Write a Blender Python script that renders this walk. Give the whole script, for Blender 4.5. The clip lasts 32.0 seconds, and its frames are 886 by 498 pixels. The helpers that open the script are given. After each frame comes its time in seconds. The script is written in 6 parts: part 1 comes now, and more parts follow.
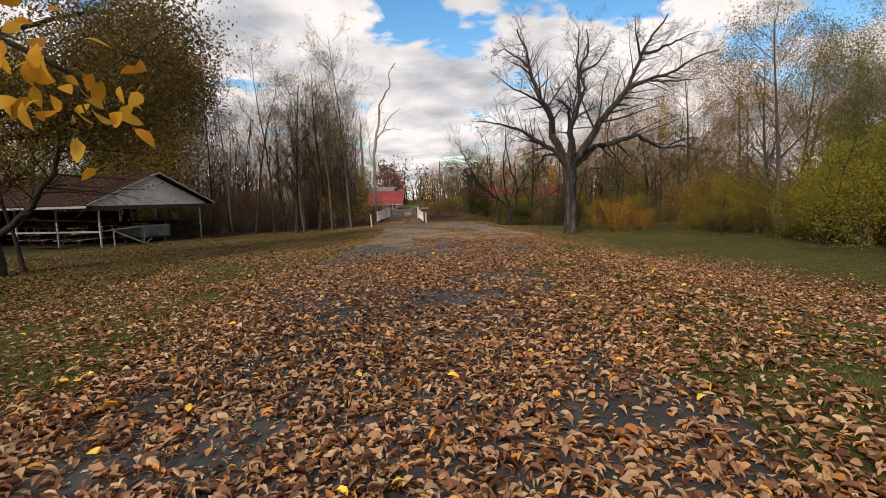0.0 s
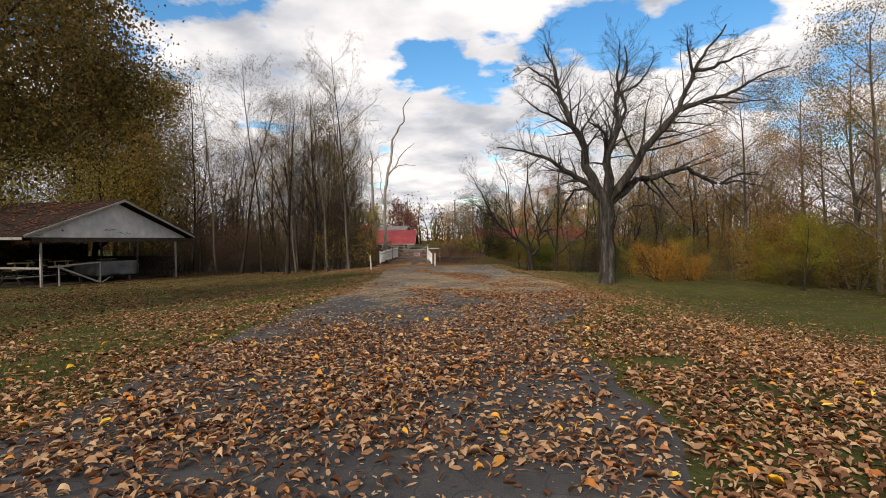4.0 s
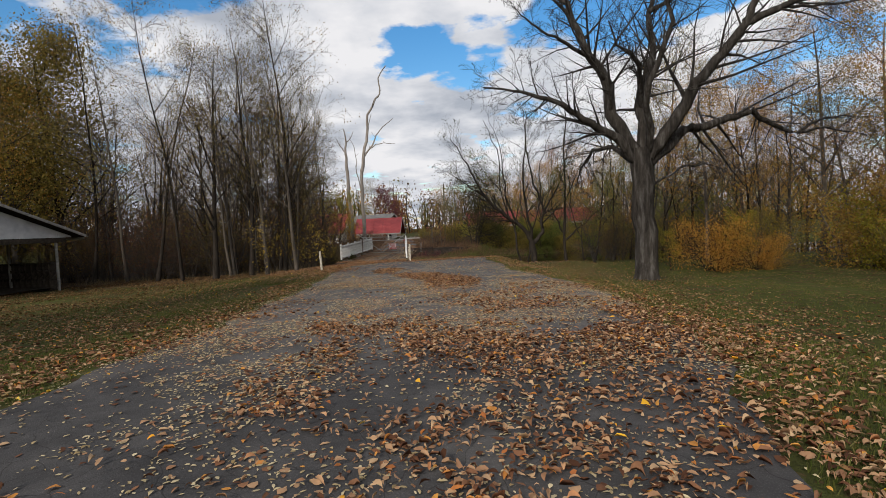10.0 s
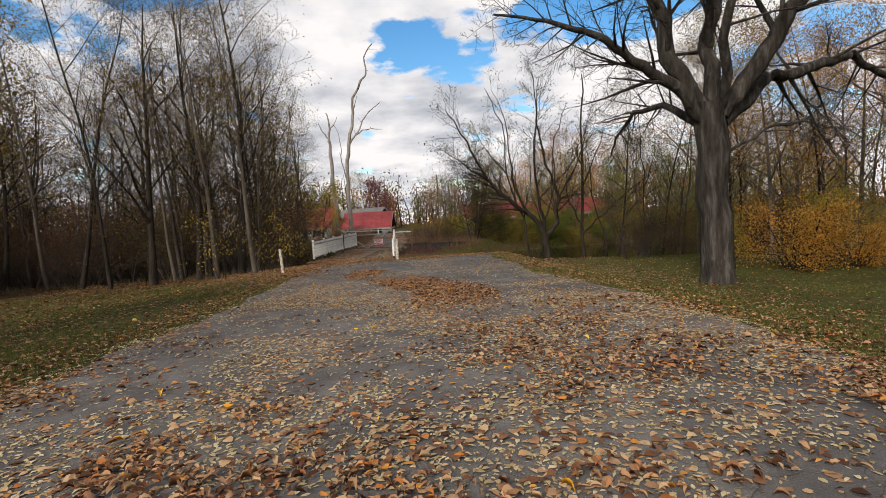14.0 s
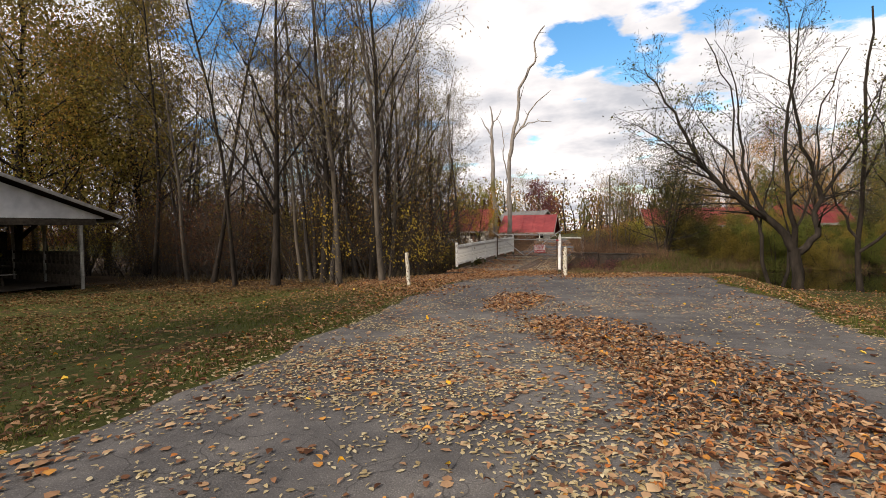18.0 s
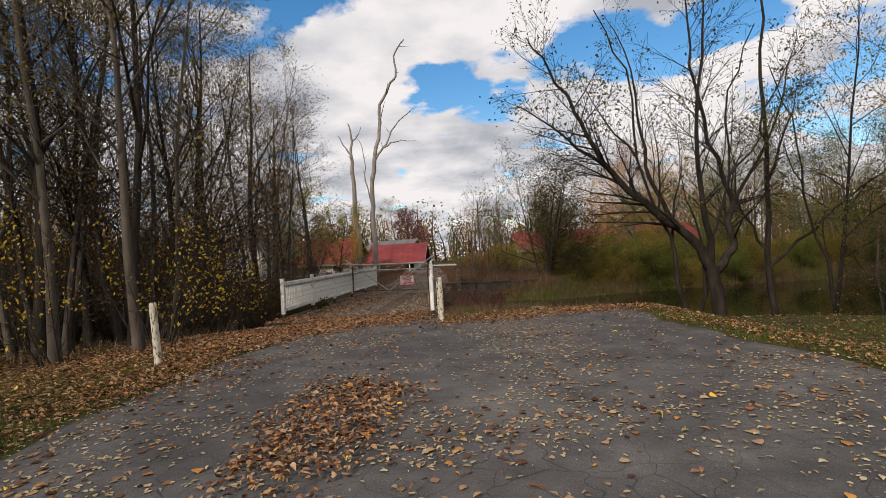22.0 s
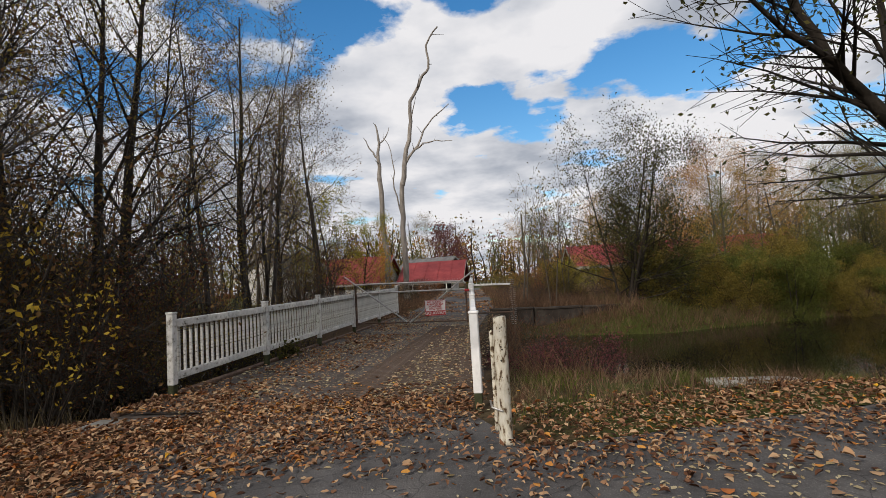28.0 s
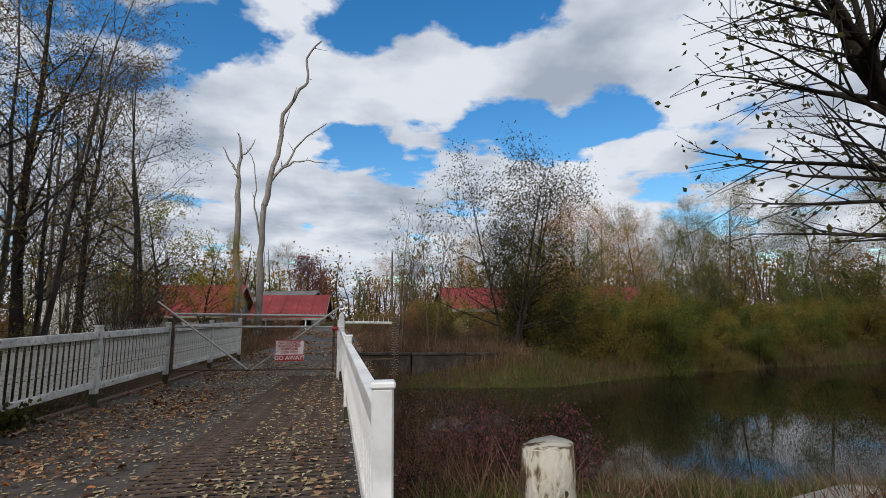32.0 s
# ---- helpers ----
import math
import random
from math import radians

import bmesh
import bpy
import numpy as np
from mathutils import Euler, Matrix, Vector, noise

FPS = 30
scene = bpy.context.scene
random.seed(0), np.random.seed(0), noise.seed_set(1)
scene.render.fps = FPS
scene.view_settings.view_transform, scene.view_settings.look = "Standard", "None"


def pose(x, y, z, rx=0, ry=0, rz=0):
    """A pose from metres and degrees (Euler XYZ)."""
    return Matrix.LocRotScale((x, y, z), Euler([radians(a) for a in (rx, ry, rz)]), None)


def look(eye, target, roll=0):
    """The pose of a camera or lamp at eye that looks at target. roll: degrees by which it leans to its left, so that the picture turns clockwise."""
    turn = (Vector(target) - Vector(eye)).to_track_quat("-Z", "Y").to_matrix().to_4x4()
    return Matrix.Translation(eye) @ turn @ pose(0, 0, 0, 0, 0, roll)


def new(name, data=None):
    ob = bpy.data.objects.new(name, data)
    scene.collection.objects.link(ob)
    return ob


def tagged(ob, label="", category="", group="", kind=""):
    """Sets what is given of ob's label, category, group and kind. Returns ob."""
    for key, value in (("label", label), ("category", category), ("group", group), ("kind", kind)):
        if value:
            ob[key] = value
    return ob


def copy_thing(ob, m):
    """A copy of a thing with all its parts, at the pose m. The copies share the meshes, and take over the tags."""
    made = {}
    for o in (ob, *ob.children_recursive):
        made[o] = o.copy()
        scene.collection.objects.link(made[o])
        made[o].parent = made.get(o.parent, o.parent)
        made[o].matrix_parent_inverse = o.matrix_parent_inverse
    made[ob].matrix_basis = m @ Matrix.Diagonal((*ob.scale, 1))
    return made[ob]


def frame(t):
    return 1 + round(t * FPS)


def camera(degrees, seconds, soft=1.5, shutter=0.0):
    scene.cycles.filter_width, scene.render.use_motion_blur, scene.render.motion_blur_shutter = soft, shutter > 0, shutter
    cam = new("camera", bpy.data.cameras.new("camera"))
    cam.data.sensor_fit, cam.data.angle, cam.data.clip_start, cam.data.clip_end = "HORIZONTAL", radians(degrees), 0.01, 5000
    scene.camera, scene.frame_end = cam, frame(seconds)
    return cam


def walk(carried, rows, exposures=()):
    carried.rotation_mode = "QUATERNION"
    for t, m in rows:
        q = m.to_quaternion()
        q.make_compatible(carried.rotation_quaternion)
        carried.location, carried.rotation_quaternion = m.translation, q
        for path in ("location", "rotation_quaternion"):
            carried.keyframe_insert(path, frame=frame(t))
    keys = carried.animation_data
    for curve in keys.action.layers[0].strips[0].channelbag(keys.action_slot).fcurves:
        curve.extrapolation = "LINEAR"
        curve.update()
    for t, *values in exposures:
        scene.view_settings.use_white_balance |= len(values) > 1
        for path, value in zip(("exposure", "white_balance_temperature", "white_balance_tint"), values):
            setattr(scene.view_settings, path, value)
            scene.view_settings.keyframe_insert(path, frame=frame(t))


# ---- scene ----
cam = camera(84.6, 32.0, 0.8)
PATH = [
    (0, (2.931, -41.323, 2.076), (2.961, -39.334, 1.869), -1.6),
    (1, (2.965, -39.999, 2.015), (2.85, -38.011, 1.822), -0.2),
    (2, (3.018, -38.658, 1.989), (2.914, -36.666, 1.837), -1.2),
    (3, (3.012, -37.408, 1.955), (2.905, -35.413, 1.866), -1.3),
    (3.5, (3.091, -36.808, 1.941), (3.022, -34.81, 1.883), -0.8),
    (5.5, (4.097, -33.957, 2.069), (4.102, -31.957, 2.065), -0.3),
    (6, (4.148, -33.374, 2.074), (4.14, -31.374, 2.085), -0.8),
    (7, (4.141, -32.124, 2.038), (4.113, -30.124, 2.051), -1.1),
    (8, (4.137, -30.822, 1.984), (4.104, -28.822, 1.994), -1.3),
    (9, (4.167, -29.492, 1.937), (4.142, -27.492, 1.929), -1.7),
    (10, (4.191, -28.234, 1.864), (4.178, -26.236, 1.774), -2.6),
    (11, (4.137, -27.024, 1.793), (4.124, -25.03, 1.647), -3.1),
    (12, (4.101, -25.757, 1.772), (4.116, -23.762, 1.64), -3.5),
    (13, (4.068, -24.443, 1.719), (4.101, -22.447, 1.597), -3.5),
    (14, (4.091, -23.177, 1.645), (4.103, -21.181, 1.534), -3.2),
    (14.5, (4.133, -22.585, 1.594), (4.026, -20.59, 1.501), -3.1),
    (15, (4.108, -22.029, 1.568), (3.731, -20.066, 1.497), -2.5),
    (15.5, (3.825, -21.356, 1.433), (3.017, -19.527, 1.399), -1.7),
    (17.5, (3.407, -18.312, 1.57), (2.427, -16.57, 1.497), -0.4),
    (18, (3.373, -17.656, 1.53), (2.745, -15.758, 1.461), -0.8),
    (18.5, (3.38, -16.94, 1.519), (3.044, -14.97, 1.449), -1.0),
    (19, (3.347, -16.222, 1.489), (3.187, -14.23, 1.425), -1.1),
    (20, (3.17, -14.87, 1.484), (3.109, -12.871, 1.466), -2.1),
    (21, (3.003, -13.431, 1.407), (2.925, -11.432, 1.438), -3.0),
    (22, (2.91, -12.142, 1.378), (2.796, -10.146, 1.422), -3.2),
    (23, (2.754, -10.87, 1.374), (2.612, -8.875, 1.42), -3.4),
    (24, (2.638, -9.811, 1.328), (2.485, -7.817, 1.383), -3.4),
    (24.5, (2.585, -9.334, 1.334), (2.427, -7.341, 1.394), -3.0),
    (26.5, (2.492, -7.057, 1.305), (2.286, -5.07, 1.396), -3.3),
    (27, (2.456, -6.574, 1.309), (2.219, -4.591, 1.418), -3.3),
    (28, (2.335, -5.631, 1.301), (2.067, -3.653, 1.436), -3.4),
    (29, (2.259, -4.739, 1.252), (1.95, -2.768, 1.394), -3.2),
    (30, (2.2, -3.93, 1.25), (1.734, -1.991, 1.399), -1.8),
    (30.5, (2.098, -3.55, 1.234), (1.619, -1.616, 1.399), -1.3),
    (31, (2.011, -3.36, 1.25), (1.643, -1.404, 1.45), -0.8),
    (31.5, (1.988, -2.973, 1.237), (1.882, -0.99, 1.473), -1.4),
    (32, (1.91, -2.844, 1.248), (2.191, -0.884, 1.527), -0.5),
]
EXPOSURES = [(0, 0.12, 7050, 15), (3.5, 0.24, 6950, 14), (6, -0.2, 6450, 11), (9, -0.14, 6400, 11), (12, 0.08, 6700, 13), (15, 0.18, 6800, 13), (17.5, 0.42, 7050, 15), (18.4, 0.34, 7000, 15), (20, 0.06, 6850, 14), (24, -0.04, 6750, 14), (28, -0.1, 6500, 12), (30, -0.08, 6350, 10), (32, -0.2, 6050, 10)]
walk(cam, [(t, look(eye, target, roll)) for t, eye, target, roll in PATH], EXPOSURES)

# ---- world, sun ----
SUN_EL, SUN_AZ = radians(33), radians(206)
world = bpy.data.worlds.new("world")
scene.world = world
world.use_nodes = True
wt = world.node_tree
wt.nodes.clear()


def wnode(kind, **kw):
    n = wt.nodes.new(kind)
    for k, v in kw.items():
        if k in n.inputs:
            n.inputs[k].default_value = v
    return n


w_out, w_bg = wnode("ShaderNodeOutputWorld"), wnode("ShaderNodeBackground", Strength=0.08)
w_sky = wnode("ShaderNodeTexSky")
w_sky.sky_type, w_sky.sun_disc, w_sky.sun_elevation, w_sky.sun_rotation = "NISHITA", False, SUN_EL, SUN_AZ
w_sky.air_density, w_sky.dust_density, w_sky.ozone_density = 1.3, 0.3, 3.0
# broken cumulus: noise on a flat cloud layer over the whole sky
w_co, w_sep = wnode("ShaderNodeTexCoord"), wnode("ShaderNodeSeparateXYZ")
wt.links.new(w_co.outputs["Generated"], w_sep.inputs[0])


def wmath(op, a, b=None, clamp=False):
    n = wt.nodes.new("ShaderNodeMath")
    n.operation, n.use_clamp = op, clamp
    for i, v in enumerate((a, b)):
        if v is None:
            continue
        if isinstance(v, (int, float)):
            n.inputs[i].default_value = v
        else:
            wt.links.new(v, n.inputs[i])
    return n.outputs[0]


w_h = wmath("ADD", wmath("MAXIMUM", w_sep.outputs[2], 0.0), 0.16)
w_comb = wnode("ShaderNodeCombineXYZ")
wt.links.new(wmath("DIVIDE", w_sep.outputs[0], w_h), w_comb.inputs[0])
wt.links.new(wmath("DIVIDE", w_sep.outputs[1], w_h), w_comb.inputs[1])


def wnoise(scale, detail, rough, shift):
    n = wnode("ShaderNodeTexNoise", Scale=scale, Detail=detail, Roughness=rough)
    add = wt.nodes.new("ShaderNodeVectorMath")
    add.inputs[1].default_value = (shift, shift * 0.7, shift * 0.3)
    wt.links.new(w_comb.outputs[0], add.inputs[0])
    wt.links.new(add.outputs[0], n.inputs["Vector"])
    return n.outputs["Fac"]


def wramp(fac, stops):
    n = wt.nodes.new("ShaderNodeValToRGB")
    els = n.color_ramp.elements
    while len(els) < len(stops):
        els.new(0.5)
    for e, (p, c) in zip(els, stops):
        e.position, e.color = p, (*c, 1)
    wt.links.new(fac, n.inputs[0])
    return n.outputs[0]


# the blue openings between the clouds: azimuth east of north, elevation, half width in degrees
GAPS = [(-38, 20, 9), (-31, 27, 8), (-19, 29.5, 7), (1, 35, 9), (14, 34.5, 9), (-2, 19.5, 5), (5, 18, 6), (11, 21, 7), (19, 20.5, 7), (27, 22.5, 6), (32, 14.5, 5.5), (39, 15.5, 6), (37, 9.5, 4)]


def wgap(az, el, half):
    """How far a direction lies inside one opening, 0 to 1; openings are twice as wide as high."""
    a, e = radians(az), radians(el)
    off, flat, size = wt.nodes.new("ShaderNodeVectorMath"), wt.nodes.new("ShaderNodeVectorMath"), wt.nodes.new("ShaderNodeVectorMath")
    off.operation, flat.operation, size.operation = "SUBTRACT", "MULTIPLY", "LENGTH"
    off.inputs[1].default_value = (math.sin(a) * math.cos(e), math.cos(a) * math.cos(e), math.sin(e))
    flat.inputs[1].default_value = (1, 1, 1.9)
    wt.links.new(w_co.outputs["Generated"], off.inputs[0])
    wt.links.new(off.outputs[0], flat.inputs[0])
    wt.links.new(flat.outputs[0], size.inputs[0])
    return wmath("SUBTRACT", 1.0, wmath("DIVIDE", size.outputs["Value"], radians(half) * 1.35), clamp=True)


w_open = None
for gap in GAPS:
    w_open = wgap(*gap) if w_open is None else wmath("MAXIMUM", w_open, wgap(*gap))
w_cloud = wmath("SUBTRACT", wnoise(2.3, 9, 0.56, 7.3), wmath("MULTIPLY", w_open, 0.26))
w_mask = wramp(w_cloud, [(0.345, (0, 0, 0)), (0.41, (1, 1, 1))])
w_tone = wramp(wnoise(2.6, 6, 0.5, 2.1), [(0.32, (5.4, 5.9, 6.7)), (0.47, (8.6, 8.9, 9.4)), (0.6, (11.2, 11.2, 11.3))])
w_mix = wt.nodes.new("ShaderNodeMix")
w_mix.data_type = "RGBA"
wt.links.new(w_mask, w_mix.inputs[0])
w_hsv = wnode("ShaderNodeHueSaturation", Saturation=1.35, Value=1.9)
wt.links.new(w_sky.outputs[0], w_hsv.inputs["Color"])
wt.links.new(w_hsv.outputs[0], w_mix.inputs[6])
wt.links.new(w_tone, w_mix.inputs[7])
wt.links.new(w_mix.outputs[2], w_bg.inputs[0])
wt.links.new(w_bg.outputs[0], w_out.inputs[0])

sun = new("sun", bpy.data.lights.new("sun", "SUN"))
sun.data.energy, sun.data.angle, sun.data.color = 3.0, radians(14), (1.0, 0.93, 0.82)
sun.matrix_world = look((0, 0, 60), (math.sin(SUN_AZ) * -1 * math.cos(SUN_EL), math.cos(SUN_AZ) * -1 * math.cos(SUN_EL), 60 - math.sin(SUN_EL)))

# ---- materials ----


def ramp_node(nt, fac, stops):
    n = nt.nodes.new("ShaderNodeValToRGB")
    els = n.color_ramp.elements
    while len(els) < len(stops):
        els.new(0.5)
    for e, (p, c) in zip(els, stops):
        e.position, e.color = p, (*c, 1)
    nt.links.new(fac, n.inputs[0])
    return n.outputs[0]


def material(name, stops, scale=4.0, detail=6, rough=0.8, bump=0.3, bump_scale=None, metal=0.0, source="noise", second=None, stretch=(1, 1, 1), translucent=0.0, bump_distance=0.02):
    """A material whose colours run along a ramp, over noise, or by a random value for each piece or object."""
    m = bpy.data.materials.new(name)
    m.use_nodes = True
    nt = m.node_tree
    b = nt.nodes["Principled BSDF"]
    b.inputs["Roughness"].default_value, b.inputs["Metallic"].default_value = rough, metal
    b.inputs["Specular IOR Level"].default_value = 0.5 if rough < 0.58 or metal else 0.12
    co = nt.nodes.new("ShaderNodeTexCoord")
    mp = nt.nodes.new("ShaderNodeMapping")
    mp.inputs["Scale"].default_value = stretch
    nt.links.new(co.outputs["Object"], mp.inputs[0])

    def tex(s, d=detail):
        n = nt.nodes.new("ShaderNodeTexNoise")
        n.inputs["Scale"].default_value, n.inputs["Detail"].default_value, n.inputs["Roughness"].default_value = s, d, 0.6
        nt.links.new(mp.outputs[0], n.inputs["Vector"])
        return n.outputs["Fac"]

    if source == "noise":
        fac = tex(scale)
    elif source == "island":
        fac = nt.nodes.new("ShaderNodeNewGeometry").outputs["Random Per Island"]
    else:
        fac = nt.nodes.new("ShaderNodeObjectInfo").outputs["Random"]
    col = ramp_node(nt, fac, stops)
    mix = nt.nodes.new("ShaderNodeMix")
    mix.data_type, mix.blend_type = "RGBA", "MULTIPLY"
    mix.inputs[0].default_value = 1.0
    nt.links.new(col, mix.inputs[6])
    nt.links.new(ramp_node(nt, tex(second or scale * 0.17, 3), [(0.3, (0.72, 0.72, 0.74)), (0.7, (1.15, 1.13, 1.1))]), mix.inputs[7])
    nt.links.new(mix.outputs[2], b.inputs["Base Color"])
    if bump:
        bn = nt.nodes.new("ShaderNodeBump")
        bn.inputs["Strength"].default_value, bn.inputs["Distance"].default_value = bump, bump_distance
        nt.links.new(tex(bump_scale or scale * 4), bn.inputs["Height"])
        nt.links.new(bn.outputs[0], b.inputs["Normal"])
    if translucent:
        tr, ms = nt.nodes.new("ShaderNodeBsdfTranslucent"), nt.nodes.new("ShaderNodeMixShader")
        ms.inputs[0].default_value = translucent
        nt.links.new(mix.outputs[2], tr.inputs[0])
        nt.links.new(b.outputs[0], ms.inputs[1])
        nt.links.new(tr.outputs[0], ms.inputs[2])
        nt.links.new(ms.outputs[0], nt.nodes["Material Output"].inputs[0])
    return m


M_BARK = material("bark_grey", [(0.3, (0.028, 0.024, 0.021)), (0.55, (0.075, 0.066, 0.058)), (0.8, (0.15, 0.135, 0.12))], 7, rough=0.95, bump=0.9, bump_scale=16, stretch=(1, 1, 0.22), bump_distance=0.05)
M_BARK_WALNUT = material("bark_walnut", [(0.3, (0.016, 0.014, 0.012)), (0.52, (0.05, 0.044, 0.038)), (0.75, (0.13, 0.123, 0.115))], 7, rough=0.95, bump=1.0, bump_scale=14, stretch=(1, 1, 0.16), bump_distance=0.07)
M_BARK_DARK = material("bark_dark", [(0.3, (0.018, 0.015, 0.012)), (0.6, (0.045, 0.037, 0.03)), (0.85, (0.09, 0.077, 0.064))], 6, rough=0.95, bump=0.8, stretch=(1, 1, 0.25), bump_distance=0.04)
M_BARK_TAN = material("bark_tan", [(0.3, (0.065, 0.055, 0.044)), (0.6, (0.13, 0.11, 0.088)), (0.85, (0.21, 0.18, 0.15))], 6, rough=0.95, bump=0.7, stretch=(1, 1, 0.3), bump_distance=0.03)
M_BARK_PALE = material("bark_bleached", [(0.3, (0.16, 0.14, 0.12)), (0.6, (0.3, 0.27, 0.24)), (0.85, (0.42, 0.39, 0.35))], 5, rough=0.9, bump=0.6, stretch=(1, 1, 0.25), bump_distance=0.03)
LITTER = [(0.0, (0.06, 0.026, 0.014)), (0.16, (0.14, 0.062, 0.033)), (0.36, (0.24, 0.12, 0.064)), (0.55, (0.35, 0.205, 0.115)), (0.74, (0.45, 0.285, 0.16)), (0.86, (0.52, 0.36, 0.21)), (0.93, (0.38, 0.13, 0.04)), (1.0, (0.62, 0.31, 0.07))]
M_LITTER = material("fallen_leaves", LITTER, 30, rough=0.72, bump=0.25, bump_scale=60, source="island", second=9, translucent=0.12)
M_LITTER_PALE = material("fallen_leaflets", [(0.0, (0.26, 0.19, 0.09)), (0.5, (0.42, 0.34, 0.19)), (1.0, (0.55, 0.47, 0.3))], 30, rough=0.75, bump=0.2, source="island", second=9, translucent=0.1)
M_LAWN_LEAF = material("faded_lawn_leaves", [(0.0, (0.07, 0.036, 0.018)), (0.4, (0.15, 0.09, 0.038)), (0.75, (0.26, 0.18, 0.08)), (1.0, (0.2, 0.09, 0.035))], 30, rough=0.75, bump=0.2, source="island", second=9, translucent=0.1)
M_LITTER_YELLOW = material("fallen_leaves_yellow", [(0.0, (0.7, 0.33, 0.03)), (0.6, (0.8, 0.47, 0.04)), (1.0, (0.75, 0.55, 0.1))], 30, rough=0.6, bump=0.2, source="island", second=9, translucent=0.15)


def leaf_material(name, a, b, c):
    return material(name, [(0.0, a), (0.5, b), (1.0, c)], 20, rough=0.6, bump=0.0, source="island", second=1.5, translucent=0.45)


M_LEAF_OLIVE = leaf_material("leaves_olive", (0.12, 0.1, 0.024), (0.22, 0.175, 0.038), (0.31, 0.225, 0.05))
M_LEAF_BROWN = leaf_material("leaves_brown", (0.08, 0.042, 0.018), (0.16, 0.085, 0.034), (0.25, 0.15, 0.055))
M_LEAF_YELLOW = leaf_material("leaves_yellow", (0.4, 0.27, 0.03), (0.55, 0.37, 0.04), (0.62, 0.48, 0.08))
M_LEAF_ORANGE = leaf_material("leaves_orange", (0.38, 0.18, 0.035), (0.55, 0.27, 0.045), (0.6, 0.38, 0.08))
M_LEAF_GOLD = leaf_material("leaves_gold", (0.22, 0.12, 0.03), (0.34, 0.2, 0.045), (0.44, 0.29, 0.065))
M_LEAF_AMBER = leaf_material("leaves_amber", (0.42, 0.19, 0.02), (0.58, 0.3, 0.025), (0.66, 0.4, 0.05))
M_LEAF_GREEN = leaf_material("leaves_green", (0.065, 0.085, 0.018), (0.12, 0.145, 0.03), (0.2, 0.2, 0.045))
M_LEAF_RUST = leaf_material("leaves_rust", (0.19, 0.075, 0.038), (0.3, 0.125, 0.055), (0.38, 0.19, 0.085))
M_LEAF_RUSSET = leaf_material("leaves_russet", (0.07, 0.03, 0.02), (0.13, 0.055, 0.034), (0.2, 0.1, 0.055))
M_LEAF_PURPLE = leaf_material("leaves_purple", (0.09, 0.03, 0.04), (0.16, 0.05, 0.06), (0.22, 0.09, 0.08))
M_LEAF_DULL = leaf_material("leaves_dull_olive", (0.06, 0.05, 0.016), (0.12, 0.092, 0.026), (0.23, 0.15, 0.038))
M_LEAF_DEEP = leaf_material("leaves_deep_green", (0.04, 0.046, 0.013), (0.08, 0.082, 0.024), (0.14, 0.12, 0.035))
M_LEAF_LIME = leaf_material("leaves_yellow_green", (0.17, 0.17, 0.02), (0.3, 0.28, 0.03), (0.42, 0.35, 0.05))
M_GRASS = material("grass_blades", [(0.0, (0.046, 0.066, 0.012)), (0.5, (0.09, 0.108, 0.021)), (1.0, (0.19, 0.165, 0.058))], 20, rough=0.7, bump=0, source="island", second=0.6, translucent=0.2)
M_REED = material("dry_reeds", [(0.0, (0.09, 0.07, 0.032)), (0.5, (0.17, 0.13, 0.065)), (1.0, (0.28, 0.22, 0.13))], 20, rough=0.8, bump=0, source="island", second=0.6, translucent=0.2)
M_WEED = material("dead_weeds", [(0.0, (0.07, 0.04, 0.025)), (0.5, (0.14, 0.08, 0.05)), (1.0, (0.24, 0.16, 0.1))], 20, rough=0.8, bump=0, source="island", second=0.6, translucent=0.2)
M_WHITE = material("white_paint", [(0.3, (0.66, 0.66, 0.65)), (0.5, (0.78, 0.78, 0.77)), (0.7, (0.82, 0.82, 0.82))], 9, rough=0.5, bump=0.1)
M_WHITE_WORN = material("white_paint_weathered", [(0.3, (0.09, 0.08, 0.06)), (0.37, (0.36, 0.35, 0.31)), (0.46, (0.6, 0.6, 0.57)), (0.7, (0.74, 0.74, 0.72))], 16, detail=10, rough=0.6, bump=0.25, second=2.2)
M_POST_WOOD = material("peeling_post_paint", [(0.39, (0.1, 0.065, 0.04)), (0.44, (0.3, 0.24, 0.16)), (0.47, (0.6, 0.55, 0.44)), (0.57, (0.7, 0.66, 0.55)), (0.75, (0.76, 0.73, 0.65))], 24, detail=9, rough=0.75, bump=0.6, stretch=(1, 1, 0.4))
# kept this dark so the pavilion's inner timbers carry the roof's shade
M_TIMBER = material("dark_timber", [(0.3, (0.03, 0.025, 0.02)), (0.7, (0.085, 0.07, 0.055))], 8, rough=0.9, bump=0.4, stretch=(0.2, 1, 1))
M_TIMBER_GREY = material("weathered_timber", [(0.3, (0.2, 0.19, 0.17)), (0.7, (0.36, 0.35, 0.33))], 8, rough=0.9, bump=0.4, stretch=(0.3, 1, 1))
M_SHED_WHITE = material("gable_boards", [(0.3, (0.5, 0.51, 0.53)), (0.6, (0.62, 0.63, 0.65)), (0.8, (0.68, 0.69, 0.7))], 2.5, rough=0.6, bump=0.15, second=0.8)
M_SHED_ROOF = material("brown_shingles", [(0.3, (0.014, 0.009, 0.008)), (0.55, (0.028, 0.018, 0.014)), (0.8, (0.06, 0.036, 0.026))], 5, rough=0.95, bump=0.6, bump_scale=25)
M_RED_ROOF = material("red_metal_roof", [(0.3, (0.17, 0.028, 0.03)), (0.6, (0.23, 0.042, 0.043)), (0.8, (0.28, 0.07, 0.066))], 1.3, rough=0.6, bump=0.1, second=0.4)
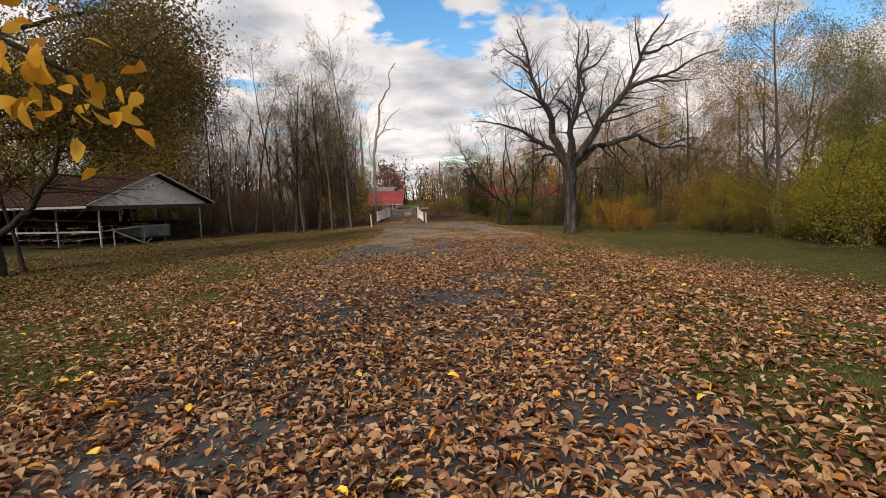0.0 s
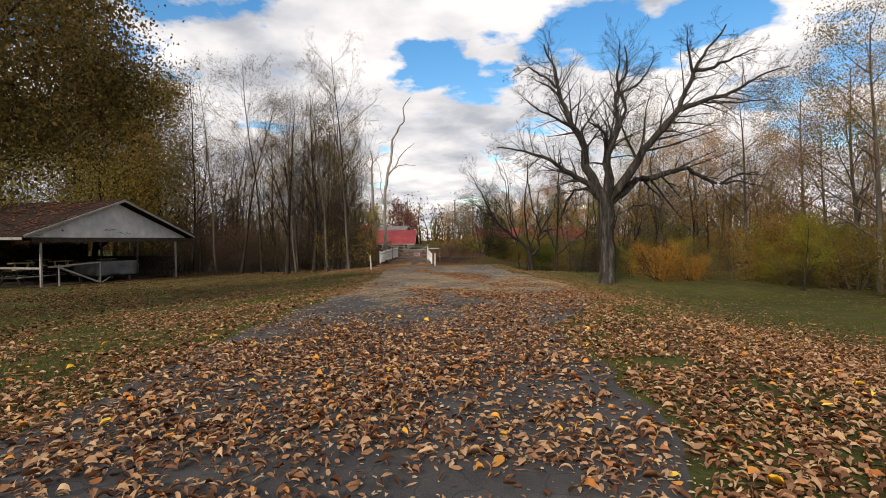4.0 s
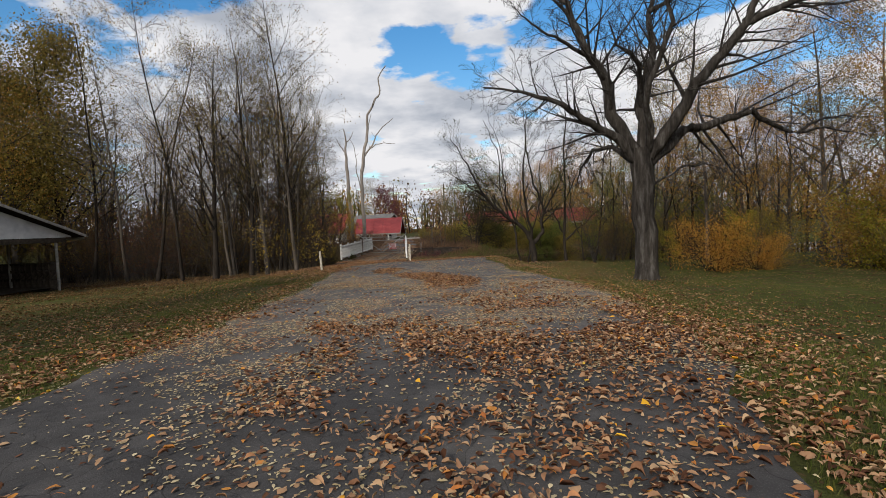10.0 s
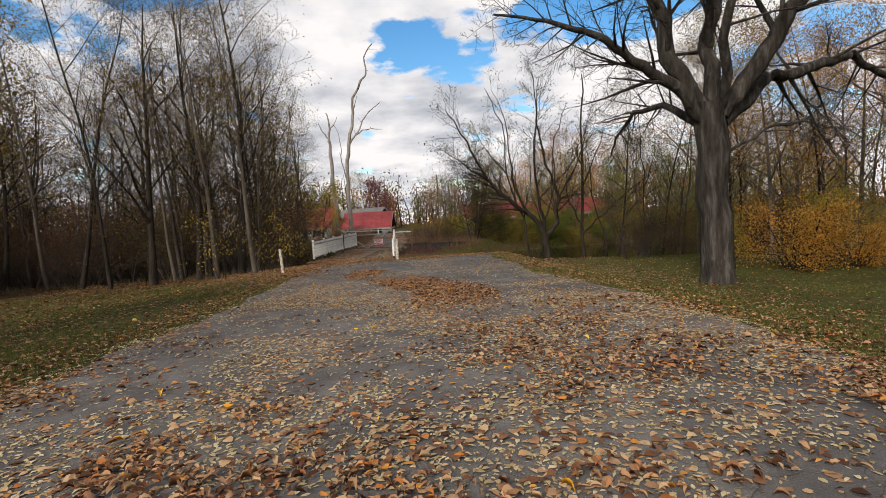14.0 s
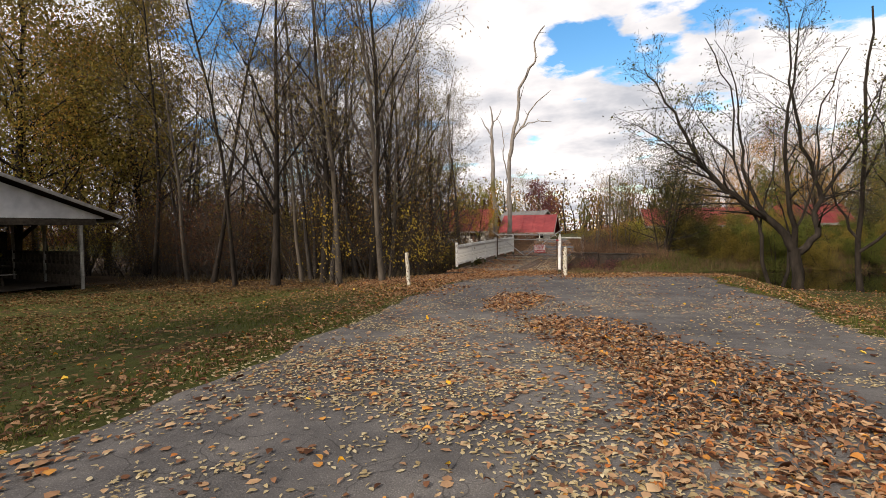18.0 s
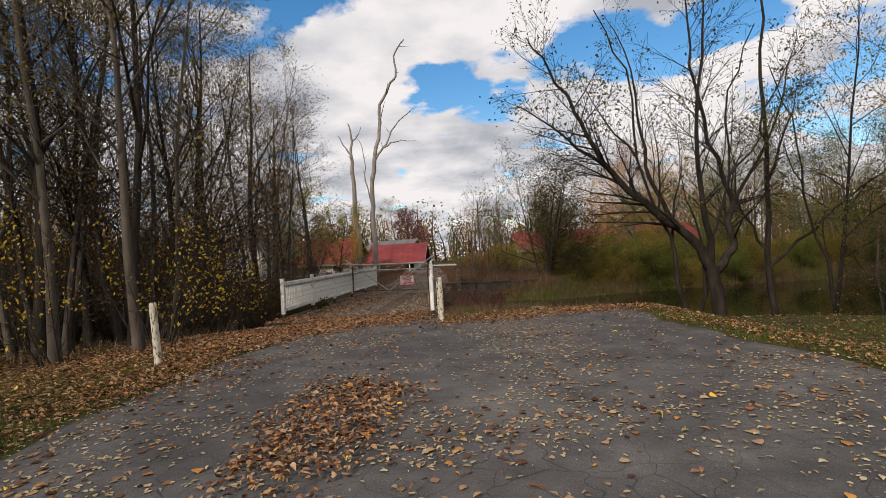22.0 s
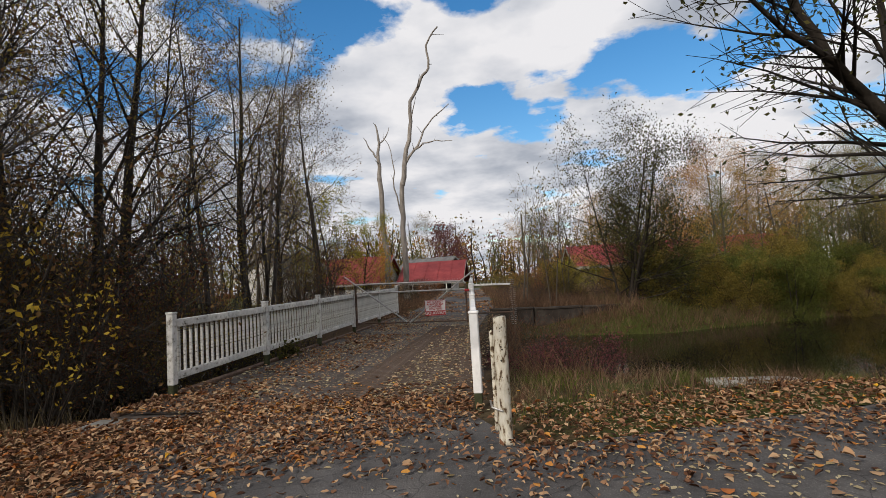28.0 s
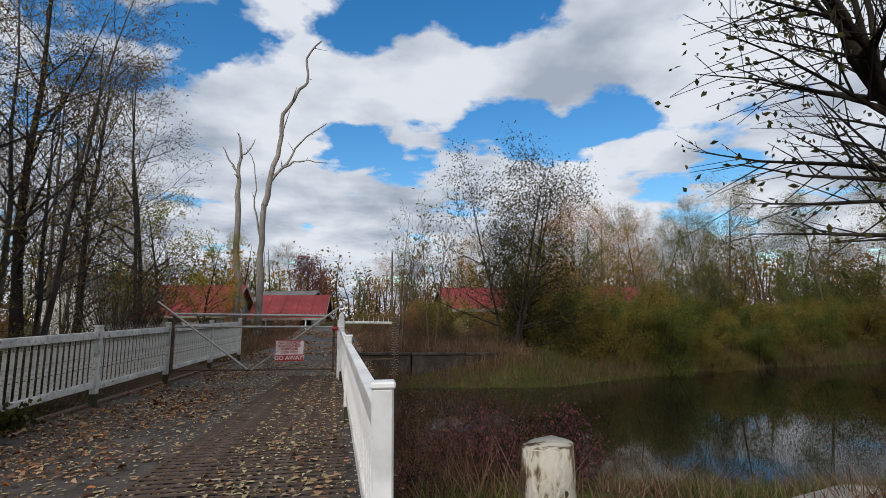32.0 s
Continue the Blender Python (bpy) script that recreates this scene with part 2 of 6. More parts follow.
M_GREY_ROOF = material("grey_shingles", [(0.3, (0.09, 0.09, 0.09)), (0.7, (0.18, 0.18, 0.18))], 3, rough=0.9, bump=0.3)
M_HOUSE = material("house_wall", [(0.3, (0.5, 0.48, 0.44)), (0.7, (0.66, 0.64, 0.6))], 2, rough=0.8, bump=0.1)
M_HOUSE_TAN = material("house_wall_tan", [(0.3, (0.3, 0.2, 0.13)), (0.7, (0.4, 0.29, 0.19))], 2, rough=0.8, bump=0.1)
M_DARK = material("dark_opening", [(0.3, (0.02, 0.02, 0.022)), (0.7, (0.04, 0.04, 0.042))], 2, rough=0.6, bump=0)
M_STEEL = material("galvanised_steel", [(0.3, (0.3, 0.29, 0.27)), (0.5, (0.42, 0.41, 0.39)), (0.75, (0.5, 0.49, 0.47))], 12, rough=0.45, metal=0.7, bump=0.15)
M_RUST = material("rusty_steel", [(0.3, (0.06, 0.04, 0.03)), (0.55, (0.13, 0.08, 0.055)), (0.8, (0.22, 0.15, 0.11))], 18, rough=0.8, metal=0.35, bump=0.3)
M_GRATE = material("worn_grating", [(0.3, (0.06, 0.04, 0.03)), (0.6, (0.13, 0.095, 0.075)), (0.85, (0.28, 0.24, 0.2))], 9, rough=0.7, metal=0.3, bump=0.2, second=0.8)
# pavilion floor, coloured dark to stand in for the shade under its roof
M_SHADE_FLOOR = material("shade_floor_earth", [(0.3, (0.03, 0.024, 0.018)), (0.7, (0.06, 0.047, 0.036))], 3, rough=0.95, bump=0.4)
M_CONCRETE_DARK = material("stained_concrete", [(0.3, (0.026, 0.021, 0.017)), (0.55, (0.06, 0.05, 0.042)), (0.8, (0.13, 0.115, 0.1))], 2.2, detail=9, rough=0.95, bump=0.5)
M_CONCRETE = material("old_concrete", [(0.3, (0.2, 0.19, 0.17)), (0.6, (0.31, 0.3, 0.27)), (0.8, (0.4, 0.38, 0.35))], 4, rough=0.9, bump=0.4)
M_PLATE = material("deck_plate", [(0.3, (0.055, 0.046, 0.041)), (0.6, (0.1, 0.085, 0.076)), (0.85, (0.16, 0.138, 0.122))], 5, rough=0.75, bump=0.3, bump_scale=50)
M_TARP = material("grey_tarpaulin", [(0.3, (0.08, 0.083, 0.087)), (0.7, (0.15, 0.155, 0.16))], 3, rough=0.7, bump=0.5, bump_scale=5)
M_RED = material("sign_red", [(0.3, (0.36, 0.012, 0.016)), (0.7, (0.42, 0.02, 0.022))], 6, rough=0.5, bump=0)
M_SIGN = material("sign_white", [(0.3, (0.66, 0.63, 0.62)), (0.7, (0.76, 0.74, 0.73))], 6, rough=0.5, bump=0)
M_GREEN_STAIN = material("mossy_post_base", [(0.3, (0.035, 0.04, 0.02)), (0.7, (0.08, 0.085, 0.045))], 12, rough=0.95, bump=0.4)
M_BENCH = material("yellowed_plastic", [(0.3, (0.42, 0.38, 0.2)), (0.7, (0.52, 0.48, 0.28))], 4, rough=0.6, bump=0.1)


def ground_material():
    """Soil, litter and turf, mixed by two scales of noise."""
    m = material("turf_and_soil", [(0.3, (0.045, 0.028, 0.016)), (0.4, (0.085, 0.055, 0.025)), (0.45, (0.05, 0.056, 0.014)), (0.6, (0.07, 0.078, 0.02)), (0.74, (0.13, 0.088, 0.04))], 2.6, detail=12, rough=0.95, bump=0.9, bump_scale=30, second=0.25, bump_distance=0.05)
    # bare brown soil on the wood's floor and round the ditch, past a ragged edge
    nt = m.node_tree
    b = nt.nodes["Principled BSDF"]
    co, sep = nt.nodes.new("ShaderNodeTexCoord"), nt.nodes.new("ShaderNodeSeparateXYZ")
    nt.links.new(co.outputs["Object"], sep.inputs[0])
    edge = nt.nodes.new("ShaderNodeTexNoise")
    edge.inputs["Scale"].default_value, edge.inputs["Detail"].default_value = 0.6, 6
    nt.links.new(co.outputs["Object"], edge.inputs["Vector"])
    sh = nt.nodes.new("ShaderNodeMath")
    sh.operation, sh.inputs[1].default_value = "MULTIPLY_ADD", 4.0
    nt.links.new(edge.outputs["Fac"], sh.inputs[0])
    nt.links.new(sep.outputs[1], sh.inputs[2])
    rng = nt.nodes.new("ShaderNodeMapRange")
    rng.inputs["From Min"].default_value, rng.inputs["From Max"].default_value = -3.5, -1.5
    nt.links.new(sh.outputs[0], rng.inputs[0])
    far = nt.nodes.new("ShaderNodeMapRange")
    far.inputs["From Min"].default_value, far.inputs["From Max"].default_value = 18.5, 15.0
    nt.links.new(sep.outputs[1], far.inputs[0])
    both = nt.nodes.new("ShaderNodeMath")
    both.operation = "MULTIPLY"
    nt.links.new(rng.outputs[0], both.inputs[0])
    nt.links.new(far.outputs[0], both.inputs[1])
    side = nt.nodes.new("ShaderNodeMapRange")
    side.inputs["From Min"].default_value, side.inputs["From Max"].default_value = 3.2, 1.8
    nt.links.new(sep.outputs[0], side.inputs[0])
    wooded = nt.nodes.new("ShaderNodeMath")
    wooded.operation = "MULTIPLY"
    nt.links.new(both.outputs[0], wooded.inputs[0])
    nt.links.new(side.outputs[0], wooded.inputs[1])
    soil = ramp_node(nt, edge.outputs["Fac"], [(0.3, (0.035, 0.024, 0.016)), (0.5, (0.065, 0.042, 0.026)), (0.7, (0.1, 0.068, 0.04))])
    mx = nt.nodes.new("ShaderNodeMix")
    mx.data_type = "RGBA"
    nt.links.new(wooded.outputs[0], mx.inputs[0])
    nt.links.new(b.inputs["Base Color"].links[0].from_socket, mx.inputs[6])
    nt.links.new(soil, mx.inputs[7])
    nt.links.new(mx.outputs[2], b.inputs["Base Color"])
    return m


M_GROUND = ground_material()


def asphalt_material():
    m = material("asphalt", [(0.3, (0.098, 0.094, 0.092)), (0.5, (0.138, 0.132, 0.128)), (0.7, (0.195, 0.185, 0.176))], 2.2, detail=10, rough=0.88, bump=0.8, bump_scale=95, second=0.35, bump_distance=0.012)
    nt = m.node_tree
    b = nt.nodes["Principled BSDF"]
    base = b.inputs["Base Color"].links[0].from_socket
    co = nt.nodes.new("ShaderNodeTexCoord")
    # cracks
    wob = nt.nodes.new("ShaderNodeTexNoise")
    wob.inputs["Scale"].default_value = 1.7
    add = nt.nodes.new("ShaderNodeMix")
    add.data_type, add.blend_type = "RGBA", "LINEAR_LIGHT"
    add.inputs[0].default_value = 0.25
    nt.links.new(co.outputs["Object"], wob.inputs["Vector"])
    nt.links.new(co.outputs["Object"], add.inputs[6])
    nt.links.new(wob.outputs["Color"], add.inputs[7])
    vo = nt.nodes.new("ShaderNodeTexVoronoi")
    vo.feature = "DISTANCE_TO_EDGE"
    vo.inputs["Scale"].default_value = 2.3
    nt.links.new(add.outputs[2], vo.inputs["Vector"])
    crack = ramp_node(nt, vo.outputs["Distance"], [(0.0, (0.5, 0.5, 0.5)), (0.012, (1, 1, 1))])
    # light aggregate
    sp = nt.nodes.new("ShaderNodeTexVoronoi")
    sp.inputs["Scale"].default_value = 70
    nt.links.new(co.outputs["Object"], sp.inputs["Vector"])
    chips = ramp_node(nt, sp.outputs["Distance"], [(0.0, (2.0, 2.0, 1.95)), (0.2, (1.15, 1.15, 1.15)), (0.5, (0.92, 0.92, 0.92))])
    # three pavings: dark tar at the start, gravelly chip-seal, then plain asphalt by the bridge
    sep, wav = nt.nodes.new("ShaderNodeSeparateXYZ"), nt.nodes.new("ShaderNodeTexNoise")
    wav.inputs["Scale"].default_value, wav.inputs["Detail"].default_value = 0.5, 8
    nt.links.new(co.outputs["Object"], sep.inputs[0])
    nt.links.new(co.outputs["Object"], wav.inputs["Vector"])
    sh = nt.nodes.new("ShaderNodeMath")
    sh.operation, sh.inputs[1].default_value = "MULTIPLY_ADD", 9.0
    nt.links.new(wav.outputs["Fac"], sh.inputs[0])
    nt.links.new(sep.outputs[1], sh.inputs[2])
    rng = nt.nodes.new("ShaderNodeMapRange")
    rng.inputs["From Min"].default_value, rng.inputs["From Max"].default_value = -40, 5
    nt.links.new(sh.outputs[0], rng.inputs[0])
    paving = ramp_node(nt, rng.outputs[0], [(0.0, (0.42, 0.43, 0.45)), (0.47, (0.48, 0.49, 0.51)), (0.57, (1.02, 1.0, 0.98)), (0.74, (0.86, 0.86, 0.86)), (0.86, (0.74, 0.74, 0.76)), (1.0, (0.74, 0.74, 0.75))])
    for extra in (crack, chips, paving):
        mx = nt.nodes.new("ShaderNodeMix")
        mx.data_type, mx.blend_type = "RGBA", "MULTIPLY"
        mx.inputs[0].default_value = 1.0
        nt.links.new(base, mx.inputs[6])
        nt.links.new(extra, mx.inputs[7])
        base = mx.outputs[2]
    nt.links.new(base, b.inputs["Base Color"])
    return m


M_ASPHALT = asphalt_material()


def water_material():
    m = bpy.data.materials.new("pond_water")
    m.use_nodes = True
    nt = m.node_tree
    b = nt.nodes["Principled BSDF"]
    b.inputs["Base Color"].default_value = (0.012, 0.011, 0.007, 1)
    b.inputs["Roughness"].default_value, b.inputs["IOR"].default_value = 0.025, 1.33
    n = nt.nodes.new("ShaderNodeTexNoise")
    n.inputs["Scale"].default_value = 2.5
    bn = nt.nodes.new("ShaderNodeBump")
    bn.inputs["Strength"].default_value, bn.inputs["Distance"].default_value = 0.05, 0.02
    nt.links.new(n.outputs["Fac"], bn.inputs["Height"])
    nt.links.new(bn.outputs[0], b.inputs["Normal"])
    return m


M_WATER = water_material()

# ---- helpers for meshes ----


def part(name, bm, mat, parent=None, label="", smooth=False):
    me = bpy.data.meshes.new(name)
    bm.to_mesh(me)
    bm.free()
    me.materials.append(mat)
    if smooth:
        me.shade_smooth()
    ob = new(name, me)
    if parent:
        ob.parent = parent
    if label:
        ob["label"] = label
    return ob


def array_mesh(name, verts, faces, mat, smooth=False):
    """A mesh from arrays of vertices and of faces with the same number of corners."""
    me = bpy.data.meshes.new(name)
    verts = np.asarray(verts, dtype=np.float32).reshape(-1, 3)
    faces = np.asarray(faces, dtype=np.int32)
    k = faces.shape[1]
    me.vertices.add(len(verts))
    me.vertices.foreach_set("co", verts.ravel())
    me.loops.add(faces.size)
    me.loops.foreach_set("vertex_index", faces.ravel())
    me.polygons.add(len(faces))
    me.polygons.foreach_set("loop_start", np.arange(0, faces.size, k, dtype=np.int32))
    me.update(calc_edges=True)
    me.materials.append(mat)
    if smooth:
        me.shade_smooth()
    return me


def thing(name, m, label, category, group="", kind=""):
    ob = new(name)
    ob.matrix_world = m
    return tagged(ob, label, category, group, kind)


def bar(name, p, q, w, h, mat, parent, bevel=0.008, label=""):
    """A square-sawn bar from p to q, w wide and h high."""
    p, q = Vector(p), Vector(q)
    bm = bmesh.new()
    bmesh.ops.create_cube(bm, size=1, matrix=Matrix.Diagonal((w, (q - p).length, h, 1)))
    if bevel:
        bmesh.ops.bevel(bm, geom=bm.edges[:], offset=bevel, segments=1, affect="EDGES")
    ob = part(name, bm, mat, parent, label)
    d = (q - p).normalized()
    up = Vector((0, 0, 1)) if abs(d.z) < 0.95 else Vector((0, 1, 0))
    x = d.cross(up).normalized()
    z = x.cross(d)
    ob.matrix_local = Matrix.Translation((p + q) / 2) @ Matrix((x, d, z)).transposed().to_4x4()
    return ob


def rod(name, p, q, r, mat, parent, n=10, r2=None, label=""):
    p, q = Vector(p), Vector(q)
    bm = bmesh.new()
    bmesh.ops.create_cone(bm, cap_ends=True, segments=n, radius1=r, radius2=r if r2 is None else r2, depth=(q - p).length)
    ob = part(name, bm, mat, parent, label, smooth=False)
    ob.matrix_local = Matrix.Translation((p + q) / 2) @ (q - p).to_track_quat("Z", "Y").to_matrix().to_4x4()
    return ob


def share(ob, m, parent):
    """Another object on the same mesh."""
    o = ob.copy()
    scene.collection.objects.link(o)
    o.parent = parent
    o.matrix_local = m
    return o


RNG = np.random.RandomState(5)
NOISE_GRID = RNG.rand(64, 64)


def vnoise(x, y, s):
    """Smooth value noise, 0 to 1, with cells s metres wide."""
    x, y = np.asarray(x) / s + 500.3, np.asarray(y) / s + 500.7
    i, j = np.floor(x).astype(int), np.floor(y).astype(int)
    fx, fy = x - i, y - j
    fx, fy = fx * fx * (3 - 2 * fx), fy * fy * (3 - 2 * fy)
    g = lambda a, b: NOISE_GRID[a % 64, b % 64]
    return (g(i, j) * (1 - fx) + g(i + 1, j) * fx) * (1 - fy) + (g(i, j + 1) * (1 - fx) + g(i + 1, j + 1) * fx) * fy


def smooth(a, b, x):
    t = np.clip((np.asarray(x, float) - a) / (b - a), 0, 1)
    return t * t * (3 - 2 * t)


WATER_Z = -0.8


def near_shore(x):
    return 3.4 + 0.4 * np.sin(x * 0.7) - 0.9 * smooth(7, 13, x) - 1.0 * smooth(2, -4, x) + 0.03 * np.maximum(x - 14, 0)


def far_shore(x):
    return 11.6 + 0.5 * np.sin(x * 0.45 + 1) + 0.24 * np.maximum(x - 8, 0)


def height(x, y):
    """The lie of the land."""
    x, y = np.asarray(x, float), np.asarray(y, float)
    z = np.interp(y, [-60, -40, -30, -20, -10, -5, 0, 14, 40], [0.52, 0.47, 0.41, 0.3, 0.16, 0.115, 0.06, 0.02, 0.3])
    z = z - 0.42 * smooth(0.5, -9, x) - 0.62 * smooth(6.2, 12, x) * smooth(-3, -9, y) - 0.45 * smooth(6.8, 9, x) * smooth(-9, -3, y)
    z = z + 0.1 * (vnoise(x, y, 6) - 0.5) * smooth(1.5, -4, x) + 0.1 * (vnoise(x, y, 5) - 0.5) * smooth(8, 13, x)
    pond = (0.3 + 0.7 * smooth(1.9, 3.3, x) + 0.2 * smooth(-2.1, -3.4, x)) * smooth(-3.6, 1.2, y - near_shore(x)) * smooth(1.6, -1.2, y - far_shore(x)) * smooth(-24, -8, x)
    z = z - 1.45 * pond
    z = z + 1.5 * smooth(25, 120, np.hypot(x - 2, y + 10)) * (vnoise(x, y, 30))
    return z


def h1(x, y):
    return float(height(x, y))


def road_left(y):
    return np.interp(y, [-60, -34, -25, -19, -12, -7, -3, 0], [-0.5, -0.4, -0.25, -0.1, -0.25, -0.85, -0.75, -0.9]) + 0.35 * (vnoise(y, y * 0.3, 1.3) - 0.5) + 0.2 * (vnoise(y, 3, 0.4) - 0.5)


def road_right(y):
    return np.interp(y, [-60, -34, -27, -23, -18, -14, -10, -6, -0.4], [5.2, 5.0, 5.4, 7.3, 7.9, 7.8, 6.9, 6.7, 6.3]) + 0.5 * (vnoise(y, 9, 1.5) - 0.5) + 0.25 * (vnoise(y, 5, 0.4) - 0.5)


# ---- ground, road, water ----


def build_ground():
    xs = np.unique(np.concatenate([np.arange(-30, 40, 0.5), np.linspace(-30, -900, 36), np.linspace(40, 900, 36)]))
    ys = np.unique(np.concatenate([np.arange(-50, 30, 0.5), np.linspace(-50, -900, 36), np.linspace(30, 900, 36)]))
    gx, gy = np.meshgrid(xs, ys)
    v = np.stack([gx, gy, height(gx, gy)], -1).reshape(-1, 3)
    n = len(xs)
    i, j = np.meshgrid(np.arange(len(xs) - 1), np.arange(len(ys) - 1))
    a = (j * n + i).ravel()
    me = array_mesh("ground", v, np.stack([a, a + 1, a + n + 1, a + n], -1), M_GROUND, smooth=True)
    tagged(new("ground", me), "uneven turf and soil ground with thin autumn grass", "ground", kind="structure")


def build_road():
    ys = np.concatenate([np.arange(-60, -45, 1.0), np.arange(-45, -0.2, 0.15)])
    cols = 28
    rows = []
    for y in ys:
        a, b = float(road_left(y)), float(road_right(y))
        x = np.linspace(a, b, cols)
        # the far edge of the turning area slants from the bridge towards the water
        yy = np.minimum(y, np.interp(x, [-1, 1.8, 2.4, 6.4], [-0.75, -0.9, -2.1, -0.6]) + 0.25 * (vnoise(x, x, 0.7) - 0.5))
        z = height(x, yy) + 0.012 + 0.012 * (vnoise(x, yy, 1.1) - 0.5)
        z[0] -= 0.03
        z[-1] -= 0.03
        rows.append(np.stack([x, yy, z], -1))
    v = np.array(rows)
    i, j = np.meshgrid(np.arange(cols - 1), np.arange(len(ys) - 1))
    a = (j * cols + i).ravel()
    me = array_mesh("road", v.reshape(-1, 3), np.stack([a, a + 1, a + cols + 1, a + cols], -1), M_ASPHALT, smooth=True)
    tagged(new("road", me), "cracked grey asphalt driveway scattered with leaves", "road", kind="structure")


def build_water():
    bm = bmesh.new()
    bmesh.ops.create_grid(bm, x_segments=30, y_segments=12, size=0.5, matrix=pose(10, 9, WATER_Z) @ Matrix.Diagonal((70, 22, 1, 1)))
    tagged(part("water", bm, M_WATER), "dark still pond water reflecting trees and sky", "water", kind="structure")


build_ground()
build_road()
build_water()


def build_far_road():
    ys = np.arange(13.2, 46, 0.5)
    cx = np.interp(ys, [13, 24, 46], [-0.2, -0.9, -3.0])
    rows = []
    for y, c in zip(ys, cx):
        x = np.linspace(c - 2.0, c + 1.9, 8) + 0.15 * (vnoise(y, 2, 1.0) - 0.5)
        rows.append(np.stack([x, np.full(8, y), height(x, np.full(8, y)) + 0.03], -1))
    i, j = np.meshgrid(np.arange(7), np.arange(len(ys) - 1))
    a = (j * 8 + i).ravel()
    tagged(new("road_beyond", array_mesh("road_beyond", np.array(rows).reshape(-1, 3), np.stack([a, a + 1, a + 9, a + 8], -1), M_ASPHALT, smooth=True)), "grey lane running on beyond the bridge to the houses", "road", kind="structure")


build_far_road()

# ---- trees ----


def tube_arrays(branches):
    """Tapered tubes along branches of (points, radii), as vertices and quads."""
    V, Q, base = [], [], 0
    for pts, rad in branches:
        n = 9 if rad[0] > 0.2 else 7 if rad[0] > 0.07 else 4 if rad[0] > 0.018 else 3
        ang = np.arange(n) * (2 * math.pi / n)
        P = np.array([tuple(p) for p in pts])
        D = np.gradient(P, axis=0)
        D /= np.linalg.norm(D, axis=1)[:, None] + 1e-9
        ref = np.array((1.0, 0.13, 0.05)) if abs(D[0][0]) < 0.8 else np.array((0.0, 1.0, 0.1))
        U = np.cross(D, ref)
        U /= np.linalg.norm(U, axis=1)[:, None] + 1e-9
        W = np.cross(D, U)
        ring = P[:, None] + np.array(rad)[:, None, None] * (U[:, None] * np.cos(ang)[None, :, None] + W[:, None] * np.sin(ang)[None, :, None])
        V.append(ring.reshape(-1, 3))
        i, j = np.meshgrid(np.arange(len(pts) - 1), np.arange(n), indexing="ij")
        a, b = base + i * n + j, base + i * n + (j + 1) % n
        Q.append(np.stack([a, b, b + n, a + n], -1).reshape(-1, 4))
        base += len(pts) * n
    return np.concatenate(V), np.concatenate(Q)


def rand_dir(r):
    v = Vector((r.gauss(0, 1), r.gauss(0, 1), r.gauss(0, 1)))
    return v.normalized()


def grow(r, p, d, length, rad, level, spec, out, tips, path=None):
    """A branch from p along d, and the smaller ones on it. path: points laid down by hand."""
    top = spec["levels"]
    if path is None:
        n = 7 if level == 0 else 5 if level == 1 and top > 2 else 4 if level < top else 2
        pts, step, d = [p.copy()], length / (n - 1), d.normalized()
        for i in range(n - 1):
            d = (d + rand_dir(r) * spec["wander"] * (1 if level else 0.45) + Vector((0, 0, spec["up"] * (0.6 if level else 1.0)))).normalized()
            pts.append(pts[-1] + d * step)
    else:
        pts = [Vector(q) for q in path]
        # softens a hand-laid path
        fine = []
        for a, b in zip(pts, pts[1:]):
            for k in range(3):
                q = a.lerp(b, k / 3)
                fine.append(q + rand_dir(r) * (0.1 if k else 0.0) * min(1.0, (b - a).length * 0.6))
        pts = fine + [pts[-1]]
        length = sum((b - a).length for a, b in zip(pts, pts[1:]))
    n = len(pts)
    tip = spec.get("tip", 0.25)
    tip = spec.get("trunk_tip", tip) if level == 0 else tip
    radii = [max(rad * (1 - (1 - tip) * (i / (n - 1)) ** 0.8), 0.004) for i in range(n)]
    if level == 0 and spec.get("flare"):
        radii[0] *= spec["flare"]
    out.append((level, pts, radii))
    if level >= top:
        tips.append((pts[-1], d))
        tips.append((pts[0].lerp(pts[-1], 0.5), d))
        return
    count = spec["kids"][level]
    lo = spec["bare"] if level == 0 else 0.18
    for i in range(count):
        f = lo + (1 - lo) * (i + r.random() * 0.8) / count
        f = min(f, 0.98)
        x = f * (n - 1)
        k = min(int(x), n - 2)
        q = pts[k].lerp(pts[k + 1], x - k)
        along = (pts[k + 1] - pts[k]).normalized()
        side = along.cross(rand_dir(r)).normalized()
        a = radians(spec["angle"][level] + r.uniform(-14, 14))
        nd = along * math.cos(a) + side * math.sin(a)
        if spec.get("lean"):
            nd = nd + Vector(spec["lean"]) * 0.9
        ln = length * spec["ratio"][level] * (1.1 - 0.65 * f) * r.uniform(0.75, 1.25)
        rr = radii[k] * spec.get("thin", 0.55) * r.uniform(0.8, 1.05)
        grow(r, q, nd, ln, rr, level + 1, spec, out, tips)


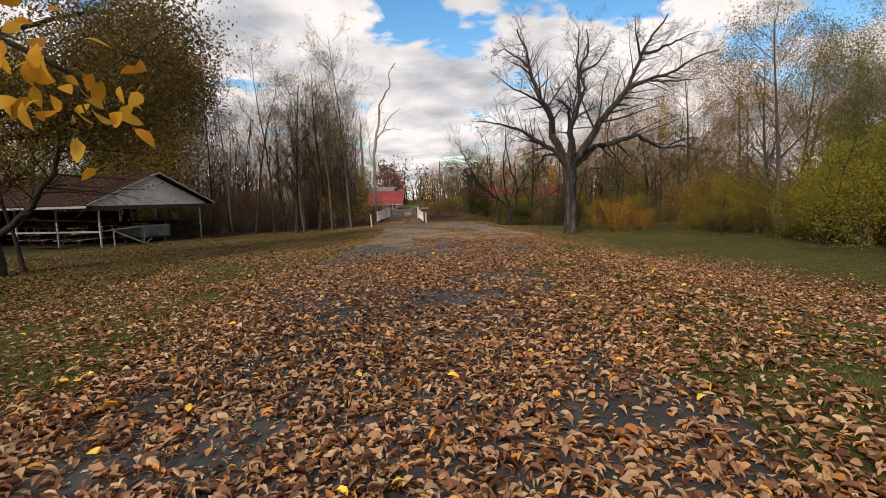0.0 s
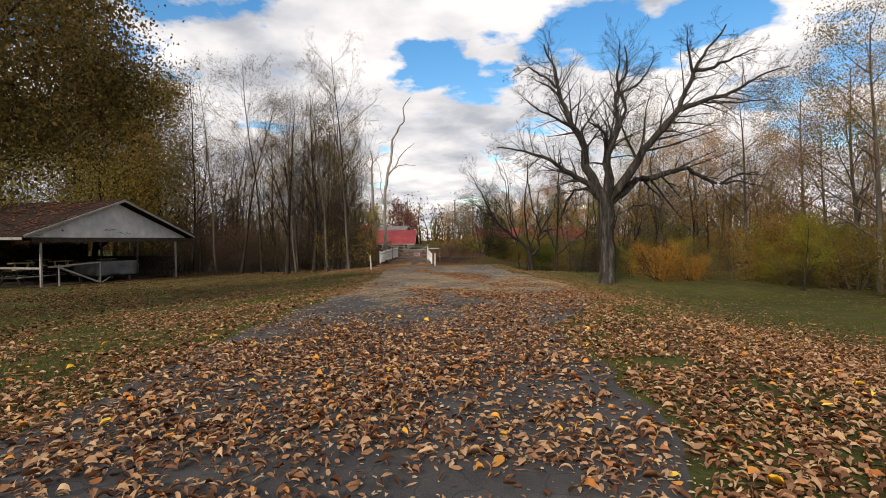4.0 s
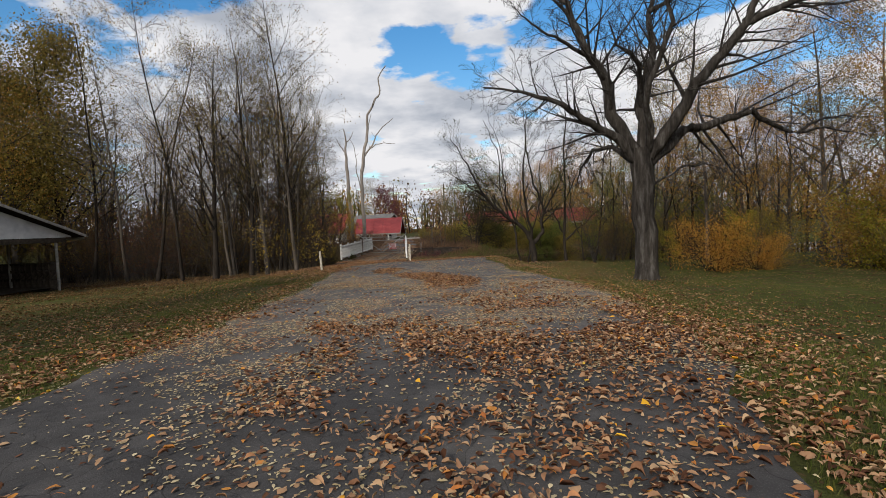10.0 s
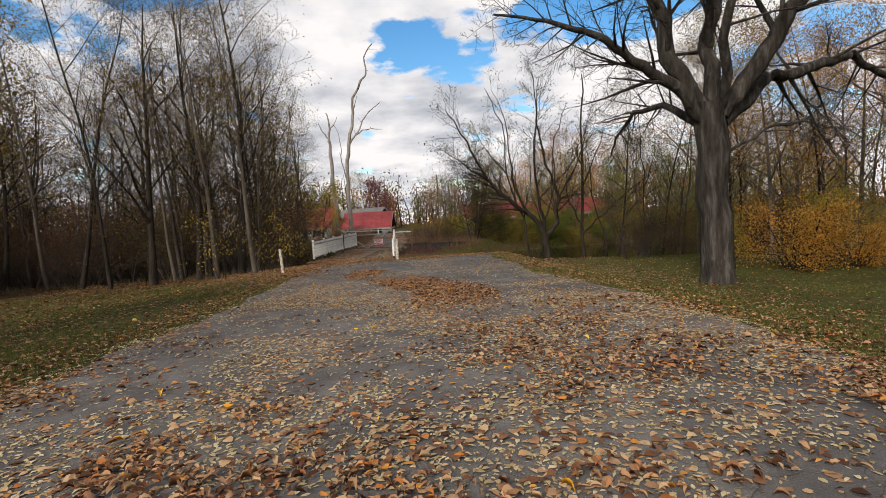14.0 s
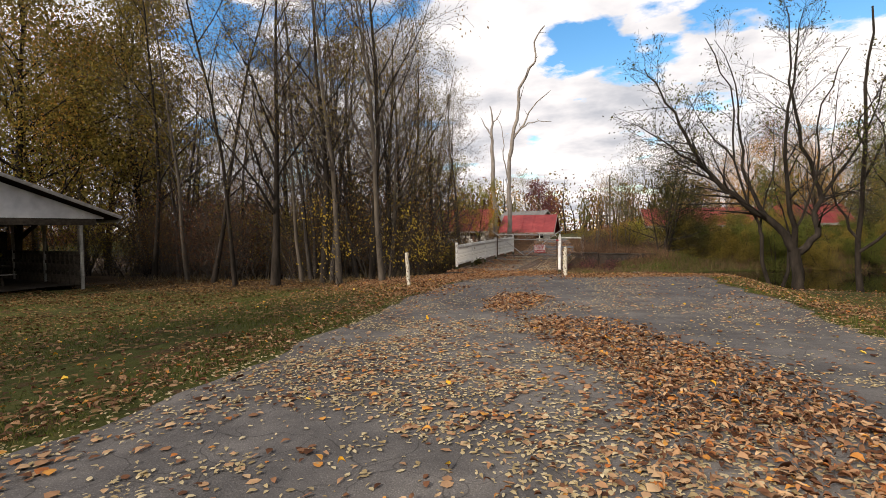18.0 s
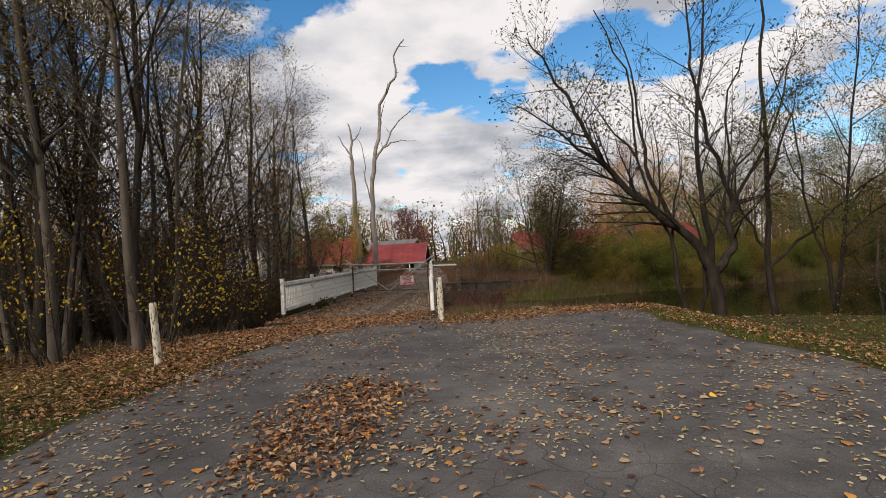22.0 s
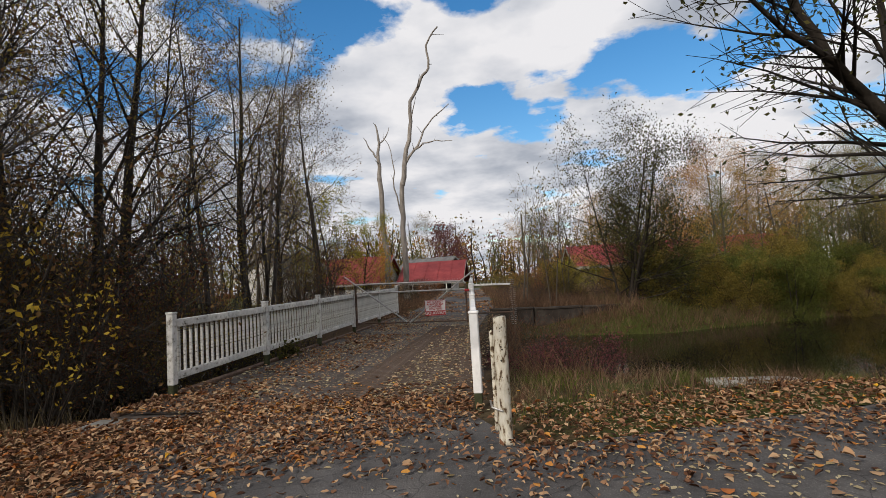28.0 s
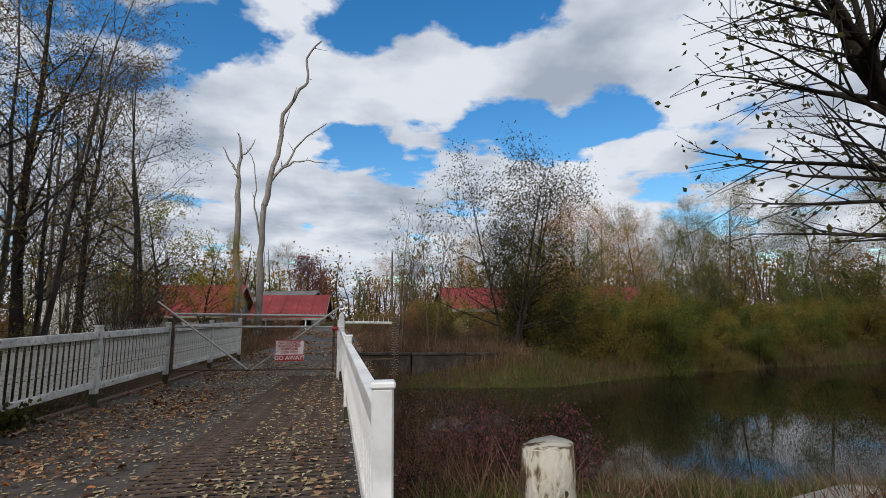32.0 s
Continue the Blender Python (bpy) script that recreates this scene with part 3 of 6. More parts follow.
def leaf_arrays(r, tips, per, size, spread, aspect=0.55, droop=0.35, fine=False):
    """Small folded leaves round the given twigs: four corners, or a pointed oval of eight where seen close."""
    if not tips:
        return None
    P = np.array([tuple(t[0]) for t in tips])
    P = np.repeat(P, per, axis=0)
    g = np.random.RandomState(r.randint(0, 10 ** 6))
    n = len(P)
    P = P + g.normal(0, spread, (n, 3))
    d = g.normal(0, 1, (n, 3))
    d[:, 2] -= droop * 2
    d /= np.linalg.norm(d, axis=1)[:, None]
    u = np.cross(d, g.normal(0, 1, (n, 3)))
    u /= np.linalg.norm(u, axis=1)[:, None]
    w = np.cross(d, u)
    s = size * g.uniform(0.6, 1.3, n)[:, None]
    mid = P + d * s * 0.5 + w * s * 0.1
    if fine:
        rim = [(0.0, 0.0), (0.14, 0.3), (0.38, 0.5), (0.7, 0.34), (1.0, 0.0), (0.7, -0.34), (0.38, -0.5), (0.14, -0.3)]
        V = np.stack([P + d * s * a + u * s * aspect * b + w * s * (0.35 * abs(b) + 0.12 * a * a) for a, b in rim], 1)
        F = (np.arange(n) * 8)[:, None]
        return V.reshape(-1, 3), np.concatenate([F + np.array([t]) for t in ((0, 7, 1), (1, 7, 6), (1, 6, 2), (2, 6, 5), (2, 5, 3), (3, 5, 4))], 0)
    V = np.stack([P, mid + u * s * aspect * 0.5, P + d * s, mid - u * s * aspect * 0.5], 1)
    F = (np.arange(n) * 4)[:, None] + np.arange(4)[None]
    tri = np.concatenate([F[:, [0, 1, 2]], F[:, [0, 2, 3]]], 0)
    return V.reshape(-1, 3), tri


def tree(name, seed, spec, label, category, bark, leaf=None, at=None, paths=None, group="", leaf_pick=1.0):
    """A tree with a trunk, boughs, twigs and, where leaf is given, leaves."""
    r = random.Random(seed)
    ob = thing(name, at or Matrix(), label, category, group)
    out, tips = [], []
    if paths:
        for k, (rad, pts) in enumerate(paths):
            kids = [0] + spec["kids"][1:]
            if rad < 0.12 and k and len(kids) > 2:
                kids[1] = kids[1] // 2
            grow(r, None, Vector((0, 0, 1)), 1, rad, 0 if k == 0 else 1, dict(spec, kids=kids), out, tips, pts)
    else:
        for s in range(spec.get("stems", 1)):
            a = r.uniform(0, 6.28)
            off = Vector((math.cos(a), math.sin(a), 0)) * (0.25 * (spec.get("stems", 1) > 1)) * r.uniform(0.5, 1.6)
            d = Vector((math.cos(a) * spec.get("splay", 0.05), math.sin(a) * spec.get("splay", 0.05), 1)) + Vector(spec.get("lean", (0, 0, 0)))
            grow(r, off + Vector((0, 0, -0.15)), d, spec["height"] * r.uniform(0.8, 1.05), spec["radius"] * r.uniform(0.7, 1.0), 0, spec, out, tips)
    if spec.get("stems", 1) > 1:
        for l, p, q in out:
            if l == 0:
                v, f = tube_arrays([(p, q)])
                o = new("stem", array_mesh("stem", v, f, bark, smooth=True))
                o.parent = ob
    if paths:
        for l, p, q in out:
            if l == 1:
                v, f = tube_arrays([(p, q)])
                o = new("bough", array_mesh("bough", v, f, bark, smooth=True))
                o.parent = ob
    for pname, sel in (("trunk", lambda l: l == 0 and spec.get("stems", 1) == 1), ("bough", lambda l: l == 1 and not paths), ("crown", lambda l: l >= 2)):
        br = [(p, q) for l, p, q in out if sel(l)]
        if br:
            v, q = tube_arrays(br)
            o = new(pname, array_mesh(pname, v, q, bark, smooth=True))
            o.parent = ob
            if pname != "trunk":
                o["kind"] = "stuff"
    if leaf:
        mat, per, size, spread, *close = leaf
        picked = [t for t in tips if r.random() < leaf_pick and t[0][2] > spec.get("leaf_above", -9)]
        made = leaf_arrays(r, picked, per, size, spread, fine=bool(close))
        if made:
            o = new("foliage", array_mesh("foliage", made[0], made[1], mat))
            o.parent = ob
            o["kind"] = "stuff"
    return ob


SPEC_WOOD = dict(levels=3, kids=[17, 8, 5], angle=[44, 46, 48], ratio=[0.36, 0.5, 0.5], wander=0.22, up=0.06, bare=0.25, height=12.5, radius=0.105, tip=0.12, thin=0.5, flare=1.25)
SPEC_FORK = dict(SPEC_WOOD, stems=2, splay=0.16, kids=[12, 7, 5], height=11.5)
SPEC_UNDER = dict(levels=2, stems=7, splay=0.4, kids=[8, 5], angle=[45, 48], ratio=[0.45, 0.5], wander=0.16, up=0.03, bare=0.12, height=3.2, radius=0.025, tip=0.15, thin=0.6)
SPEC_ROUND = dict(levels=3, stems=6, splay=0.55, kids=[9, 6, 4], angle=[58, 50, 50], ratio=[0.42, 0.5, 0.5], wander=0.15, up=0.03, bare=0.02, height=6.2, radius=0.09, tip=0.12, thin=0.55)
SPEC_FAR = dict(levels=3, kids=[16, 8, 4], angle=[50, 48, 50], ratio=[0.46, 0.5, 0.5], wander=0.12, up=0.03, bare=0.2, height=13, radius=0.22, tip=0.12, thin=0.5)
SPEC_SAPLING = dict(levels=2, kids=[14, 5], angle=[35, 40], ratio=[0.42, 0.45], wander=0.08, up=0.04, bare=0.3, height=6.0, radius=0.05, tip=0.12, thin=0.5, stems=2, splay=0.12)
SPEC_BIG = dict(levels=4, kids=[0, 24, 8, 5], angle=[40, 50, 45, 42], ratio=[0.4, 0.36, 0.5, 0.5], wander=0.2, up=0.02, bare=0.2, height=14, radius=0.6, tip=0.14, thin=0.4, flare=1.3, trunk_tip=0.95)
SPEC_DEAD = dict(levels=2, kids=[0, 4], angle=[40, 55], ratio=[0.4, 0.13], wander=0.2, up=0.02, bare=0.3, height=14, radius=0.3, tip=0.25, thin=0.5, flare=1.2, trunk_tip=0.75)


def build_big_tree():
    limbs = [
        (0.43, [(0, 0, -0.2), (0.02, 0, 1.2), (-0.05, 0.05, 3.0), (-0.1, 0, 5.0)]),
        (0.2, [(-0.28, 0, 4.5), (-1.04, -0.2, 5.37), (-1.88, -0.4, 5.75), (-2.6, -0.6, 6.2), (-3.44, -0.8, 6.65), (-4.2, -0.8, 6.9), (-4.9, -0.9, 7.05), (-6.0, -1.0, 7.2)]),
        (0.29, [(-0.2, 0.1, 4.5), (-0.67, 0.2, 5.6), (-1.07, 0.3, 6.3), (-1.06, 0.4, 7.4), (-1.34, 0.5, 8.06), (-1.7, 0.6, 8.6), (-1.98, 0.8, 9.5), (-2.26, 1.0, 10.3), (-2.41, 1.1, 11.0), (-2.47, 1.2, 11.8), (-2.7, 1.3, 12.4), (-3.1, 1.4, 13.4)]),
        (0.09, [(-2.3, 1.0, 10.3), (-2.86, 0.7, 10.75), (-3.46, 0.5, 11.0), (-4.06, 0.3, 11.24)]),
        (0.09, [(-2.45, 1.1, 10.9), (-2.84, 1.3, 11.4), (-3.44, 1.6, 11.9), (-3.9, 1.8, 12.3), (-4.28, 1.9, 12.1), (-4.83, 2.0, 11.75)]),
        (0.1, [(-1.5, 0.5, 8.4), (-2.3, 0.1, 8.7), (-3.0, -0.3, 8.95), (-3.74, -0.6, 9.2), (-4.34, -0.8, 9.6), (-4.87, -0.9, 10.0)]),
        (0.24, [(0.0, 0.1, 4.7), (0.19, 0.3, 6.06), (0.08, 0.5, 6.56), (0.54, 0.7, 7.64), (0.8, 0.9, 8.5), (0.94, 1.1, 9.2), (0.89, 1.3, 10.2), (1.16, 1.5, 11.16), (1.53, 1.6, 11.6), (1.67, 1.7, 12.4), (1.57, 1.8, 13.4)]),
        (0.1, [(0.9, 1.3, 10.5), (1.5, 1.0, 10.7), (2.12, 0.8, 11.1), (2.5, 0.7, 11.7), (2.76, 0.6, 12.5)]),
        (0.15, [(0.15, 0.5, 6.4), (-0.03, 0.0, 7.2), (-0.18, -0.4, 7.9), (-0.73, -0.8, 8.3), (-1.28, -1.1, 8.42), (-1.6, -1.3, 9.2)]),
        (0.28, [(0.15, 0, 4.6), (0.77, -0.2, 5.44), (1.4, -0.5, 6.4), (1.66, -0.7, 7.1), (2.28, -0.9, 7.8), (2.9, -1.1, 8.55), (3.28, -1.3, 9.15), (3.49, -1.4, 9.87), (3.85, -1.5, 10.7), (4.18, -1.6, 11.4), (4.55, -1.7, 12.0), (5.3, -1.8, 13.0)]),
        (0.15, [(3.1, -1.2, 8.95), (4.0, -1.5, 9.2), (5.0, -1.8, 9.46), (5.7, -2.0, 9.7), (6.43, -2.2, 10.15), (7.16, -2.3, 10.5), (8.05, -2.4, 10.7)]),
        (0.09, [(3.85, -1.5, 10.7), (3.53, -1.8, 11.45), (3.3, -2.0, 12.07), (3.24, -2.1, 12.8)]),
        (0.11, [(4.0, -1.5, 10.9), (4.77, -1.2, 11.05), (5.74, -0.9, 11.5), (6.6, -0.7, 11.85), (7.2, -0.6, 12.2), (7.9, -0.5, 12.4)]),
        (0.07, [(4.3, -1.6, 9.3), (4.96, -1.9, 9.1), (5.92, -2.2, 9.07), (6.88, -2.4, 9.1), (7.55, -2.5, 9.17)]),
        (0.23, [(0.22, 0.05, 4.4), (1.0, 0.2, 4.95), (1.75, 0.4, 5.66), (2.6, 0.6, 5.76), (3.44, 0.8, 6.0), (4.3, 1.0, 6.25), (4.8, 1.1, 6.38), (5.24, 1.2, 6.05), (6.07, 1.3, 5.7), (6.9, 1.5, 5.5), (7.5, 1.6, 5.87), (8.24, 1.7, 6.1), (9.3, 1.8, 6.12)]),
        (0.07, [(6.9, 1.5, 5.53), (7.75, 1.2, 5.63), (8.34, 1.0, 5.4), (9.4, 0.8, 5.2)]),
        (0.15, [(0.1, -0.2, 4.8), (-0.3, -1.4, 7.0), (0.3, -2.0, 8.8), (-0.3, -2.4, 10.4), (-0.2, -2.6, 12.0)]),
        (0.06, [(0.35, -0.1, 3.6), (1.1, -0.5, 4.1), (1.83, -0.8, 4.2), (2.2, -0.9, 4.07), (2.9, -1.1, 3.8)]),
        (0.14, [(-0.15, 0.25, 4.4), (-0.6, 1.6, 5.3), (-1.0, 2.9, 5.4), (-1.35, 3.6, 4.7), (-1.45, 3.9, 4.05)]),
    ]
    tree("walnut_tree", 11, SPEC_BIG, "large bare walnut tree with ridged grey bark on the lawn", "tree", M_BARK_WALNUT, at=pose(11.75, -9.75, h1(11.75, -9.75)), paths=limbs)


def build_dead_trees():
    a = [(0.25, [(0, 0, -0.3), (0.0, 0, 4), (0.02, 0, 6.65), (0.05, 0, 9.3)]),
         (0.22, [(0.05, 0, 9.2), (0.42, 0, 11.4), (0.89, 0.1, 13.6), (1.05, 0.1, 16.0), (2.04, 0, 17.7), (2.72, 0, 18.5), (2.62, 0, 20.4), (3.65, 0, 21.85)]),
         (0.12, [(0.46, 0, 11.0), (1.52, 0, 12.3), (1.98, 0.2, 13.5), (3.3, 0.3, 14.9), (4.17, 0.2, 15.5)]),
         (0.09, [(0.86, 0, 11.6), (1.96, -0.2, 12.4), (3.04, -0.3, 12.5), (4.31, -0.3, 12.35)]),
         (0.07, [(-0.07, 0, 6.7), (-0.61, 0, 9.06), (-0.6, 0, 11.0), (-0.89, 0, 12.6), (-1.33, 0, 13.3)])]
    tree("dead_tree", 21, SPEC_DEAD, "tall bleached dead tree with broken bare limbs", "tree", M_BARK_PALE, at=pose(-5.8, 32, h1(-5.8, 32)), paths=a)
    b = [(0.25, [(0, 0, -0.3), (0.2, 0, 3.7), (-0.12, 0, 7.2), (-0.2, 0, 10)]),
         (0.2, [(-0.2, 0, 9.9), (-0.23, 0, 11.7), (-0.13, 0, 13.5), (-0.35, 0, 14.65)]),
         (0.1, [(-0.18, 0, 11.7), (-0.91, 0, 12.65), (-1.37, 0, 13.6)]),
         (0.08, [(-0.18, 0, 12.8), (0.46, 0, 13.45), (0.83, 0, 14.3)])]
    snag = tree("dead_tree", 22, SPEC_DEAD, "dead snapped tree trunk wrapped with rusty vine", "tree", M_BARK_PALE, at=pose(-7.5, 32.5, h1(-7.5, 32.5)), paths=b)
    r = random.Random(5)
    tips = []
    for i in range(420):
        z, a = 6.2 * r.random() ** 1.3, r.uniform(0, 6.28)
        s = 0.3 + 0.45 * max(0, 1 - z / 5) * r.random()
        tips.append((Vector((math.cos(a) * s - 0.02 * z, math.sin(a) * s, z)), None))
    v, f = leaf_arrays(r, tips, 4, 0.16, 0.12)
    o = new("vine", array_mesh("vine", v, f, M_LEAF_ORANGE))
    o.parent = snag
    o["kind"], o["label"] = "stuff", "rust-coloured climbing vine"


build_big_tree()
build_dead_trees()


def scatter_trees():
    r = random.Random(77)
    far = Matrix.Translation((0, 0, -300))
    wood = []
    for s in range(6):
        mat, leaf = (M_BARK_TAN, M_BARK_DARK, M_BARK)[s % 3], (M_LEAF_OLIVE, M_LEAF_GOLD, M_LEAF_BROWN)[s % 3]
        wood.append((s, SPEC_FORK if s in (2, 5) else SPEC_WOOD, mat, leaf))
    protos = {}

    def place(key, maker, x, y, scale=1.0, tilt=0.0):
        m = pose(x, y, h1(x, y) - 0.05, r.uniform(-tilt, tilt), r.uniform(-tilt, tilt), r.uniform(0, 360)) @ Matrix.Diagonal((scale, scale, scale * r.uniform(0.92, 1.1), 1))
        if key not in protos:
            protos[key] = maker(m)
            return protos[key]
        o = copy_thing(protos[key], Matrix())
        o.matrix_basis = m
        return o

    def wood_tree(k):
        s, spec, bark, leaf = wood[k]
        return lambda m: tree("young_tree", 100 + s, spec, "slender woodland tree with few brown leaves", "tree", bark, (leaf, 3, 0.075, 0.2), at=m, group="trees of the roadside wood", leaf_pick=0.42)

    # wood on the west side
    spots = [(-5.0, -3.4), (-4.6, -1.8), (-5.7, -0.2), (-3.6, -3.0), (-9.6, -3.0), (-6.6, -1.6), (-13.5, -1.4), (-11.4, -2.2), (-7.9, -0.4), (-4.3, -0.9)]
    while len(spots) < 52:
        x, y = r.uniform(-29, -3.6), r.uniform(-3.2, 13) if len(spots) < 46 else r.uniform(13, 22)
        if y > 2 and x > -4.6:
            continue
        if y > 7 and x > 2 - (y + 3.3) * 0.4:
            continue
        if -17 < x < -13 and y < -2:
            continue
        if all((x - a) ** 2 + (y - b) ** 2 > 1.1 for a, b in spots):
            spots.append((x, y))
    for i, (x, y) in enumerate(spots):
        k = i % 6
        place(("w", k), wood_tree(k), x, y, r.uniform(0.82, 1.12), 4)
    # brush under the wood
    for i in range(96):
        k = i % 4
        leafmat = (M_LEAF_BROWN, M_LEAF_DULL, M_LEAF_RUSSET, M_LEAF_OLIVE)[k]
        if i < 62:
            x, y = r.uniform(-22, -3.0), r.uniform(-1.2, 5.5)
        else:
            x, y = r.uniform(-26, -4.0), r.uniform(3, 22)
        if x > -3.9 and y > -0.5:
            x -= 1.6
        if y > 6:
            x = min(x, 2 - (y + 3.3) * 0.47)
        place(("u", k), lambda m, k=k, lm=leafmat: tree("brush", 200 + k, SPEC_UNDER, "dense brown thicket of thin stems", "shrub", M_BARK, (lm, 4, 0.055, 0.18), at=m, group="brush of the wood", leaf_pick=0.75), x, y, r.uniform(0.8, 1.55), 6)
    for i in range(46):
        x, y = r.uniform(-9.5, -3.3), r.uniform(-0.6, 9.5)
        place(("u", i % 4), None, min(x, -3.3 - 0.05 * y, 2 - (y + 3.3) * 0.47), y, r.uniform(0.45, 0.8), 8)
    # taller, older trees deeper in the wood
    for k, (x, y, s) in enumerate([(-8.8, 14, 1.0), (-9.5, 18, 1.0), (-7.5, 5.5, 0.95), (-10.2, 1.5, 0.9), (-5.2, 2.4, 0.66), (-6.6, -0.6, 0.7), (-6.2, -2.4, 0.75), (-4.4, -0.4, 0.62), (-7.9, -2.9, 0.78), (-8.6, 3.6, 0.85)]):
        place(("old", k % 2), lambda m, k=k: tree("old_tree", 260 + k, dict(SPEC_WOOD, height=15, radius=0.24, kids=[15, 9, 6], ratio=[0.45, 0.5, 0.5], wander=0.2, bare=0.22), "tall crooked tree with thin olive leaves", "tree", M_BARK_DARK, (M_LEAF_OLIVE, 5, 0.085, 0.3), at=m, group="old trees of the wood", leaf_pick=0.4), x, y, s, 5)
    for k, (x, y, s) in enumerate([(-9.4, 25.5, 0.8), (-8.0, 27.5, 0.62)]):
        place(("yg", 0), lambda m: tree("maple_tree", 262, dict(SPEC_FAR, height=11, radius=0.2, bare=0.1), "young tree with yellow-green leaves near the house", "tree", M_BARK_DARK, (M_LEAF_LIME, 6, 0.15, 0.3), at=m, group="yellow-green trees"), x, y, s, 2)
    # yellow-leaved shrubs by the white post and the railing
    for k, (x, y, s) in enumerate([(-3.1, -3.0, 0.75), (-4.6, -3.6, 0.85), (-3.9, -1.9, 0.9), (-2.9, -0.9, 0.6)]):
        place(("y", k % 2), lambda m, k=k: tree("yellow_shrub", 240 + k, dict(SPEC_UNDER, stems=5), "spindly shrub with clear yellow leaves", "shrub", M_BARK_DARK, (M_LEAF_YELLOW, 3, 0.1, 0.14), at=m, group="yellow shrubs", leaf_pick=0.2), x, y, s)
    # east side: undergrowth and trees with autumn colour
    for i, (x, y, s) in enumerate([(15.4, -7.9, 0.6), (16.9, -8.3, 0.4)]):
        place(("o", 0), lambda m: tree("orange_bush", 310, dict(SPEC_ROUND, height=4.2), "spreading bush with bright orange leaves", "shrub", M_BARK_DARK, (M_LEAF_ORANGE, 5, 0.095, 0.3), at=m, group="orange bushes", leaf_pick=0.7), x, y, s)
    east = []
    while len(east) < 62:
        x, y = r.uniform(11, 48), r.uniform(-38, 10)
        if x < np.interp(-y, [4, 6, 8, 10, 13.5, 25, 38], [15.5, 16.5, 17.5, 19, 20.5, 21, 23]):
            continue
        if y > 0.5 and x < 32:
            continue
        if math.hypot(x - 11.7, y + 9.7) < 3.5:
            continue
        if all((x - a) ** 2 + (y - b) ** 2 > 3.0 for a, b in east):
            east.append((x, y))
    kinds = (M_LEAF_ORANGE, M_LEAF_OLIVE, M_LEAF_RUST, M_LEAF_GREEN)
    for i, (x, y) in enumerate(east):
        k = i % 4
        if i % 3 < 2:
            place(("e", k), lambda m, k=k: tree("autumn_tree", 320 + k, SPEC_FAR, "tall tree with thinning autumn leaves", "tree", M_BARK_TAN, (kinds[k], 18, 0.09, 0.38), at=m, group="trees east of the lawn", leaf_pick=0.75 if k in (1, 3) else 0.5), x, y, r.uniform(0.65, 1.0), 3)
        else:
            place(("eb", k), lambda m, k=k: tree("undergrowth_bush", 330 + k, dict(SPEC_ROUND, height=4.0), "leafy olive undergrowth bush", "shrub", M_BARK_TAN, ((M_LEAF_OLIVE, M_LEAF_GOLD, M_LEAF_LIME, M_LEAF_RUST)[k], 7, 0.085, 0.3), at=m, group="undergrowth", leaf_pick=0.7), x, y, r.uniform(0.6, 1.1), 4)
    for i in range(14):
        y = -4.5 - i * 2.3 + r.uniform(-0.8, 0.8)
        x = float(np.interp(-y, [4, 6, 8, 10, 13.5, 25, 38], [14, 17, 19, 21, 22.5, 22.5, 24])) + r.uniform(-0.5, 6)
        place(("e", (0, 1, 2, 1, 3)[i % 5]), None, x, y, r.uniform(0.6, 0.95), 3)
    for i in range(30):
        y = -7.5 - i * 1.0 + r.uniform(-0.8, 0.8)
        x = float(np.interp(-y, [4, 6, 8, 10, 13.5, 25, 38], [14, 15.5, 17.2, 19, 20, 20, 22])) + r.uniform(-0.3, 4.5)
        k = (0, 2, 1, 2, 0, 3)[i % 6]
        place(("eb", k), None, x, y, r.choice((0.35, 0.5, 0.65, 0.8, 1.05)), 5)
    # a lime-leaved sapling and tall olive trees at the lawn's eastern edge
    for x, y, sc in ((19.0, -21.6, 0.46), (20.4, -23.4, 0.42), (18.8, -14.6, 0.3), (16.6, -7.0, 0.24), (14.0, -6.9, 0.18)):
        place(("yg", 0), None, x, y, sc, 3)
    for k, (x, y, sc) in enumerate([(21.8, -21.5, 0.72), (22.8, -24.5, 0.8), (21.6, -18, 0.66), (23.5, -27, 0.8), (20.8, -29, 0.66)]):
        place(("e", (3, 1)[k % 2]), None, x, y, sc, 2)
    # dark trees and brush along the bank east of the forked tree
    for k, (x, y, sc) in enumerate([(13.6, 3.4, 0.8), (15.2, 1.2, 0.85), (17.2, 3.6, 0.95), (18.6, 0.2, 0.8), (20.6, 4.2, 1.0), (22.2, -1.0, 0.9), (24.4, 5.0, 1.0), (16.2, -3.2, 0.6), (26.5, 1.5, 1.0), (19.5, -3.5, 0.7)]):
        place(("w", (1, 4, 2)[k % 3]), None, x, y, sc, 5)
    for k in range(26):
        x, y = 12.4 + k * 0.45 + r.uniform(-0.4, 0.4), -2.2 + 0.1 * k * (k % 2) + r.uniform(-0.5, 2.2)
        place(("u", (0, 3, 1)[k % 3]), None, x, y, r.uniform(0.5, 1.0), 8)
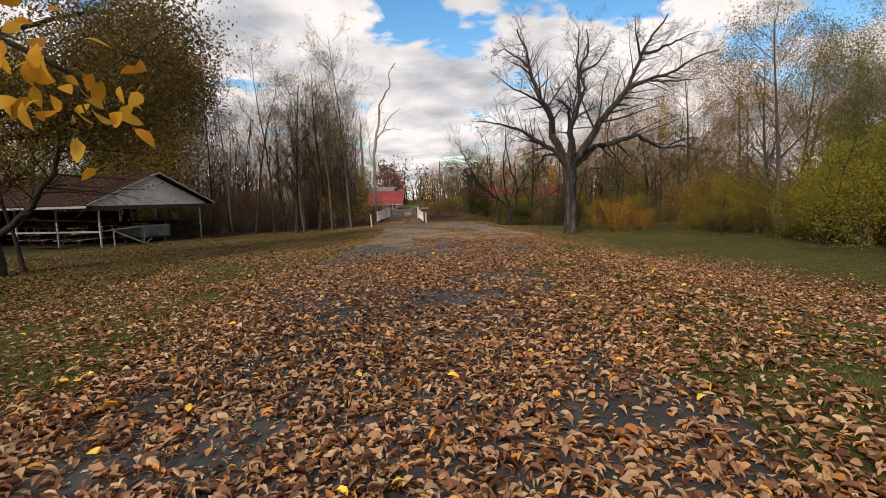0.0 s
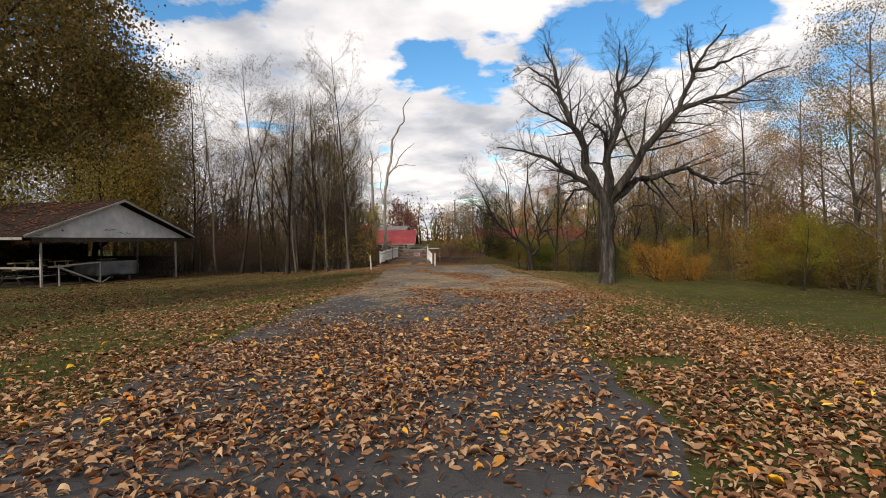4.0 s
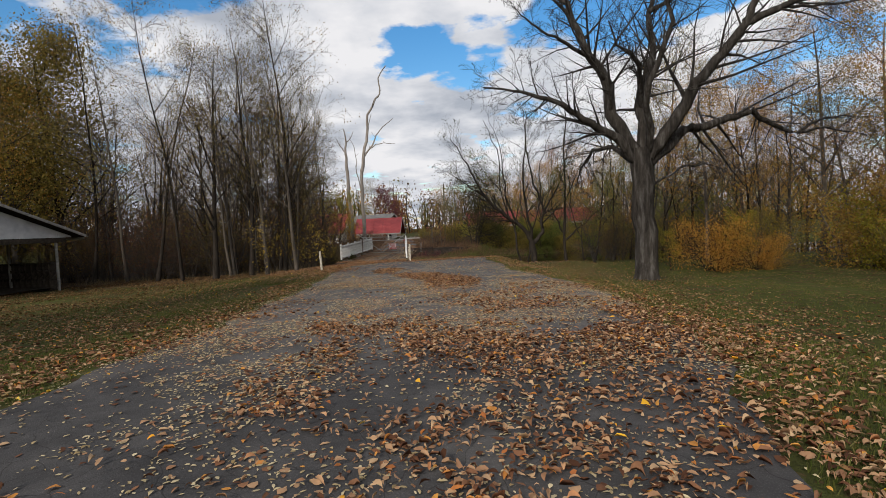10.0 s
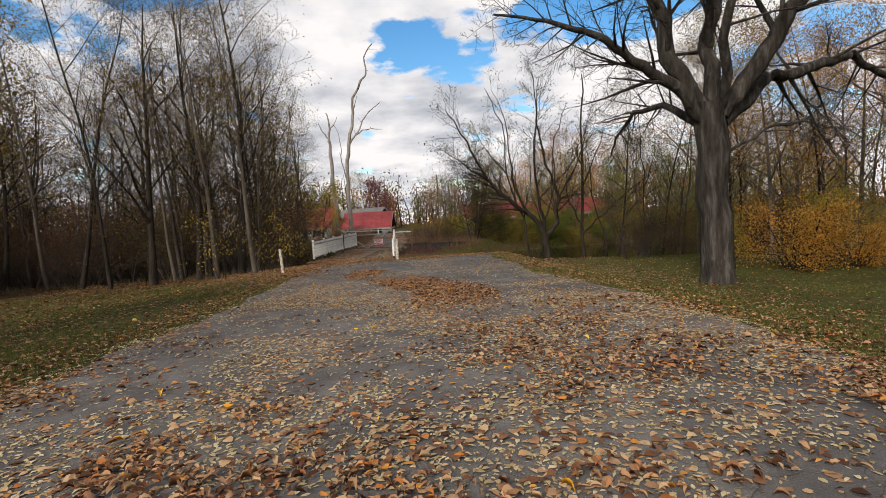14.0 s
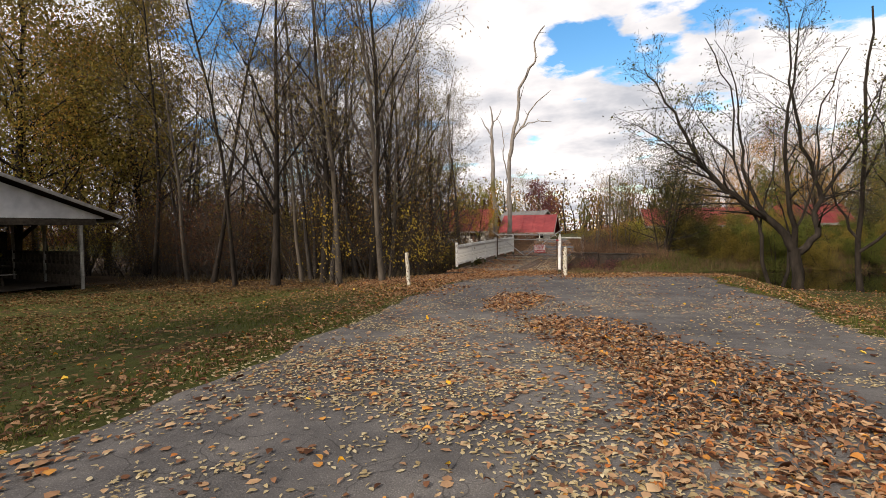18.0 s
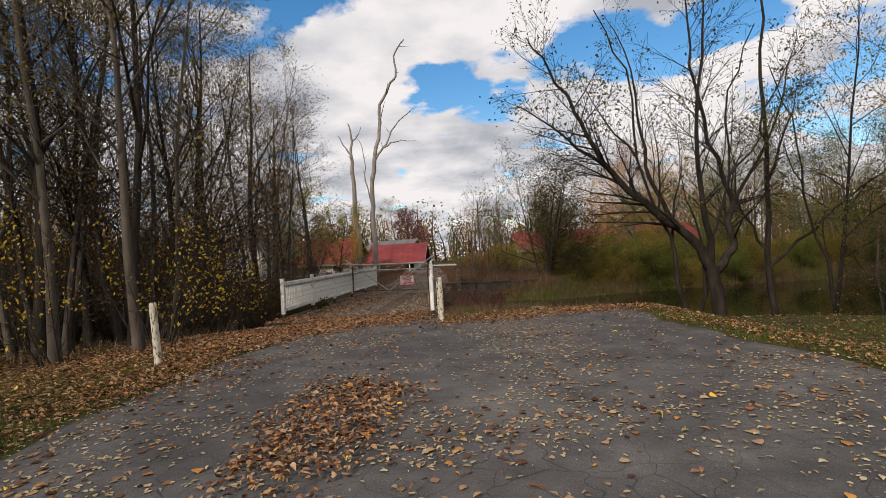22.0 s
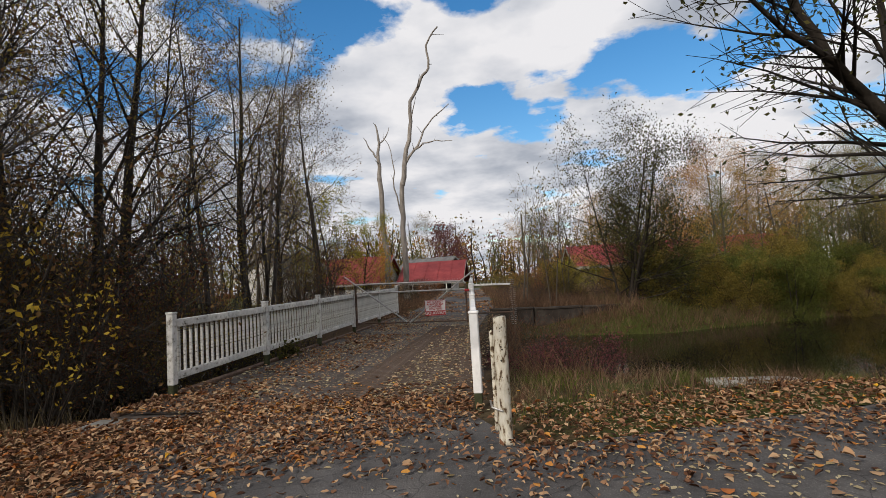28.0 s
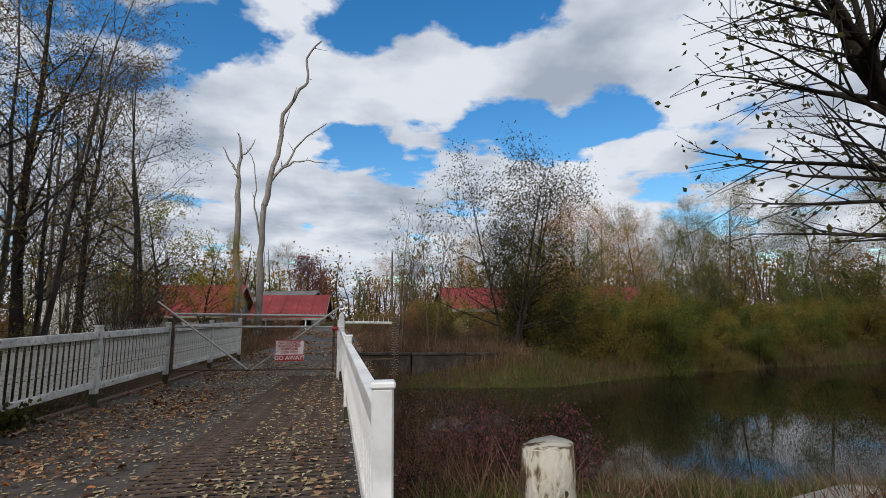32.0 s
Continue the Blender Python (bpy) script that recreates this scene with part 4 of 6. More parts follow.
    # far side of the pond
    for k, (x, y, s) in enumerate([(8.6, 15.0, 0.5), (10.2, 15.5, 0.42), (11.8, 14.8, 0.5), (14.0, 16.6, 0.55), (16.5, 17.0, 0.45), (19.5, 18.5, 0.5), (23, 19.0, 0.5), (26, 21, 0.6), (8.2, 19, 0.5), (12.5, 20, 0.5), (9.4, 16.9, 0.55), (13.0, 17.5, 0.5), (15.2, 19.5, 0.5), (18.0, 21, 0.55), (21.5, 22.5, 0.6), (29, 23, 0.9), (5.2, 20.5, 0.45), (12.4, 13.6, 0.4), (14.8, 14.2, 0.42), (17.0, 14.9, 0.4), (19.2, 15.8, 0.45), (21.4, 16.4, 0.42), (24.0, 17.2, 0.5), (27.0, 18.2, 0.55), (10.6, 13.9, 0.36)]):
        place(("g", k % 2), lambda m, k=k: tree("green_bush", 340 + k, dict(SPEC_ROUND, height=4.6), "dense green bush on the far pond bank", "shrub", M_BARK_DARK, (M_LEAF_GREEN if k else M_LEAF_OLIVE, 9, 0.095, 0.22), at=m, group="bushes of the far bank"), x, y, s * (1.25 if 8.5 < x < 13 else 1.0))
    for k, (x, y, s) in enumerate([(6.6, 14.0, 1.0), (7.6, 15.6, 0.75), (14.5, 17.5, 0.45), (19.5, 19.5, 0.55), (30, 22, 0.8)]):
        place(("ol", 0), lambda m: tree("alder_tree", 345, dict(SPEC_ROUND, stems=5, splay=0.3, height=6.4, bare=0.06, kids=[14, 7, 4]), "olive-leaved tree standing at the pond edge", "tree", M_BARK_DARK, (M_LEAF_DEEP, 5, 0.08, 0.26), at=m, group="trees of the far bank", leaf_pick=0.75), x, y, s, 2)
    for k, (x, y, sc) in enumerate([(14.0, 24.5, 0.5), (17.2, 23.5, 0.55), (20.2, 22.6, 0.6), (23.4, 24, 0.66), (26.4, 20.5, 0.66), (24.4, 15.2, 0.5), (28.4, 16.4, 0.66), (31.5, 20, 0.75), (33, 14, 0.75), (30, 11.5, 0.6)]):
        place(("e", (3, 1)[k % 2]), None, x, y, sc, 3)
    for x, y, sc in ((13.2, 27.5, 0.66), (16.4, 28.5, 0.72), (19.0, 29, 0.62)):
        place(("e", 0), None, x, y, sc, 3)
    for k, (x, y, s) in enumerate([(2.6, 15.5, 0.95), (3.9, 14.5, 0.9), (4.8, 18.5, 0.8)]):
        place(("s", 0), lambda m: tree("sapling", 350, SPEC_SAPLING, "thin sapling with a few pale leaves", "tree", M_BARK_TAN, (M_LEAF_OLIVE, 1, 0.12, 0.12), at=m, group="saplings beyond the gate", leaf_pick=0.6), x, y, s)
    # behind the houses and across the water
    for i in range(58):
        k = i % 4
        if i < 34:
            x, y = -52 + i * 3.4 + r.uniform(-1.5, 1.5), 62 + r.uniform(0, 26)
        else:
            x, y = 5 + (i - 34) * 2.6 + r.uniform(-1.5, 1.5), 38 + r.uniform(0, 16)
        s = r.uniform(0.45, 0.8)
        place(("e", k), None, x, y, s, 2)
    for i in range(14):
        x, y = -34 + i * 1.9 + r.uniform(-1, 1), 24 + r.uniform(0, 14)
        place(("w", i % 6), None, min(x, 2 - (y + 3.3) * 0.47), y, r.uniform(0.7, 0.95), 3)
    for i in range(40):
        x, y = -40 + i * 2.1 + r.uniform(-1, 1), 27 + r.uniform(-2, 5) + (11 if -18 < -40 + i * 2.1 < 0 else 0)
        if -3 < x < 3:
            continue
        place(("eb", 3 if -24 < x < 0 else (i * 3) % 4), None, x, y, r.uniform(0.4, 0.8) * (0.45 if -20 < x < 0 else 1), 4)
    for k, (x, y, s) in enumerate([(17.5, 39, 0.85), (20.5, 40, 1.0), (23.5, 42, 0.95), (26, 38, 0.8), (13, 41, 0.7), (23, 29, 0.6), (26.5, 31, 0.7), (29.5, 28, 0.75), (33, 27, 0.85)]):
        place(("e", (0, 2, 0, 0, 1, 3, 1, 3, 3)[k]), None, x, y, s, 2)
    for i in range(18):
        x, y = 1.5 + i * 0.75 + r.uniform(-0.4, 0.4), 30 + r.uniform(0, 22)
        place(("eb", (0, 1, 3)[i % 3]), None, x + 0.06 * (y - 30), y, r.uniform(0.35, 0.6), 4)
    for i in range(12):
        x, y = 3.2 + i * 0.62 + r.uniform(-0.3, 0.3), 15 + r.uniform(0, 4)
        place(("u", (0, 2, 1)[i % 3]), None, x, y, r.uniform(0.35, 0.6), 6)
    # weeds and low brush on both sides of the lane beyond the gate
    for i in range(34):
        y = 14.5 + i * 0.8 + r.uniform(-0.4, 0.4)
        c = float(np.interp(y, [13, 24, 46], [-0.2, -0.9, -3.0]))
        x = c + (2.5 + r.uniform(0, 2.5) if i % 2 else -2.7 - r.uniform(0, 3.0))
        place(("u", (0, 2, 1, 3)[i % 4]), None, x, y, r.uniform(0.25, 0.5), 6)
    for i in range(16):
        place(("u", (2, 0)[i % 2]), None, -19 + i * 0.85 + r.uniform(-0.4, 0.4), 40 + r.uniform(-1.5, 1.5), r.uniform(0.35, 0.7), 6)
    # brambles between the bridge and the water, and low ones along the bank
    for i in range(26):
        x, y = (2.3 + r.uniform(0, 1.1), r.uniform(1.0, 7.5)) if i < 16 else (r.uniform(4.2, 11), r.uniform(1.3, 2.7))
        place(("br", i % 2), lambda m, i=i: tree("bramble", 270 + i, dict(SPEC_UNDER, stems=9, splay=0.75, height=1.15, radius=0.008, kids=[10, 4]), "low tangled bramble with small purplish leaves", "shrub", M_BARK_DARK, (M_LEAF_PURPLE if i else M_LEAF_BROWN, 3, 0.05, 0.08), at=m, group="brambles by the bridge", leaf_pick=0.7), x, y, r.uniform(0.45, 0.8) if i < 16 else r.uniform(0.25, 0.4), 8)
    # ragged brush beside the bridge and round the dead trees
    for k, (x, y, s) in enumerate([(2.75, 1.6, 0.34), (3.0, 3.0, 0.42), (2.7, 4.6, 0.45), (2.6, 6.6, 0.42), (3.4, 2.2, 0.3), (4.6, 2.8, 0.25), (6.0, 2.9, 0.25), (7.4, 2.2, 0.28), (-7.4, 31.6, 0.8), (-5.6, 31, 0.6), (-3.4, 30, 0.5)]):
        place(("u", 2), None, x, y, s, 6)
    for k, (x, y, s) in enumerate([(-12.2, 23, 0.6), (-14.5, 26, 0.75), (-17, 24, 0.8)]):
        place(("e", (1, 2)[k % 2]), None, x, y, s, 2)
    o = place(("pu", 0), lambda m: tree("purple_tree", 360, dict(SPEC_FAR, height=8), "dark purple-leaved ornamental tree by the house", "tree", M_BARK_DARK, (M_LEAF_PURPLE, 6, 0.16, 0.35), at=m), -7.5, 66, 1.1)
    for i in range(22):
        x, y = -20 - r.uniform(0, 14), -18 + i * 0.85 + r.uniform(-1, 1)
        place(("eb", (1, 3)[i % 2]), None, min(x, -20.5 - 9 * (-16 < y < -4)), y, r.uniform(0.6, 0.95), 4)
    # yellowing trees behind and beside the pavilion
    for x, y, sc in ((-19.6, -1.6, 1.0), (-23.5, -1.0, 1.05)):
        place(("e", 0), None, x, y, sc, 3)
    for k, (x, y, s) in enumerate([(-21, -3.5, 1.2), (-26, -6, 1.25), (-18.5, 1.0, 1.2), (-29, -12, 1.0), (-24, 3, 1.0), (-33, -8, 1.1), (-31, -19, 1.0), (-36, -14, 1.1)]):
        place(("ym", k % 2), lambda m, k=k: tree("mulberry_tree", 370 + k, dict(SPEC_FAR, height=11, kids=[20, 8, 4], bare=0.12), "leafy tree turning yellow behind the pavilion", "tree", M_BARK_DARK, (M_LEAF_LIME if k else M_LEAF_OLIVE, 22, 0.125, 0.5), at=m, group="trees by the pavilion"), x, y, s, 2)


scatter_trees()


def build_start_tree():
    limbs = [
        (0.34, [(0, 0, -0.3), (0.05, 0, 2.0), (-0.1, 0.1, 4.5), (0.1, 0, 7.5), (0.0, 0.2, 10.5)]),
        (0.13, [(0.1, 0, 1.3), (1.2, -0.2, 1.9), (2.6, -0.4, 3.2), (3.2, -0.5, 4.6), (4.6, -0.6, 6.0), (6.6, -0.8, 7.2)]),
        (0.12, [(0.0, 0.1, 4.2), (1.2, 1.6, 4.9), (2.6, 2.8, 5.8), (3.8, 3.6, 6.5), (4.8, 4.2, 6.7)]),
        (0.1, [(0.0, 0, 4.2), (1.2, -0.6, 4.9), (2.6, -0.9, 5.0), (4.2, -0.7, 5.2), (5.6, -0.4, 5.3)]),
        (0.1, [(0.0, 0, 5.5), (1.6, 1.4, 6.6), (3.2, 2.2, 7.4), (4.8, 2.8, 8.0)]),
        (0.1, [(0.0, 0, 5.0), (-1.5, 0.8, 6.0), (-3.0, 0.6, 6.8)]),
        (0.1, [(0.0, 0, 6.2), (0.6, -1.5, 7.2), (1.4, -3.0, 7.8)]),
        (0.1, [(0.0, 0, 7.5), (1.6, 1.8, 8.6), (3.0, 3.0, 9.2), (4.0, 3.6, 9.4)]),
    ]
    spec = dict(SPEC_BIG, levels=3, kids=[0, 34, 9], ratio=[0.4, 0.32, 0.5], tip=0.15, up=-0.02, flare=1.15, leaf_above=3.7)
    tree("locust_tree", 41, spec, "leafy tree with drooping olive and brown foliage by the drive", "tree", M_BARK_DARK, (M_LEAF_DULL, 26, 0.11, 0.5), at=pose(-11.3, -25.6, h1(-11.3, -25.6)), paths=limbs)
    tree("young_tree", 42, dict(SPEC_WOOD, height=9), "second dark trunk beside the leafy tree", "tree", M_BARK_DARK, (M_LEAF_BROWN, 4, 0.12, 0.3), at=pose(-11.3, -24.4, h1(-11.3, -24.4)))


build_start_tree()


def build_bank_trees():
    """Dark trees on the pond's near bank: a forked one that leans over the drive, a taller one behind it, thin ones beside."""
    spec = dict(SPEC_BIG, levels=3, kids=[0, 34, 12], ratio=[0.4, 0.3, 0.45], angle=[40, 42, 42], tip=0.1, up=0.03, thin=0.42, flare=1.25, trunk_tip=0.9)
    forked = [
        (0.19, [(0.1, 0, -0.3), (0.1, 0, 0.3), (0.07, 0, 0.96), (0, 0, 1.75)]),
        (0.15, [(0, 0, 1.6), (-0.57, -0.1, 2.5), (-1.64, -0.4, 3.3), (-2.53, -0.6, 4.1), (-3.15, -0.7, 5.0), (-3.67, -0.8, 6.0), (-4.27, -0.8, 7.2), (-4.8, -0.9, 8.0)]),
        (0.07, [(-2.5, -0.6, 4.1), (-3.34, -0.9, 4.8), (-4.33, -1.3, 5.5), (-5.4, -1.6, 6.1)]),
        (0.13, [(0.07, 0, 1.6), (0.69, 0.2, 2.2), (0.6, 0.3, 2.9), (0.9, 0.4, 3.5), (0.2, 0.3, 5.2), (-0.07, 0.2, 6.85), (-0.2, 0.1, 8.5), (-0.34, 0, 9.8)]),
        (0.08, [(-0.75, -0.1, 2.65), (-1.43, 0.2, 4.15), (-1.57, 0.4, 5.6), (-1.7, 0.5, 7.5), (-2.36, 0.6, 9.2)]),
        (0.1, [(-0.05, 0, 1.8), (-0.36, -0.4, 3.6), (-0.57, -0.8, 5.4), (-0.4, -1.1, 7.8), (-0.26, -1.3, 9.2)]),
        (0.07, [(0.8, 0.4, 3.4), (1.5, 0.2, 4.6), (2.2, 0.0, 6.4), (2.6, -0.1, 8.2)]),
    ]
    tree("bank_tree", 301, spec, "forked dark tree leaning over the drive from the pond bank", "tree", M_BARK_DARK, (M_LEAF_DEEP, 2, 0.085, 0.14), at=pose(9.5, 1.6, h1(9.5, 1.6)), paths=forked, group="trees on the pond bank", leaf_pick=0.4)
    tall = [
        (0.15, [(0.05, 0, -0.6), (0.0, 0, 0.8), (-0.1, 0, 1.7), (0, 0, 4.84), (0.02, 0, 8.0), (0.19, 0, 10.7)]),
        (0.07, [(-0.08, 0, 2.3), (1.15, -0.2, 3.3), (2.42, -0.4, 4.5), (3.47, -0.6, 5.3), (4.3, -0.8, 5.7)]),
        (0.06, [(0, 0, 4.8), (0.84, 0.3, 6.5), (1.72, 0.5, 8.3)]),
        (0.06, [(-0.06, 0, 2.7), (-0.69, 0.2, 4.0), (-0.83, 0.3, 5.9), (-0.54, 0.4, 8.6)]),
        (0.06, [(0, 0, 5.4), (-0.4, -0.7, 6.8), (0.3, -1.4, 8.4)]),
    ]
    tree("bank_tree", 302, dict(spec, trunk_tip=0.2), "tall dark tree with few leaves standing at the water", "tree", M_BARK_DARK, (M_LEAF_DULL, 2, 0.09, 0.16), at=pose(11.9, 3.0, h1(11.9, 3.0)), paths=tall, group="trees on the pond bank", leaf_pick=0.3)
    thin = [
        (0.075, [(0.1, 0, -0.3), (-0.1, 0, 2.2), (-0.18, 0, 2.6), (-0.92, 0.1, 4.8), (-1.02, 0.2, 7.4), (-1.8, 0.3, 9.2)]),
        (0.04, [(-0.15, 0, 2.5), (0.3, 0.3, 4.2), (0.4, 0.5, 6.4)]),
        (0.04, [(-0.9, 0.1, 4.8), (-1.9, -0.2, 6.0), (-2.6, -0.4, 7.4)]),
    ]
    slim = dict(spec, trunk_tip=0.2, kids=[0, 22, 7], ratio=[0.4, 0.34, 0.5])
    first = tree("bank_tree", 303, slim, "thin dark tree beside the forked one, hung with green vine leaves", "tree", M_BARK_DARK, (M_LEAF_GREEN, 5, 0.09, 0.2), at=pose(8.6, 1.6, h1(8.6, 1.6)), paths=thin, group="trees on the pond bank", leaf_pick=0.45)
    for x, y, turn, size in ((9.3, 1.9, 160, 0.9), (14.4, 1.2, 75, 0.85), (16.6, -0.4, 200, 0.95), (12.6, 1.6, 20, 0.8)):
        copy_thing(first, Matrix()).matrix_basis = pose(x, y, h1(x, y) - 0.05, 0, 0, turn) @ Matrix.Diagonal((size, size, size, 1))


build_bank_trees()


def build_overhang():
    """A tree beside the drive's start, whose lowest yellow spray hangs over the verge."""
    limbs = [
        (0.16, [(0, 0, -0.3), (0.0, 0, 1.5), (0.1, 0.1, 3.0), (0.0, 0.1, 5.5), (0.1, 0, 8.0)]),
        (0.05, [(0.0, 0, 1.8), (0.9, 0.8, 2.25), (1.8, 1.4, 2.42), (2.3, 1.75, 2.34), (2.65, 2.0, 2.12)]),
        (0.05, [(0.0, 0, 3.6), (0.9, 1.2, 4.6), (1.4, 2.6, 5.2)]),
        (0.05, [(0.0, 0, 4.6), (-1.2, 0.8, 5.6), (-2.0, 1.6, 6.2)]),
        (0.05, [(0.0, 0, 5.6), (0.2, -1.2, 6.6), (0.8, -2.2, 7.0)]),
    ]
    spec = dict(SPEC_BIG, levels=2, kids=[0, 14], ratio=[0.4, 0.16], thin=0.3, up=-0.06, flare=1.2, trunk_tip=0.4)
    x, y = -1.15, -41.15
    tree("ash_tree", 51, spec, "young tree with a drooping spray of yellow leaves", "tree", M_BARK_DARK, (M_LEAF_AMBER, 6, 0.1, 0.09, True), at=pose(x, y, h1(x, y)), paths=limbs)


build_overhang()


def far_woods():
    """Distant woods on all sides: stems and loose foliage."""
    g = np.random.RandomState(3)
    n = 1500
    a = g.uniform(0, 2 * np.pi, n)
    d = g.uniform(85, 130, n)
    px_, py_ = d * np.cos(a), d * np.sin(a) - 8
    br = []
    for i in range(n):
        z, h = h1(px_[i], py_[i]), g.uniform(7, 13)
        p = Vector((px_[i], py_[i], z - 0.3))
        br.append(([p, p + Vector((g.normal(0, 0.5), g.normal(0, 0.5), h * 0.5)), p + Vector((g.normal(0, 1), g.normal(0, 1), h))], [0.2, 0.12, 0.03]))
    v, q = tube_arrays(br)
    tagged(new("far_trunks", array_mesh("far_trunks", v, q, M_BARK_DARK)), "distant trunks of the woods around", "trees", kind="stuff")
    for k, (mat, share_) in enumerate(((M_LEAF_BROWN, 0.4), (M_LEAF_OLIVE, 0.3), (M_LEAF_ORANGE, 0.12), (M_LEAF_RUST, 0.18))):
        tips = []
        for i in range(n):
            if g.rand() < share_:
                for j in range(24):
                    t = g.rand() ** 1.6
                    s = 2.2 * (1.15 - t)
                    tips.append((br[i][0][0].lerp(br[i][0][2], t) + Vector((g.normal(0, s), g.normal(0, s), 0.3)), None))
        made = leaf_arrays(random.Random(k), tips, 5, 0.6, 0.7)
        tagged(new("far_foliage", array_mesh("far_foliage", made[0], made[1], mat)), "thin autumn foliage of the distant woods", "trees", kind="stuff")


far_woods()

# ---- pavilion ----


def build_pavilion():
    """An open shed: local x runs back from the gable, y along it to the north, z up from its floor."""
    turn = math.degrees(math.atan2(0.206, -0.979))
    g = h1(-15, -9.4)
    base = Matrix.Translation((-14.95, -9.4, g)) @ Matrix.Rotation(radians(turn), 4, "Z")
    ob = thing("pavilion", base, "open timber pavilion with a white gable and brown shingle roof", "pavilion")
    half, eave, apex, deep = 5.15, 2.42, 4.32, 15.0
    slope = (apex - eave) / half
    # gable of smooth sheet
    bm = bmesh.new()
    ring = [(-half + 0.25, eave), (half - 0.25, eave), (half - 0.25, eave + 0.06), (0, apex - 0.05), (-half + 0.25, eave + 0.06)]
    lo, hi = [bm.verts.new((0.1, p, q)) for p, q in ring], [bm.verts.new((0.13, p, q)) for p, q in ring]
    bm.faces.new(lo)
    bm.faces.new(hi[::-1])
    for k in range(5):
        bm.faces.new((lo[k], lo[(k + 1) % 5], hi[(k + 1) % 5], hi[k]))
    bmesh.ops.recalc_face_normals(bm, faces=bm.faces[:])
    part("gable", bm, M_SHED_WHITE, ob, "smooth white gable sheet")
    # tie beam, rafters' barge boards, roof
    bar("tie_beam", (0.16, -half + 0.5, eave - 0.12), (0.16, half - 0.5, eave - 0.12), 0.1, 0.22, M_TIMBER, ob)
    for s in (-1, 1):
        bar("barge_board", (-0.32, s * (half + 0.17), eave + 0.04), (-0.32, 0, apex + 0.13), 0.035, 0.12, M_TIMBER_GREY, ob)
        bm = bmesh.new()
        bmesh.ops.create_grid(bm, x_segments=40, y_segments=16, size=0.5)
        ln = math.hypot(half + 0.15, apex - eave + 0.05)
        for v in bm.verts:
            u, w = (v.co.x + 0.5) * (deep + 0.3) - 0.3, (v.co.y + 0.5)
            v.co = Vector((u, s * (half + 0.15) * (1 - w), eave - 0.02 + (apex - eave + 0.1) * w + 0.03 * (noise.noise((u * 0.5, w * 3, s)))))
        bmesh.ops.recalc_face_normals(bm, faces=bm.faces[:])
        top = bmesh.ops.extrude_face_region(bm, geom=bm.faces[:])
        bmesh.ops.translate(bm, vec=(0, 0, 0.09), verts=[v for v in top["geom"] if isinstance(v, bmesh.types.BMVert)])
        bmesh.ops.recalc_face_normals(bm, faces=bm.faces[:])
        part("roof", bm, M_SHED_ROOF, ob, "brown shingle roof scattered with leaves")
        bar("eave_board", (-0.2, s * (half + 0.16), eave - 0.06), (deep, s * (half + 0.16), eave - 0.06), 0.03, 0.12, M_TIMBER_GREY, ob)
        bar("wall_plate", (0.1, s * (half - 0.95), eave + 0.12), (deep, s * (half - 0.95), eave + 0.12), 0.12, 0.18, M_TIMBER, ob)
        for k in range(6):
            x = 0.2 + k * 2.9
            bar("post", (x, s * (half - 0.95), -0.1), (x, s * (half - 0.95), eave + 0.2), 0.09, 0.09, M_TIMBER_GREY, ob)
        for k in range(5):
            x = 0.2 + k * 2.9
            if s < 0:
                for z in (0.45, 0.85, 1.2):
                    bar("rail", (x, s * (half - 0.95), z), (x + 2.9, s * (half - 0.95), z), 0.05, 0.12, M_TIMBER, ob)
            else:
                bar("rail", (x, s * (half - 0.95), 0.95), (x + 2.9, s * (half - 0.95), 0.95), 0.05, 0.1, M_TIMBER_GREY, ob)
    # russet leaves lying on the shingles
    lg = np.random.RandomState(12)
    n = 3800
    u, w, sd = lg.uniform(-0.25, deep, n), lg.uniform(0.02, 0.98, n), np.where(lg.rand(n) < 0.5, -1.0, 1.0)
    keep = lg.rand(n) < 0.25 + 0.75 * smooth(0.35, 0.6, vnoise(u, w * 5 * sd, 0.9))
    u, w, sd = u[keep], w[keep], sd[keep]
    c = np.stack([u, sd * (half + 0.15) * (1 - w), eave + 0.1 + (apex - eave + 0.1) * w], -1)
    a, l = lg.uniform(0, 6.28, len(u)), lg.uniform(0.06, 0.15, len(u))
    ex = np.stack([np.cos(a), np.sin(a), -np.sin(a) * sd * slope], -1) * l[:, None]
    ey = np.stack([-np.sin(a), np.cos(a), -np.cos(a) * sd * slope], -1) * (l * 0.6)[:, None]
    up = np.stack([0 * a, 0 * a, lg.uniform(0.01, 0.05, len(u))], -1)
    V = np.stack([c - ex, c + ey + up, c + ex, c - ey + up], 1).reshape(-1, 3)
    F = (np.arange(len(u)) * 4)[:, None]
    F = np.concatenate([F + np.array([[0, 2, 1]]), F + np.array([[0, 3, 2]])], 0)
    o = new("roof_leaves", array_mesh("roof_leaves", V, F, M_LEAF_RUSSET))
    o.parent, o["kind"] = ob, "stuff"
    # trusses, and a back of dark boards added to keep the inside in shade
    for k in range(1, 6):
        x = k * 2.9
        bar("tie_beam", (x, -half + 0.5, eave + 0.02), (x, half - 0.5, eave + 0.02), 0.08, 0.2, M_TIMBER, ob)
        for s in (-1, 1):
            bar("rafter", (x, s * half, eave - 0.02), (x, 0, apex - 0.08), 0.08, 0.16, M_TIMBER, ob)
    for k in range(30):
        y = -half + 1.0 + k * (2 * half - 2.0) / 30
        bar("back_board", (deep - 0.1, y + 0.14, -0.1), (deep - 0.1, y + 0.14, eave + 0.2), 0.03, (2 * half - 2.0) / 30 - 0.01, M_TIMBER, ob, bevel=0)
    # added floor; its dark colour carries the shade under the roof
    bm = bmesh.new()
